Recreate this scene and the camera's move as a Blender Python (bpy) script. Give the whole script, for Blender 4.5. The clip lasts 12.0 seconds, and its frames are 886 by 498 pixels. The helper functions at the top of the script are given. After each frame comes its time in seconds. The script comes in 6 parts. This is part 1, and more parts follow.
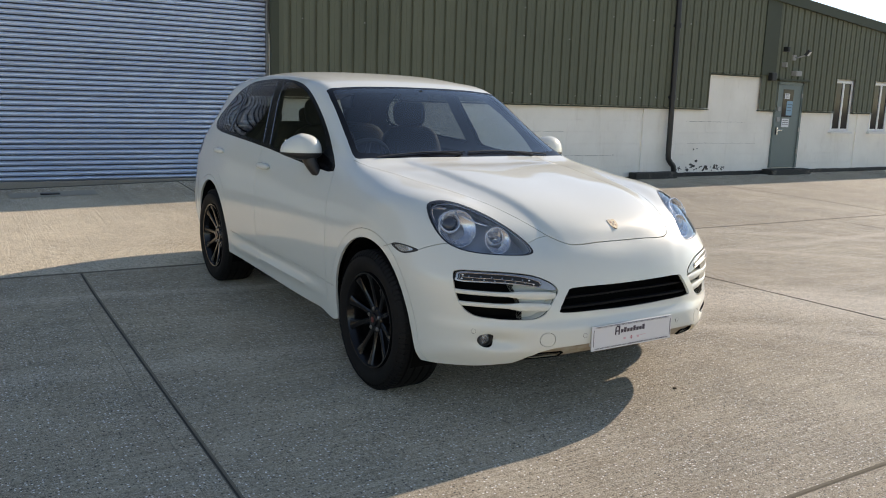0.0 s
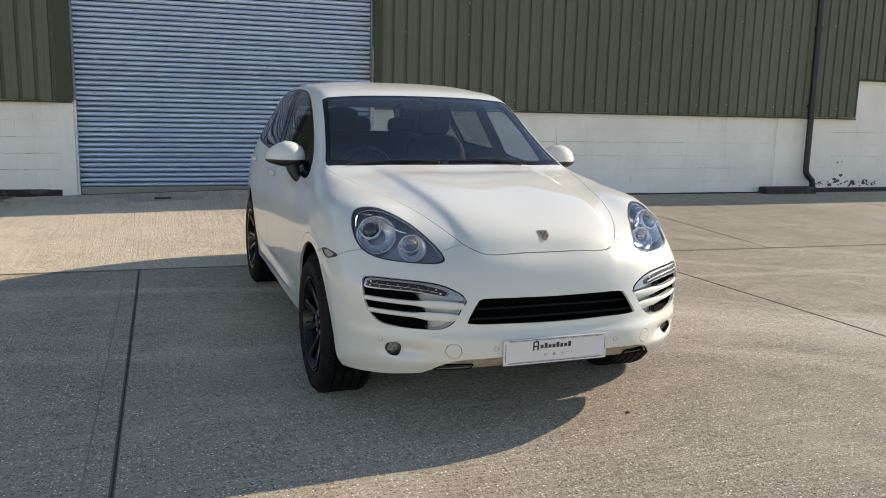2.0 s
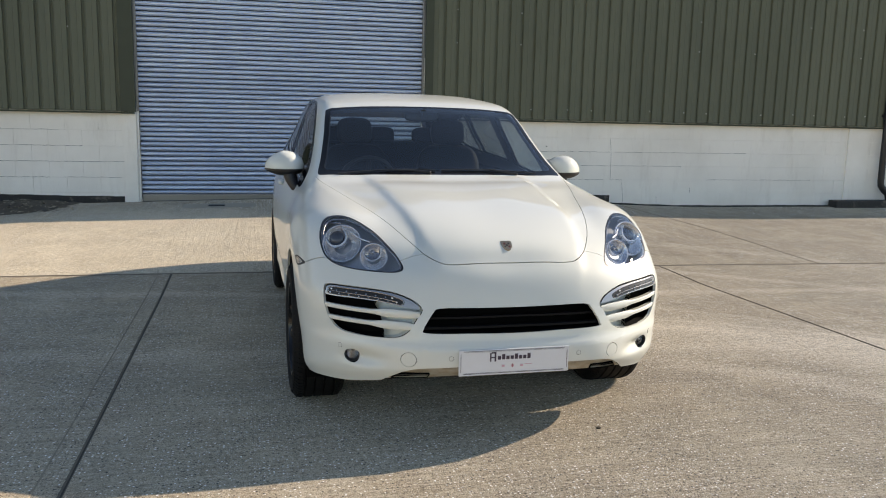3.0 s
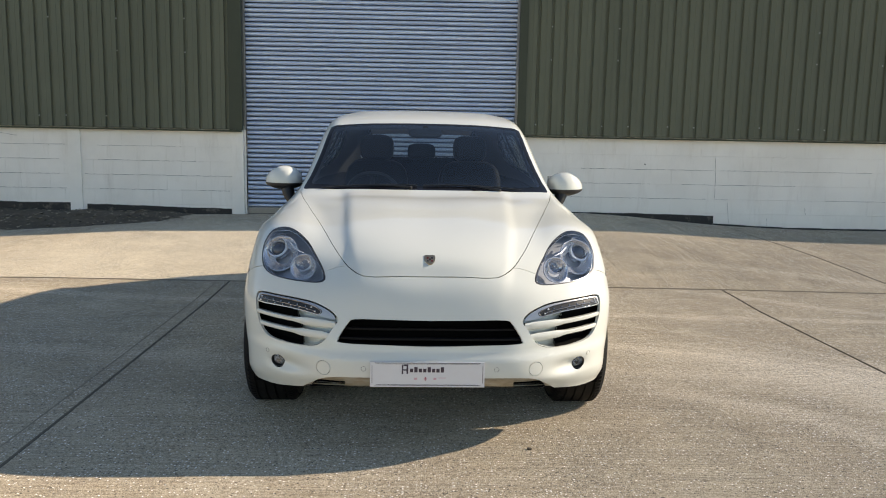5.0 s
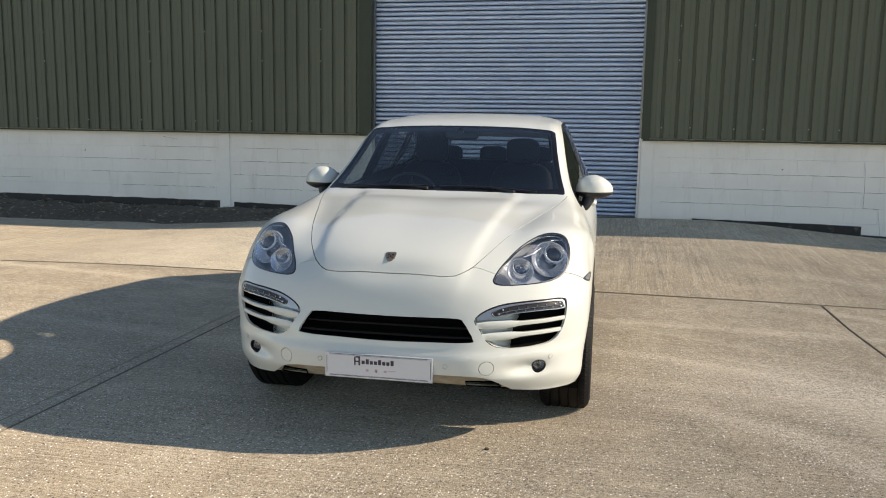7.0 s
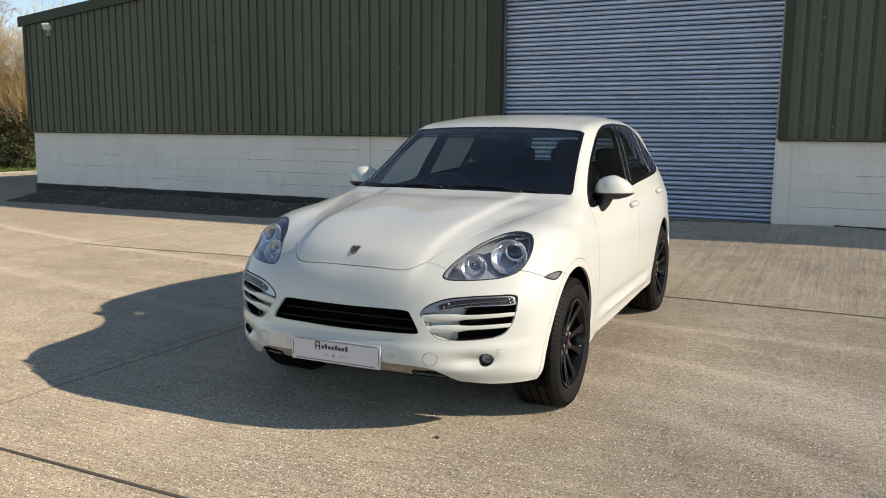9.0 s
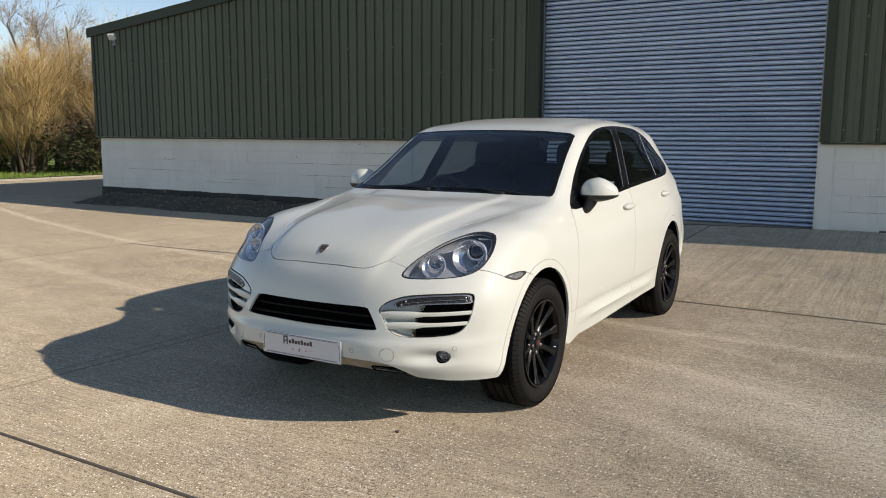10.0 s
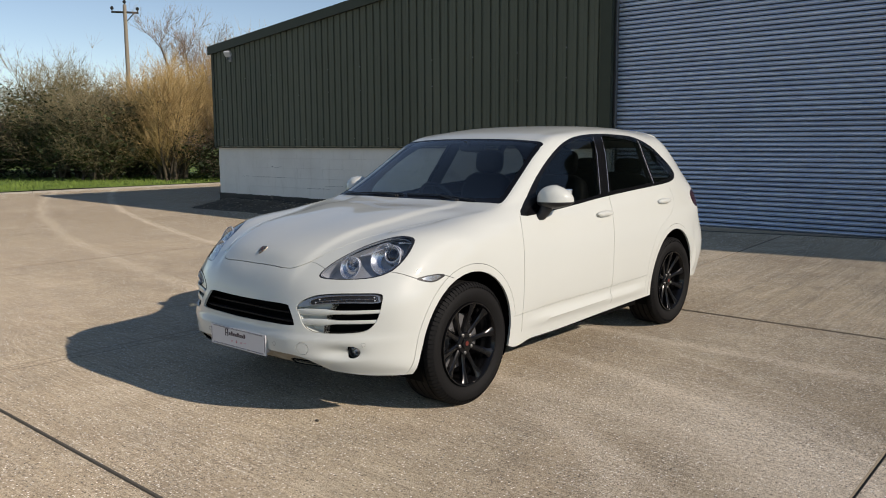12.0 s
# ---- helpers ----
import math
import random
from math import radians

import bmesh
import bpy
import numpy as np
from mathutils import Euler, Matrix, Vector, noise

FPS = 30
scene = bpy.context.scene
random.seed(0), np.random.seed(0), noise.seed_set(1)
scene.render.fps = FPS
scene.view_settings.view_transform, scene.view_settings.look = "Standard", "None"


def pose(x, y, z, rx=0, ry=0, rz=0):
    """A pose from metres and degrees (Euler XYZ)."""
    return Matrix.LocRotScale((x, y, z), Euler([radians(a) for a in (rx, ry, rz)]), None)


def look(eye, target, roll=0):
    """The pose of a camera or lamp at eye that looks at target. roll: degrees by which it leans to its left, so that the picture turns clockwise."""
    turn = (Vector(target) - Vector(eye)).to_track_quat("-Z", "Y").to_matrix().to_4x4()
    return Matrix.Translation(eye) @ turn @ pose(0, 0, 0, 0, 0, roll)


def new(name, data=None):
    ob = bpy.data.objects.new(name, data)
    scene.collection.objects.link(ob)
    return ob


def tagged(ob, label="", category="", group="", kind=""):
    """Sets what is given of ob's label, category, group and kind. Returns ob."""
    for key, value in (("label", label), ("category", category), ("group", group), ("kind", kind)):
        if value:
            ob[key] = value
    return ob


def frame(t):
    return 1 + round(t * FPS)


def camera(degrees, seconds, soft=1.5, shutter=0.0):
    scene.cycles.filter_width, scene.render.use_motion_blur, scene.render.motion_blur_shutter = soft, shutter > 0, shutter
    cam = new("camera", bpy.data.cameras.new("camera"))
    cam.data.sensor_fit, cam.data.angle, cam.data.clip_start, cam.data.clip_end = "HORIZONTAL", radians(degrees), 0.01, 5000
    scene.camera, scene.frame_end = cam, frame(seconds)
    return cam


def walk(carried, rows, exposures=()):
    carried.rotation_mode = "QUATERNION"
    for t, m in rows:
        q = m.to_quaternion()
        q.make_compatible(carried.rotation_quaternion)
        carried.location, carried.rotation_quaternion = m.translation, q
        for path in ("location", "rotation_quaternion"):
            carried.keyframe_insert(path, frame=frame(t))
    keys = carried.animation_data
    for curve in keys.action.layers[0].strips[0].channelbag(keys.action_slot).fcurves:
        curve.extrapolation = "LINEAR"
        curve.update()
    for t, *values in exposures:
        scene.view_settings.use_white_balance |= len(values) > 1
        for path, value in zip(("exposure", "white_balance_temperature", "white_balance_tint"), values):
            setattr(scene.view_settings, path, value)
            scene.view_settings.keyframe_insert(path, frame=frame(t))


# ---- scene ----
cam = camera(56.9, 12.0, soft=1.0)
PATH = [
    (0, (-0.218, 0.024, 1.534), (0.807, 1.702, 1.168), 1.8),
    (0.5, (0.069, -0.126, 1.534), (0.994, 1.609, 1.169), 1.7),
    (1, (0.317, -0.279, 1.53), (1.151, 1.503, 1.173), 1.6),
    (1.5, (0.583, -0.392, 1.542), (1.328, 1.43, 1.187), 1.4),
    (2, (0.899, -0.469, 1.541), (1.538, 1.393, 1.192), 1.4),
    (2.5, (1.183, -0.578, 1.551), (1.717, 1.319, 1.211), 1.3),
    (3, (1.459, -0.65, 1.556), (1.896, 1.274, 1.226), 1.3),
    (4.8, (2.494, -0.841, 1.568), (2.563, 1.135, 1.262), 1.4),
    (5, (2.583, -0.844, 1.568), (2.626, 1.134, 1.273), 1.1),
    (5.5, (2.846, -0.826, 1.551), (2.799, 1.153, 1.264), 1.3),
    (6, (3.123, -0.842, 1.543), (2.964, 1.132, 1.261), 1.2),
    (6.5, (3.392, -0.868, 1.558), (3.117, 1.092, 1.272), 1.1),
    (7, (3.699, -0.82, 1.566), (3.282, 1.114, 1.275), 0.9),
    (7.2, (3.828, -0.812, 1.569), (3.356, 1.110, 1.277), 0.8),
    (8.8, (4.799, -0.663, 1.578), (3.961, 1.129, 1.289), 0.3),
    (9, (4.915, -0.592, 1.57), (4.037, 1.182, 1.28), 0.4),
    (9.5, (5.172, -0.475, 1.553), (4.214, 1.258, 1.27), 0.4),
    (10, (5.476, -0.404, 1.559), (4.441, 1.285, 1.28), 0.2),
    (10.5, (5.787, -0.287, 1.569), (4.669, 1.347, 1.291), 0.2),
    (11, (6.107, -0.17, 1.576), (4.91, 1.409, 1.303), 0.1),
    (11.5, (6.389, -0.011, 1.571), (5.12, 1.511, 1.304), -0.3),
    (12, (6.635, 0.142, 1.574), (5.312, 1.62, 1.312), -0.3),
]
EXPOSURES = [(0, 0.87, 8350, 13), (3, 0.92, 8400, 12), (5.5, 0.84, 8400, 11), (7, 0.73, 8300, 11), (9, 0.44, 8000, 11), (10.5, 0.12, 7750, 12), (12, -0.08, 7600, 13)]
walk(cam, [(t, look(eye, target, roll)) for t, eye, target, roll in PATH], EXPOSURES)


# ---- light ----
SUN_DIR = Vector((1.85, 0.37, 1.0)).normalized()
world = bpy.data.worlds.new("world")
scene.world = world
world.use_nodes = True
wn = world.node_tree.nodes
sky = wn.new("ShaderNodeTexSky")
sky.sky_type = "NISHITA"
sky.sun_disc = False
sky.sun_elevation = math.asin(SUN_DIR.z)
sky.sun_rotation = math.atan2(SUN_DIR.x, SUN_DIR.y)
sky.air_density, sky.dust_density, sky.ozone_density = 1.0, 0.05, 1.9
sky.altitude = 2500
wn["Background"].inputs["Strength"].default_value = 0.13
world.node_tree.links.new(sky.outputs["Color"], wn["Background"].inputs["Color"])

sun_data = bpy.data.lights.new("sun", "SUN")
sun_data.energy, sun_data.angle, sun_data.color = 4.0, radians(0.55), (1.0, 0.965, 0.94)
sun = new("sun", sun_data)
sun.matrix_world = look(SUN_DIR * 60, (0, 0, 0))


# ---- materials ----
class Nodes:
    """A small helper to wire a Principled material."""

    def __init__(self, name, color=(0.5, 0.5, 0.5), rough=0.6, metal=0.0, **more):
        self.m = bpy.data.materials.new(name)
        self.m.use_nodes = True
        self.t = self.m.node_tree
        self.b = self.t.nodes["Principled BSDF"]
        self.b.inputs["Base Color"].default_value = (*color, 1)
        self.b.inputs["Roughness"].default_value = rough
        self.b.inputs["Metallic"].default_value = metal
        for k, v in more.items():
            self.b.inputs[k.replace("_", " ")].default_value = v
        self.coords = self.t.nodes.new("ShaderNodeTexCoord")

    def node(self, kind, **props):
        n = self.t.nodes.new(kind)
        for k, v in props.items():
            if k in n.inputs:
                n.inputs[k].default_value = v
            else:
                setattr(n, k, v)
        return n

    def link(self, a, b):
        self.t.links.new(a, b)

    def noise(self, scale, detail=4, rough=0.55, stretch=None, world_space=False):
        n = self.node("ShaderNodeTexNoise")
        n.inputs["Scale"].default_value, n.inputs["Detail"].default_value, n.inputs["Roughness"].default_value = scale, detail, rough
        src = self.coords.outputs["Object"]
        if world_space:
            src = self.node("ShaderNodeNewGeometry").outputs["Position"]
        if stretch:
            mp = self.node("ShaderNodeMapping")
            mp.inputs["Scale"].default_value = stretch
            self.link(src, mp.inputs["Vector"])
            src = mp.outputs["Vector"]
        self.link(src, n.inputs["Vector"])
        return n.outputs["Fac"]

    def ramp(self, fac, stops):
        r = self.node("ShaderNodeValToRGB")
        e = r.color_ramp.elements
        while len(e) < len(stops):
            e.new(0.5)
        for el, (p, c) in zip(e, stops):
            el.position, el.color = p, (*c, 1)
        self.link(fac, r.inputs["Fac"])
        return r.outputs["Color"]

    def mix(self, fac, a, b, mode="MIX"):
        n = self.node("ShaderNodeMix", data_type="RGBA", blend_type=mode)
        for sock, v in ((n.inputs[0], fac), (n.inputs[6], a), (n.inputs[7], b)):
            if isinstance(v, (int, float)):
                sock.default_value = v
            elif isinstance(v, tuple):
                sock.default_value = (*v, 1)
            else:
                self.link(v, sock)
        return n.outputs[2]

    def scalar(self, fac, lo, hi, flo=0.0, fhi=1.0):
        n = self.node("ShaderNodeMapRange")
        self.link(fac, n.inputs["Value"])
        for k, v in (("From Min", flo), ("From Max", fhi), ("To Min", lo), ("To Max", hi)):
            n.inputs[k].default_value = v
        return n.outputs["Result"]

    def color(self, sock):
        self.link(sock, self.b.inputs["Base Color"])
        return self

    def rough(self, sock):
        self.link(sock, self.b.inputs["Roughness"])
        return self

    def bump(self, fac, strength=0.3, dist=0.01):
        n = self.node("ShaderNodeBump")
        n.inputs["Strength"].default_value, n.inputs["Distance"].default_value = strength, dist
        self.link(fac, n.inputs["Height"])
        self.link(n.outputs["Normal"], self.b.inputs["Normal"])
        return self


def plain(name, color, rough=0.5, metal=0.0, grain=0.08, scale=40, bump=0.0, **more):
    """A surface with slight variation of tone and gloss."""
    n = Nodes(name, color, rough, metal, **more)
    f = n.noise(scale, 5)
    g = n.noise(scale * 0.07, 3)
    lo = tuple(c * (1 - grain) for c in color)
    hi = tuple(min(1, c * (1 + grain)) for c in color)
    c = n.mix(f, lo, hi)
    n.color(n.mix(n.scalar(g, 0.0, 0.5), c, tuple(x * (1 - 1.5 * grain) for x in color)))
    n.rough(n.scalar(f, max(0.02, rough - 0.06), min(1, rough + 0.06)))
    if bump:
        n.bump(f, bump, 0.004)
    return n.m


def make_concrete():
    n = Nodes("yard_concrete", (0.42, 0.37, 0.29), 0.85, Diffuse_Roughness=0.9)
    rnd = n.node("ShaderNodeObjectInfo").outputs["Random"]
    pos = n.node("ShaderNodeNewGeometry").outputs["Position"]
    xyz = n.node("ShaderNodeSeparateXYZ")
    n.link(pos, xyz.inputs[0])

    def math_(op, a, b=None, c=None):
        m = n.node("ShaderNodeMath", operation=op)
        for sock, v in zip(m.inputs, (a, b, c)):
            if v is None:
                continue
            if isinstance(v, (int, float)):
                sock.default_value = v
            else:
                n.link(v, sock)
        return m.outputs[0]

    def cells(scale):
        v = n.node("ShaderNodeTexVoronoi", feature="F1", voronoi_dimensions="2D")
        v.inputs["Scale"].default_value = scale
        n.link(pos, v.inputs["Vector"])
        s = n.node("ShaderNodeSeparateColor")
        n.link(v.outputs["Color"], s.inputs[0])
        return v.outputs["Distance"], s.outputs

    big = n.noise(0.28, 5, 0.6, world_space=True)
    mid = n.noise(1.4, 7, 0.66, world_space=True)
    # broom lines: across the yard, but towards the door in the last bay
    bay = n.scalar(xyz.outputs["Y"], 0.0, 1.0, 7.11, 7.13)
    brush = n.mix(bay, n.noise(5.0, 5, 0.7, stretch=(0.22, 12.0, 1.0), world_space=True), n.noise(5.0, 5, 0.7, stretch=(7.0, 0.22, 1.0), world_space=True))
    brush2 = n.mix(bay, n.noise(9.0, 3, 0.6, stretch=(0.10, 5.0, 1.0), world_space=True), n.noise(6.0, 3, 0.6, stretch=(5.0, 0.08, 1.0), world_space=True))
    base = n.ramp(big, [(0.34, (0.42, 0.338, 0.237)), (0.5, (0.54, 0.440, 0.315)), (0.66, (0.70, 0.595, 0.43))])
    c = n.mix(n.scalar(mid, 0.0, 0.65, 0.45, 0.72), base, (0.36, 0.31, 0.24))
    c = n.mix(n.scalar(mid, 0.5, 0.0, 0.30, 0.44), c, (0.76, 0.68, 0.54))
    c = n.mix(n.scalar(brush, 0.0, 0.60, 0.48, 0.66), c, (0.76, 0.67, 0.53))
    c = n.mix(math_("MULTIPLY", n.scalar(brush2, 0.0, 1.0, 0.48, 0.66), n.scalar(bay, 0.42, 0.55)), c, (0.33, 0.285, 0.22))
    # the far yard is browner
    c = n.mix(math_("MULTIPLY", n.scalar(xyz.outputs["X"], 0.75, 0.0, -9.0, -3.5), n.scalar(mid, 1.0, 0.6, 0.35, 0.65)), c, (0.335, 0.272, 0.19))
    # brown stains left by puddles and mud, ragged at the edges
    stain = n.mix(0.38, n.noise(0.55, 6, 0.62, world_space=True), n.noise(3.2, 5, 0.7, world_space=True))
    c = n.mix(n.scalar(stain, 0.0, 0.55, 0.50, 0.64), c, (0.275, 0.222, 0.158))
    c = n.mix(n.scalar(stain, 0.40, 0.0, 0.36, 0.47), c, (0.78, 0.69, 0.54))
    # a paler stretch of the last bay: sunlight put into the colour
    away = n.node("ShaderNodeVectorMath", operation="DISTANCE")
    n.link(pos, away.inputs[0])
    away.inputs[1].default_value = (0.2, 8.3, 0.15)
    c = n.mix(math_("MULTIPLY", math_("MULTIPLY", n.scalar(away.outputs["Value"], 0.90, 0.0, 1.5, 3.4), bay), n.scalar(mid, 1.0, 0.6, 0.35, 0.65)), c, (0.86, 0.765, 0.60))
    # pale arcs that tyres scrubbed
    wob = n.noise(0.9, 3, 0.6, world_space=True)
    torn = n.scalar(n.noise(22, 4, 0.7, world_space=True), 0.62, 1.0, 0.40, 0.56)
    broken = n.scalar(n.noise(1.6, 5, 0.7, world_space=True), 0.78, 1.0, 0.36, 0.58)
    for cx, cy, rad, wide, xa, xb, k in ((2.25, -0.30, 5.56, 0.10, 2.6, 4.6, 0.7), (2.25, -0.30, 5.45, 0.55, 3.6, 5.3, 1.0), (1.60, 0.20, 4.52, 0.13, 3.0, 4.6, 0.5), (2.25, -0.30, 5.78, 0.04, 4.2, 5.6, 0.9), (1.60, 0.20, 6.02, 0.05, 3.2, 4.4, 0.3), (2.32, -1.46, 5.61, 0.07, 3.6, 5.0, 0.35), (2.25, -0.30, 7.85, 0.09, 4.4, 5.4, 0.45), (2.25, -0.30, 9.3, 0.16, 5.0, 6.5, 0.4), (7.5, 60.6, 54.7, 0.10, -30, -29, 0.5), (7.5, 60.6, 56.4, 0.13, -30, -29, 0.32), (9.0, -9.0, 11.2, 0.2, -30, -29, 0.3)):
        off = n.node("ShaderNodeVectorMath", operation="DISTANCE")
        n.link(pos, off.inputs[0])
        off.inputs[1].default_value = (cx, cy, 0)
        d = math_("ADD", off.outputs["Value"], n.scalar(wob, -0.12, 0.12))
        d = math_("ABSOLUTE", math_("SUBTRACT", d, rad))
        band = n.scalar(d, k, 0.0, wide * 0.3, wide * 1.25)
        gone = n.scalar(xyz.outputs["X"], 0.0, 1.0, xa, xb)
        c = n.mix(math_("MULTIPLY", math_("MULTIPLY", math_("MULTIPLY", band, gone), broken), torn), c, (0.92, 0.81, 0.66))
    c = n.mix(n.scalar(rnd, 0.0, 0.14), c, (0.44, 0.38, 0.29))
    # sand and stones showing in the worn face
    grain = n.noise(150, 2, 0.6, world_space=True)
    coarse = n.noise(42, 3, 0.7, world_space=True)
    worn = n.scalar(n.noise(0.7, 4, 0.6, world_space=True), 0.25, 1.0, 0.38, 0.60)
    c = n.mix(1.0, c, n.ramp(grain, [(0.36, (0.44, 0.42, 0.395)), (0.48, (0.94, 0.93, 0.91)), (0.64, (1.0, 1.0, 1.0))]), "MULTIPLY")
    c = n.mix(1.0, c, n.ramp(coarse, [(0.34, (0.56, 0.54, 0.51)), (0.50, (0.95, 0.945, 0.93)), (0.66, (1, 1, 1))]), "MULTIPLY")
    for scale, size, share, tone, k in ((95, 0.35, 0.30, (0.085, 0.072, 0.058), 0.92), (100, 0.32, 0.16, (0.95, 0.90, 0.80), 0.8), (46, 0.23, 0.13, (0.97, 0.95, 0.90), 0.95), (48, 0.24, 0.12, (0.05, 0.045, 0.04), 0.95)):
        dist, col = cells(scale * (1.07 if tone[0] > 0.5 else 1.0))
        spot = n.scalar(dist, 1.0, 0.0, size * 0.75, size)
        pick = n.scalar(col[0 if tone[0] > 0.5 else 1], k, 0.0, share, share + 0.03)
        c = n.mix(math_("MULTIPLY", math_("MULTIPLY", spot, pick), worn if scale > 60 else 1.0), c, tone)
    n.color(c)
    n.rough(n.scalar(mid, 0.7, 0.92))
    h = n.mix(0.5, n.mix(0.5, brush, brush2), n.mix(0.5, coarse, grain))
    n.bump(h, 0.8, 0.02)
    return n.m


def make_white_wall():
    n = Nodes("white_painted_blocks", (0.78, 0.75, 0.69), 0.75)
    f = n.noise(1.1, 6, 0.6, world_space=True)
    s = n.noise(5.0, 6, 0.7, stretch=(1, 1, 0.18), world_space=True)
    g = n.noise(55, 4, world_space=True)
    c = n.ramp(f, [(0.3, (0.78, 0.75, 0.68)), (0.6, (0.87, 0.84, 0.77))])
    c = n.mix(n.scalar(s, 0.0, 0.45, 0.55, 0.85), c, (0.55, 0.50, 0.42))
    n.color(c)
    n.bump(n.mix(0.5, g, n.noise(9, 4, 0.6, world_space=True)), 0.6, 0.012)
    return n.m


def make_cladding():
    n = Nodes("green_coated_steel", (0.035, 0.045, 0.032), 0.55, Specular_IOR_Level=0.2)
    rnd = n.node("ShaderNodeObjectInfo").outputs["Random"]
    f = n.noise(0.9, 5, 0.6, stretch=(1, 1, 0.25), world_space=True)
    s = n.noise(14, 4, 0.6, stretch=(1, 1, 0.04), world_space=True)
    c = n.ramp(f, [(0.3, (0.101, 0.111, 0.081)), (0.7, (0.137, 0.148, 0.107))])
    c = n.mix(n.scalar(s, 0.0, 0.4, 0.5, 0.8), c, (0.13, 0.13, 0.095))
    c = n.mix(n.scalar(rnd, 0.0, 0.25), c, (0.105, 0.112, 0.075))
    n.color(c)
    n.rough(n.scalar(f, 0.48, 0.64))
    return n.m


def make_shutter():
    n = Nodes("galvanised_slats", (0.6, 0.65, 0.73), 0.32, 0.7)
    rnd = n.node("ShaderNodeObjectInfo").outputs["Random"]
    f = n.noise(3.0, 5, 0.6, stretch=(0.5, 1, 6), world_space=True)
    c = n.ramp(f, [(0.3, (0.61, 0.71, 0.86)), (0.7, (0.76, 0.86, 0.99))])
    c = n.mix(n.scalar(rnd, 0.0, 0.35), c, (0.43, 0.51, 0.65))
    n.color(c)
    n.rough(n.scalar(f, 0.26, 0.42))
    return n.m


def make_paint():
    n = Nodes("pearl_white_paint", (0.60, 0.62, 0.58), 0.38, 0.0, Coat_Weight=0.8, Coat_Roughness=0.05, Specular_IOR_Level=0.12)
    f = n.noise(2.0, 4)
    n.color(n.mix(f, (0.590, 0.607, 0.568), (0.615, 0.632, 0.592)))
    n.rough(n.scalar(n.noise(25, 3), 0.34, 0.44))
    return n.m


def make_dusty():
    """The same white paint under road dust."""
    n = Nodes("dusty_white_paint", (0.45, 0.42, 0.36), 0.55)
    f = n.noise(9.0, 5, stretch=(1, 1, 2.5))
    n.color(n.ramp(f, [(0.35, (0.36, 0.35, 0.31)), (0.55, (0.27, 0.235, 0.18)), (0.72, (0.15, 0.125, 0.095))]))
    n.rough(n.scalar(n.noise(25, 3), 0.45, 0.7))
    return n.m


def make_glass(name, tint, gloss=1.0):
    n = Nodes(name)
    t = n.t
    t.nodes.remove(n.b)
    tr = n.node("ShaderNodeBsdfTransparent")
    tr.inputs["Color"].default_value = (*tint, 1)
    gl = n.node("ShaderNodeBsdfGlossy")
    gl.inputs["Roughness"].default_value = 0.015
    lw = n.node("ShaderNodeLayerWeight")
    lw.inputs["Blend"].default_value = 0.5
    pw = n.node("ShaderNodeMath", operation="POWER")
    n.link(lw.outputs["Facing"], pw.inputs[0])
    pw.inputs[1].default_value = 4.5
    k = n.node("ShaderNodeMath", operation="MULTIPLY_ADD")
    n.link(pw.outputs[0], k.inputs[0])
    k.inputs[1].default_value, k.inputs[2].default_value = 0.92 * gloss, 0.045 * gloss
    mx = n.node("ShaderNodeMixShader")
    n.link(k.outputs[0], mx.inputs[0])
    n.link(tr.outputs[0], mx.inputs[1])
    n.link(gl.outputs[0], mx.inputs[2])
    n.link(mx.outputs[0], t.nodes["Material Output"].inputs["Surface"])
    return n.m


M_CONC = make_concrete()
M_WALL = make_white_wall()
M_CLAD = make_cladding()
M_SHUT = make_shutter()
# darker colour on the groove faces stands in for shade between slats
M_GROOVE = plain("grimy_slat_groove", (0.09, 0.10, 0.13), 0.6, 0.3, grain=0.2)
M_PAINT = make_paint()
M_DUSTY = make_dusty()
M_GLASS = make_glass("clear_windscreen_glass", (0.80, 0.87, 0.90), 1.7)
M_TINT = make_glass("tinted_side_glass", (0.24, 0.26, 0.26), 1.0)
M_GLASS2 = make_glass("front_door_glass", (0.56, 0.60, 0.59), 1.0)
M_LENS = make_glass("clear_lamp_lens", (0.93, 0.94, 0.96), 1.1)
M_JOINT = plain("joint_filler", (0.085, 0.074, 0.056), 0.9, grain=0.3)
M_EDGE = plain("worn_dirty_slab_edge", (0.23, 0.195, 0.145), 0.9, grain=0.4, scale=30)
M_STEP = plain("trowelled_step", (0.33, 0.28, 0.205), 0.9, grain=0.3, scale=30)
def make_bitumen():
    """Old black coating, worn through to the block here and there."""
    n = Nodes("black_bitumen", (0.02, 0.019, 0.018), 0.65)
    f = n.noise(5.0, 6, 0.7, world_space=True)
    g = n.noise(38, 4, 0.6, world_space=True)
    c = n.mix(g, (0.010, 0.0095, 0.009), (0.035, 0.032, 0.029))
    n.color(n.mix(n.scalar(f, 0.0, 0.8, 0.56, 0.66), c, (0.15, 0.13, 0.105)))
    n.bump(n.mix(0.5, f, g), 0.9, 0.02)
    return n.m


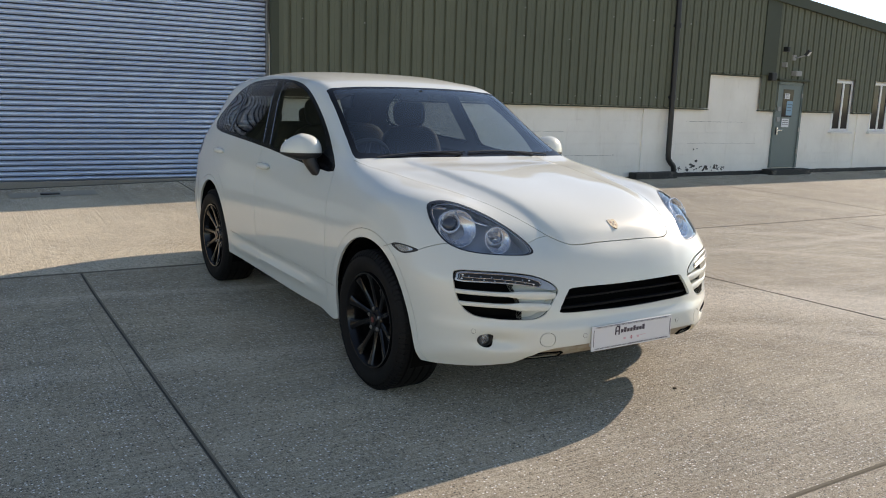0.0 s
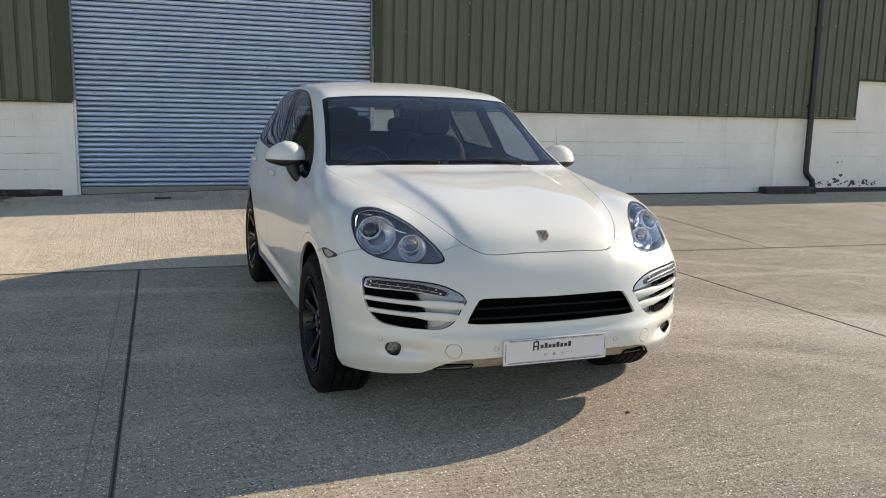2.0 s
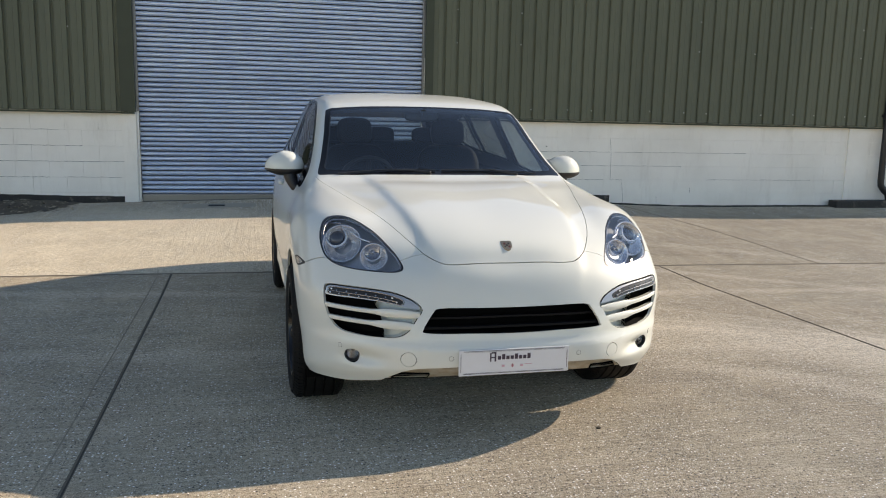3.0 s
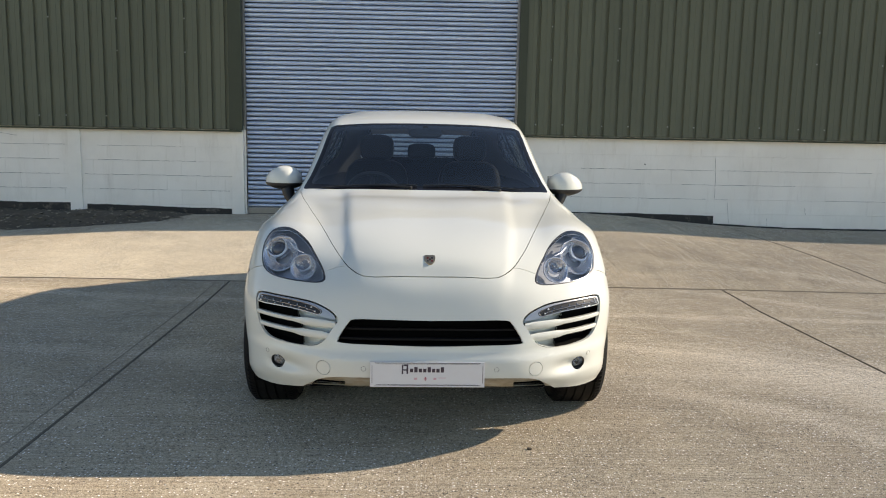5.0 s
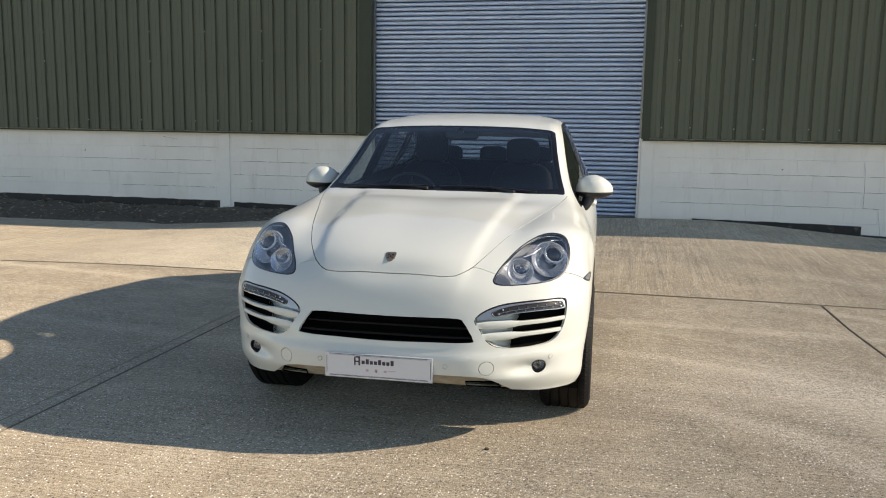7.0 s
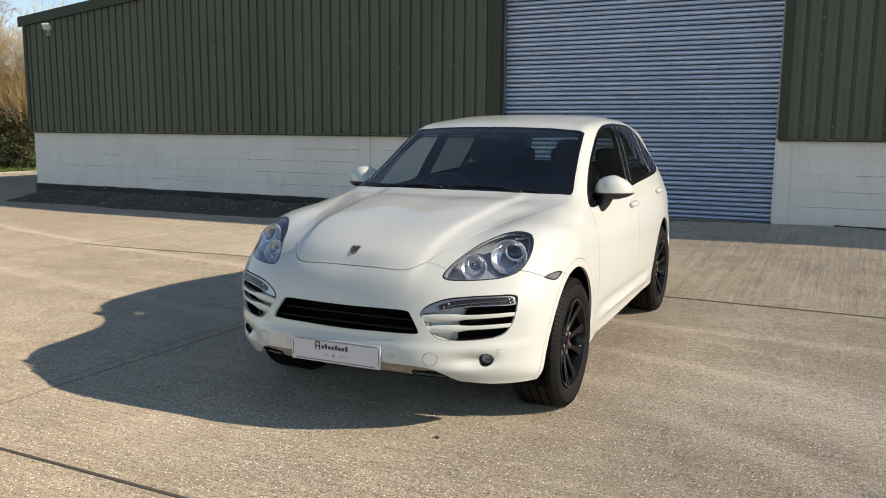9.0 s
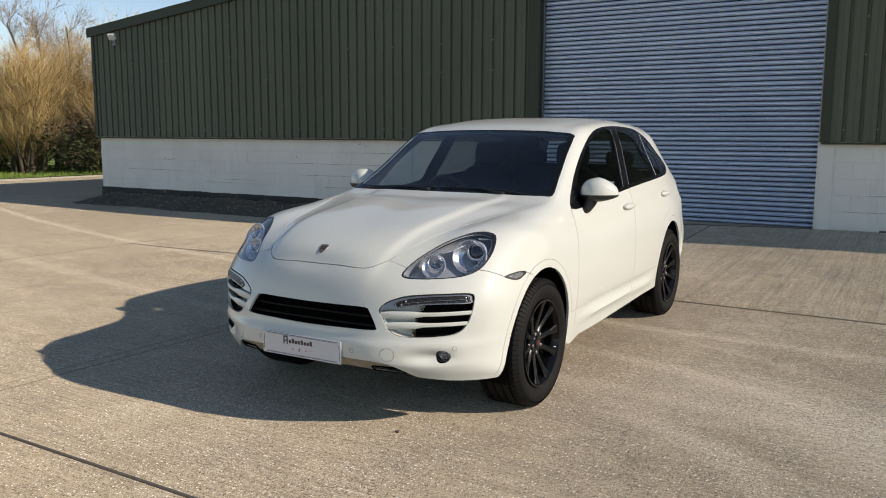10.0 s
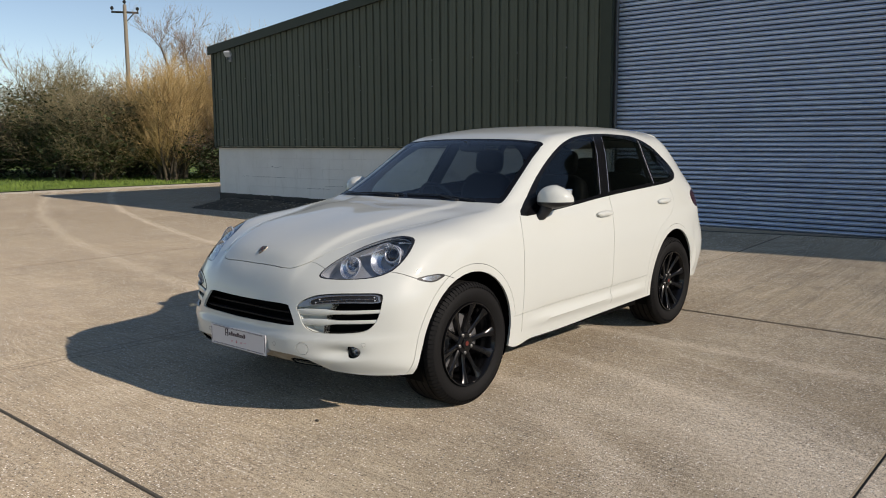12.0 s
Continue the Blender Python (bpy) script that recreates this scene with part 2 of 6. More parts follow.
M_BITUMEN = make_bitumen()
M_FLASH = plain("green_flashing", (0.062, 0.071, 0.050), 0.55, grain=0.15, scale=6, Specular_IOR_Level=0.2)
M_ROOF = plain("roof_sheet", (0.10, 0.11, 0.10), 0.5, grain=0.15)
M_TRIM = plain("black_gloss_trim", (0.005, 0.005, 0.006), 0.25, grain=0.1, Specular_IOR_Level=0.2)
M_BLACK = plain("black_plastic", (0.014, 0.014, 0.015), 0.5, grain=0.15, scale=120)
M_LINER = plain("dark_liner", (0.005, 0.005, 0.005), 0.95, grain=0.1, Specular_IOR_Level=0.05)
M_RUBBER = plain("tyre_rubber", (0.0075, 0.0072, 0.0072), 0.72, grain=0.25, scale=60, bump=0.15, Specular_IOR_Level=0.2)
M_RIM = plain("gloss_black_alloy", (0.008, 0.008, 0.009), 0.18, 0.3, grain=0.1)
M_CHROME = plain("bright_chrome", (0.75, 0.76, 0.78), 0.12, 1.0, grain=0.05)
M_REFL = plain("lamp_reflector", (0.52, 0.55, 0.60), 0.22, 1.0, grain=0.06)
M_BRIGHT = plain("bright_plated_rim", (0.78, 0.80, 0.84), 0.22, 0.6, grain=0.04)
M_LAMPBODY = plain("lamp_housing_grey", (0.42, 0.44, 0.47), 0.3, 0.25, grain=0.1)
M_STEEL = plain("brake_steel", (0.30, 0.29, 0.28), 0.4, 0.9, grain=0.15)
M_TAIL = plain("tail_lamp_red", (0.035, 0.004, 0.004), 0.1)
M_BADGE = plain("badge_metal", (0.34, 0.30, 0.23), 0.3, 0.8, grain=0.3)
M_CALIPER = plain("caliper_grey", (0.16, 0.16, 0.165), 0.45, 0.4)
M_SEAL = plain("lamp_surround_grey", (0.014, 0.015, 0.018), 0.3, 0.0)
M_DARKLENS = plain("dark_projector_glass", (0.03, 0.035, 0.045), 0.05, 0.0, Coat_Weight=1.0)
M_SATIN = plain("satin_silver", (0.42, 0.42, 0.43), 0.25, 0.9)
M_STRIP = plain("dull_silver_strip", (0.36, 0.35, 0.35), 0.3, 0.9)
M_SMOKE = plain("smoked_lens", (0.022, 0.021, 0.021), 0.35, 0.0, Coat_Weight=0.1, Specular_IOR_Level=0.25)
M_FOGR = plain("fog_reflector_grey", (0.50, 0.51, 0.52), 0.25, 0.8)
M_BADGE_RED = plain("badge_red", (0.13, 0.022, 0.016), 0.35)
M_LED = plain("small_grey_lamp", (0.20, 0.195, 0.195), 0.15, 0.95)
M_BOWL = plain("shaded_reflector", (0.60, 0.63, 0.68), 0.26, 0.75, grain=0.06)
M_GRILLE = plain("matt_black_grille", (0.006, 0.006, 0.007), 0.6, grain=0.1, Specular_IOR_Level=0.15)
M_PLATE = plain("plate_white", (0.66, 0.66, 0.68), 0.25, grain=0.03)
M_PLATE_EDGE = plain("plate_edge", (0.55, 0.55, 0.56), 0.3, grain=0.03)
M_PRINT = plain("plate_print_dark", (0.05, 0.035, 0.055), 0.4)
M_PRINT_RED = plain("plate_print_red", (0.35, 0.03, 0.05), 0.4)
M_PRINT_PINK = plain("plate_print_pink", (0.60, 0.36, 0.40), 0.4)
M_MIRROR = plain("mirror_silver", (0.85, 0.86, 0.87), 0.03, 1.0, grain=0.01)
M_LINING = plain("dark_head_lining", (0.03, 0.03, 0.032), 0.9, grain=0.1)
M_LEATHER = plain("black_leather", (0.006, 0.006, 0.007), 0.6, grain=0.2, scale=80, bump=0.2, Specular_IOR_Level=0.2)


# ---- helpers ----
def part(name, bm, material, parent=None, label="", smooth=None, kind=""):
    me = bpy.data.meshes.new(name)
    bm.to_mesh(me)
    bm.free()
    if smooth is not None:
        me.polygons.foreach_set("use_smooth", [True] * len(me.polygons))
        me.set_sharp_from_angle(angle=radians(smooth))
    if isinstance(material, (list, tuple)):
        for m in material:
            me.materials.append(m)
    else:
        me.materials.append(material)
    ob = new(name, me)
    ob.parent = parent
    return tagged(ob, label, kind=kind)


def twin(ob, m=None, name=None, parent=None):
    """A second object on the same mesh."""
    o = new(name or ob.name.split(".")[0], ob.data)
    o.parent = parent or ob.parent
    if m is not None:
        o.matrix_basis = m
    return tagged(o, ob.get("label", ""))


def empty(name, m, label, category, group="", kind=""):
    e = new(name)
    e.matrix_basis = m
    e.empty_display_size = 0.2
    return tagged(e, label, category, group, kind)


def add_box(bm, lo, hi, bevel=0.0, m=None):
    vs = [bm.verts.new((x, y, z)) for z in (lo[2], hi[2]) for y in (lo[1], hi[1]) for x in (lo[0], hi[0])]
    fs = [bm.faces.new([vs[i] for i in f]) for f in ((0, 2, 3, 1), (4, 5, 7, 6), (0, 1, 5, 4), (2, 6, 7, 3), (0, 4, 6, 2), (1, 3, 7, 5))]
    if bevel:
        es = list({e for f in fs for e in f.edges})
        r = bmesh.ops.bevel(bm, geom=es, offset=bevel, segments=2, profile=0.7, affect="EDGES", clamp_overlap=True)
        vs = list({v for f in r["faces"] for v in f.verts} | {v for v in vs if v.is_valid})
    if m is not None:
        bmesh.ops.transform(bm, matrix=m, verts=[v for v in vs if v.is_valid])
    return bm


def box(lo, hi, bevel=0.0, m=None):
    return add_box(bmesh.new(), lo, hi, bevel, m)


def add_tube(bm, pts, radius, seg=10, caps=True):
    """A tube along points; radius a number or a list."""
    pts = [Vector(p) for p in pts]
    rings = []
    for i, p in enumerate(pts):
        d = (pts[min(i + 1, len(pts) - 1)] - pts[max(i - 1, 0)]).normalized()
        a = d.orthogonal().normalized() if i == 0 else (rings_a - d * rings_a.dot(d)).normalized()
        rings_a = a
        b = d.cross(a)
        r = radius[i] if isinstance(radius, (list, tuple)) else radius
        rings.append([bm.verts.new(p + (a * math.cos(k) + b * math.sin(k)) * r) for k in (2 * math.pi * j / seg for j in range(seg))])
    for r0, r1 in zip(rings, rings[1:]):
        for j in range(seg):
            bm.faces.new((r0[j], r0[(j + 1) % seg], r1[(j + 1) % seg], r1[j]))
    if caps:
        bm.faces.new(rings[0][::-1])
        bm.faces.new(rings[-1])
    return bm


def add_lathe(bm, prof, seg=32, axis="x", m=None, closed=False):
    """prof: (along the axis, radius) pairs."""
    rings = []
    for a, r in prof:
        ring = []
        for j in range(seg):
            t = 2 * math.pi * j / seg
            v = Vector((a, r * math.cos(t), r * math.sin(t)))
            if axis == "z":
                v = Vector((r * math.cos(t), r * math.sin(t), a))
            elif axis == "y":
                v = Vector((r * math.cos(t), a, -r * math.sin(t)))
            ring.append(bm.verts.new(m @ v if m else v))
        rings.append(ring)
    pairs = list(zip(rings, rings[1:])) + ([(rings[-1], rings[0])] if closed else [])
    for r0, r1 in pairs:
        for j in range(seg):
            bm.faces.new((r0[j], r0[(j + 1) % seg], r1[(j + 1) % seg], r1[j]))
    if not closed:
        for ring, (a, r) in ((rings[0][::-1], prof[0]), (rings[-1], prof[-1])):
            if r > 1e-4:
                bm.faces.new(ring)
    return bm


def fix_normals(bm):
    bmesh.ops.recalc_face_normals(bm, faces=bm.faces)
    return bm


# ---- ground ----
WALL_Y = 11.96
RIDGE_X, RIDGE_Z, PITCH = 1.86, 5.215, 0.10
LEFT_X, RIGHT_X = -11.6, 24.0


def ease(a, b, v):
    k = min(1.0, max(0.0, (v - a) / (b - a)))
    return k * k * (3 - 2 * k)


def ground_z(x, y):
    """The yard climbs a little to the building, most of all at the big door."""
    climb = max(0.0, y - 6.5) * (y < 12.2) + 5.7 * (y >= 12.2)
    top = 0.05 - 0.022 * ease(5.0, 9.0, x) + 0.004 * ease(-2.0, 1.0, x) - 0.022 * ease(-9.0, -2.0, -x - 3.0)
    top -= 0.020 * ease(4.5, 7.4, x) * ease(8.5, 11.5, y)
    flat = 1 - ease(1.0, 3.6, -x)
    return flat * (top * climb - 0.006 * (x - 2.6) * ease(3.5, 8.0, y) * (1 - ease(9.0, 12.0, y)))


def grid_mesh(x0, x1, y0, y1, nx, ny, zf):
    bm = bmesh.new()
    vs = [[bm.verts.new((x0 + (x1 - x0) * i / nx, y0 + (y1 - y0) * j / ny, zf(x0 + (x1 - x0) * i / nx, y0 + (y1 - y0) * j / ny))) for i in range(nx + 1)] for j in range(ny + 1)]
    for j in range(ny):
        for i in range(nx):
            bm.faces.new((vs[j][i], vs[j][i + 1], vs[j + 1][i + 1], vs[j + 1][i]))
    return bm


def make_far_ground():
    n = Nodes("rough_ground", (0.2, 0.18, 0.14), 0.95)
    f = n.noise(0.05, 6, 0.6, world_space=True)
    g = n.noise(3, 6, 0.6, world_space=True)
    c = n.ramp(f, [(0.35, (0.10, 0.11, 0.05)), (0.6, (0.20, 0.18, 0.12))])
    n.color(n.mix(n.scalar(g, 0, 0.5), c, (0.12, 0.11, 0.08)))
    n.bump(g, 0.5, 0.03)
    return n.m


def far_z(x, y):
    inside = -22 < x < 40 and -40 < y < 30
    return ground_z(x, min(y, 12.5)) - 0.05 if inside else -0.03


bm = bmesh.new()
xs = [-2500, -300, -60, -30, -24] + [-20 + 1.5 * i for i in range(41)] + [44, 60, 300, 2500]
ys = [-2500, -300, -60, -30, -12] + [-9 + 1.5 * i for i in range(16)] + [16, 20, 30, 60, 300, 2500]
rows = [[bm.verts.new((x, y, far_z(x, y))) for x in xs] for y in ys]
for a, b in zip(rows, rows[1:]):
    for i in range(len(xs) - 1):
        bm.faces.new((a[i], a[i + 1], b[i + 1], b[i]))
tagged(part("ground", bm, make_far_ground()), "worn earth and grit ground running to the horizon", "ground", kind="structure")

pavement = empty("pavement", pose(0, 0, 0), "brushed concrete yard of large slabs with dark joints", "pavement", kind="structure")
part("joint_bed", grid_mesh(-19.3, 40.2, -14.1, 12.6, 60, 40, lambda x, y: ground_z(x, y) - 0.010), M_JOINT, pavement, "dark joint filler")


def askew(x, y):
    """The joints of the eastern bays run a little out of square."""
    return x + 0.042 * ease(2.0, 5.6, x) * (4.5 - min(12.0, max(0.0, y)))


def slab(x0, x1, y0, y1, mx=0.0, my=0.0):
    """One bay of concrete: worn edges, a trowelled margin on two sides."""
    g, e, m = 0.0045, 0.008, 0.11
    x0, x1, y0, y1 = x0 + g, x1 - g, y0 + g, y1 - (0.014 if y1 == JY[4] else g)
    cx, cy = (x0 + x1) / 2, (y0 + y1) / 2

    def stops(a, b, d):
        c = b - m
        return [(a, 0.008), (a + e, 0.0)] + [(a + (c - a) * k / 7, 0.0) for k in range(1, 7)] + [(c - 0.005, 0.0), (c, d), (b - e, d), (b, 0.010)]

    bm = bmesh.new()
    sx, sy = stops(x0, x1, mx), stops(y0, y1, my)
    vs = [[bm.verts.new((askew(x, y) - cx, y - cy, ground_z(askew(x, y), y) - max(dx, dy))) for x, dx in sx] for y, dy in sy]
    for j in range(len(sy) - 1):
        for i in range(len(sx) - 1):
            f = bm.faces.new((vs[j][i], vs[j][i + 1], vs[j + 1][i + 1], vs[j + 1][i]))
            f.material_index = int(i in (0, len(sx) - 2) or j in (0, len(sy) - 2))
            if (mx and i == len(sx) - 4) or (my and j == len(sy) - 4):
                f.material_index = 2
    rim = [e for e in bm.edges if e.is_boundary]
    r = bmesh.ops.extrude_edge_only(bm, edges=rim)
    for v in r["geom"]:
        if isinstance(v, bmesh.types.BMVert):
            v.co.z -= 0.03
        elif isinstance(v, bmesh.types.BMFace):
            v.material_index = 1
    ob = part("slab", bm, [M_CONC, M_EDGE, M_STEP], pavement, smooth=30)
    ob.location = (cx, cy, 0)


JX = [-19.3 + 4.99 * i for i in range(13)]
JX[4], JX[5] = 0.66, 5.66
JX[0] = -20.4
JY = [-14.05, -8.75, -3.43, 1.885, 7.12, 11.9]


# ---- building ----
def roof_z(x):
    return RIDGE_Z - PITCH * abs(x - RIDGE_X)


DOOR_L, DOOR_R, DOOR_TOP = -0.25, 3.97, 4.75
CLAD_Z = 1.47


# white plinth, behind the separate blocks
plinth = tagged(new("wall_front"), "white painted block plinth wall with dark base band", "wall", kind="structure")
plinth.empty_display_size = 0.2
for a, b in ((LEFT_X + 0.02, DOOR_L), (DOOR_R, RIGHT_X - 0.02)):
    part("backing", box((a, WALL_Y + 0.03, -0.3), (b, WALL_Y + 0.22, CLAD_Z + 0.9 if a > 0 else CLAD_Z + 0.05)), M_WALL, plinth)

# the other walls and the roof, plain
DEPTH = 22.0
for name, x in (("wall_west", LEFT_X), ("wall_east", RIGHT_X)):
    s = 1 if x < 0 else -1
    w = tagged(new(name), "side wall of the warehouse, white blocks under green sheets", "wall", kind="structure")
    part("plinth", box((min(x, x + s * 0.2), WALL_Y + 0.23, -0.3), (max(x, x + s * 0.2), WALL_Y + DEPTH, CLAD_Z)), M_WALL, w)
    part("sheets", box((min(x - s * 0.03, x + s * 0.1), WALL_Y + 0.02, CLAD_Z), (max(x - s * 0.03, x + s * 0.1), WALL_Y + DEPTH, roof_z(x) - 0.03)), M_CLAD, w)
back = bmesh.new()
vs = [back.verts.new((x, WALL_Y + DEPTH, z)) for x, z in ((LEFT_X, -0.3), (RIGHT_X, -0.3), (RIGHT_X, roof_z(RIGHT_X)), (RIDGE_X, RIDGE_Z), (LEFT_X, roof_z(LEFT_X)))]
f = back.faces.new(vs)
r = bmesh.ops.extrude_face_region(back, geom=[f])
bmesh.ops.translate(back, vec=(0, 0.2, 0), verts=[v for v in r["geom"] if isinstance(v, bmesh.types.BMVert)])
tagged(part("wall_north", fix_normals(back), M_CLAD), "plain rear wall of the warehouse", "wall", kind="structure")

roof = tagged(new("roof"), "shallow pitched grey sheet roof with green verge trim", "roof", kind="structure")
for a, b in ((LEFT_X - 0.12, RIDGE_X), (RIDGE_X, RIGHT_X + 0.1)):
    bm = bmesh.new()
    vs = []
    for y in (WALL_Y - 0.1, WALL_Y + DEPTH + 0.3):
        for dz in (0.0, 0.08):
            vs.append([bm.verts.new((x, y, roof_z(x) + dz)) for x in (a, b)])
    lo0, hi0, lo1, hi1 = vs
    for q in ((lo0[0], lo0[1], hi0[1], hi0[0]), (lo1[0], hi1[0], hi1[1], lo1[1]), (hi0[0], hi0[1], hi1[1], hi1[0]), (lo0[0], lo1[0], lo1[1], lo0[1]), (lo0[0], hi0[0], hi1[0], lo1[0]), (lo0[1], lo1[1], hi1[1], hi0[1])):
        bm.faces.new(q)
    part("sheet", fix_normals(bm), M_ROOF, roof)
    # verge flashing down the gable
    bm = bmesh.new()
    y0, y1 = WALL_Y - 0.13, WALL_Y - 0.075
    q = [bm.verts.new((x, y, roof_z(x) + dz)) for x in (a, b) for y in (y0, y1) for dz in (-0.12, 0.085)]
    for f in ((0, 1, 5, 4), (2, 6, 7, 3), (1, 3, 7, 5), (0, 4, 6, 2), (0, 2, 3, 1), (4, 5, 7, 6)):
        bm.faces.new([q[i] for i in f])
    part("verge", fix_normals(bm), M_FLASH, roof)


def sheet(x0, x1, zlow, ztop):
    """Box-profile steel sheet between x0 and x1; zlow, ztop are functions of x."""
    bm = bmesh.new()
    pitch, depth = 0.2, 0.026
    xs = []
    n = max(1, round((x1 - x0) / pitch))
    p = (x1 - x0) / n
    for i in range(n):
        b = x0 + i * p
        xs += [(b, depth), (b + p * 0.33, depth), (b + p * 0.345, depth + 0.004), (b + p * 0.375, depth + 0.004), (b + p * 0.39, depth), (b + p * 0.70, depth), (b + p * 0.745, -0.004), (b + p * 0.90, -0.004), (b + p * 0.955, depth + 0.003), (b + p * 0.985, depth + 0.003)]
    xs.append((x1, depth))
    cx = (x0 + x1) / 2
    prev = None
    for x, d in xs:
        y = WALL_Y - 0.035 - d
        col = (bm.verts.new((x - cx, y, zlow(x))), bm.verts.new((x - cx, y, ztop(x))))
        if prev:
            bm.faces.new((prev[0], col[0], col[1], prev[1]))
        prev = col
    ob = part("cladding_sheet", bm, M_CLAD, cladding)
    ob.location = (cx, 0, 0)


cladding = tagged(new("wall_cladding"), "dark green ribbed steel cladding sheets on the gable", "cladding", kind="structure")
NOTCH = (13.35, 14.95, 2.19)
PDOOR = (15.55, 16.42, 2.06)
WINDOWS = [(17.62, 18.33, 1.02, 2.19), (19.14, 19.85, 1.02, 2.19)]


def clad_low(x):
    if NOTCH[0] < x < NOTCH[1]:
        return NOTCH[2]
    if PDOOR[0] < x < PDOOR[1]:
        return PDOOR[2] + 0.04
    for a, b, z0, z1 in WINDOWS:
        if a < x < b:
            return z1 + 0.03
    return CLAD_Z


def clad_run(x0, x1):
    """Sheets a metre wide, cut at the openings."""
    n = max(1, round((x1 - x0) / 1.0))
    for i in range(n):
        a, b = x0 + (x1 - x0) * i / n, x0 + (x1 - x0) * (i + 1) / n
        low = clad_low((a + b) / 2)
        sheet(a, b, lambda x: low, lambda x: roof_z(x) - 0.03)


for a, b in ((LEFT_X, DOOR_L - 0.2), (DOOR_R + 0.12, NOTCH[0]), NOTCH[:2], (NOTCH[1], PDOOR[0]), PDOOR[:2], (PDOOR[1], WINDOWS[0][0]), WINDOWS[0][:2], (WINDOWS[0][1], WINDOWS[1][0]), WINDOWS[1][:2], (WINDOWS[1][1], RIGHT_X)):
    clad_run(a, b)
sheet(DOOR_L - 0.2, DOOR_R + 0.12, lambda x: DOOR_TOP + 0.1, lambda x: roof_z(x) - 0.03)
# drip flashing under the sheets, and corner trims
for a, b, z in ((LEFT_X - 0.03, DOOR_L - 0.02, CLAD_Z), (DOOR_R + 0.02, NOTCH[0], CLAD_Z), (NOTCH[0], NOTCH[1], NOTCH[2]), (NOTCH[1], PDOOR[0] - 0.06, CLAD_Z), (PDOOR[1] + 0.06, WINDOWS[0][0], CLAD_Z), (WINDOWS[0][1], WINDOWS[1][0], CLAD_Z), (WINDOWS[1][1], RIGHT_X, CLAD_Z)):
    part("drip_flashing", box((a, WALL_Y - 0.085, z - 0.035), (b, WALL_Y - 0.004, z - 0.012), 0.004), M_FLASH, cladding)
for a, b, z0, z1 in ((DOOR_L - 0.2, DOOR_L, CLAD_Z - 0.01, DOOR_TOP), (DOOR_R, DOOR_R + 0.12, CLAD_Z - 0.01, DOOR_TOP), (LEFT_X - 0.035, LEFT_X + 0.06, CLAD_Z, roof_z(LEFT_X) - 0.1), (14.9, 15.37, 2.2, roof_z(15.2) - 0.1)):
    part("trim", box((a, WALL_Y - 0.085, z0), (b, WALL_Y + 0.0, z1), 0.006), M_FLASH, cladding)
part("trim", box((DOOR_L - 0.2, WALL_Y - 0.085, DOOR_TOP), (DOOR_R + 0.12, WALL_Y, DOOR_TOP + 0.12), 0.006), M_FLASH, cladding)

# roller shutter
shutter = tagged(new("roller_shutter"), "closed grey-blue galvanised steel roller shutter door", "shutter", kind="structure")
PITCH_S = 0.0712


def slat_mesh():
    bm = bmesh.new()
    prof = [(0.010, 0.0)]
    for k in range(11):
        t = k / 10
        prof.append((0.006 - 0.032 * math.sin(math.pi * t) ** 0.8, (0.02 + 0.80 * t) * PITCH_S))
    prof += [(0.026, PITCH_S * 0.85), (0.026, PITCH_S * 0.93), (0.010, PITCH_S)]
    a, b = DOOR_L + 0.01, DOOR_R - 0.01
    prev = None
    for y, z in prof:
        row = (bm.verts.new((a, y, z)), bm.verts.new((b, y, z)))
        if prev:
            f = bm.faces.new((prev[0], prev[1], row[1], row[0]))
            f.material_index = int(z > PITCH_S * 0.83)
        prev = row
    return bm


SHUT_Y = WALL_Y + 0.12
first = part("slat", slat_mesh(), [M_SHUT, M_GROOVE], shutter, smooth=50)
z = ground_z(2, WALL_Y) + 0.06 - 0.02
first.location = (0, SHUT_Y, z)
while z < DOOR_TOP:
    z += PITCH_S
    twin(first, pose(0, SHUT_Y + random.uniform(-0.001, 0.001), z, random.uniform(-1.2, 1.2)))
part("bottom_rail", box((DOOR_L, SHUT_Y - 0.03, ground_z(2, WALL_Y) - 0.1), (DOOR_R, SHUT_Y + 0.03, ground_z(2, WALL_Y) + 0.04), 0.006), M_STEEL, shutter)
part("backing", box((DOOR_L, SHUT_Y + 0.04, 0), (DOOR_R, SHUT_Y + 0.08, DOOR_TOP + 0.1)), M_BLACK, shutter)
for a, b in ((DOOR_L - 0.02, DOOR_L + 0.03), (DOOR_R - 0.03, DOOR_R + 0.02)):
    part("guide_rail", box((a, WALL_Y + 0.035, 0.2), (b, WALL_Y + 0.11, DOOR_TOP), 0.004), M_STEEL, shutter)


# ---- car ----
CAR = empty("car", pose(2.595, 3.79, 0.004, 0.2, 0, 1.2), "pearl white five-door SUV with black alloy wheels on concrete", "car")
WB = 2.78

# cross sections of the half body from the rear bumper to the chin: ten stations from the centre line outwards
NET = []


def section(*pts):
    NET.append(pts)


section((0, 3.84, .34), (.28, 3.83, .33), (.52, 3.79, .33), (.66, 3.71, .33), (.74, 3.60, .33), (.80, 3.47, .33), (.84, 3.36, .33), (.86, 3.30, .33), (.86, 3.27, .33), (.85, 3.24, .33))
section((0, 3.92, .6), (.28, 3.91, .6), (.53, 3.87, .6), (.67, 3.80, .6), (.755, 3.70, .6), (.825, 3.55, .6), (.870, 3.42, .58), (.895, 3.30, .54), (.90, 3.27, .47), (.875, 3.23, .34))
section((0, 3.84, .90), (.27, 3.83, .90), (.51, 3.79, .90), (.65, 3.72, .89), (.735, 3.62, .88), (.805, 3.49, .86), (.855, 3.37, .82), (.888, 3.26, .74), (.90, 3.24, .58), (.875, 3.21, .34))
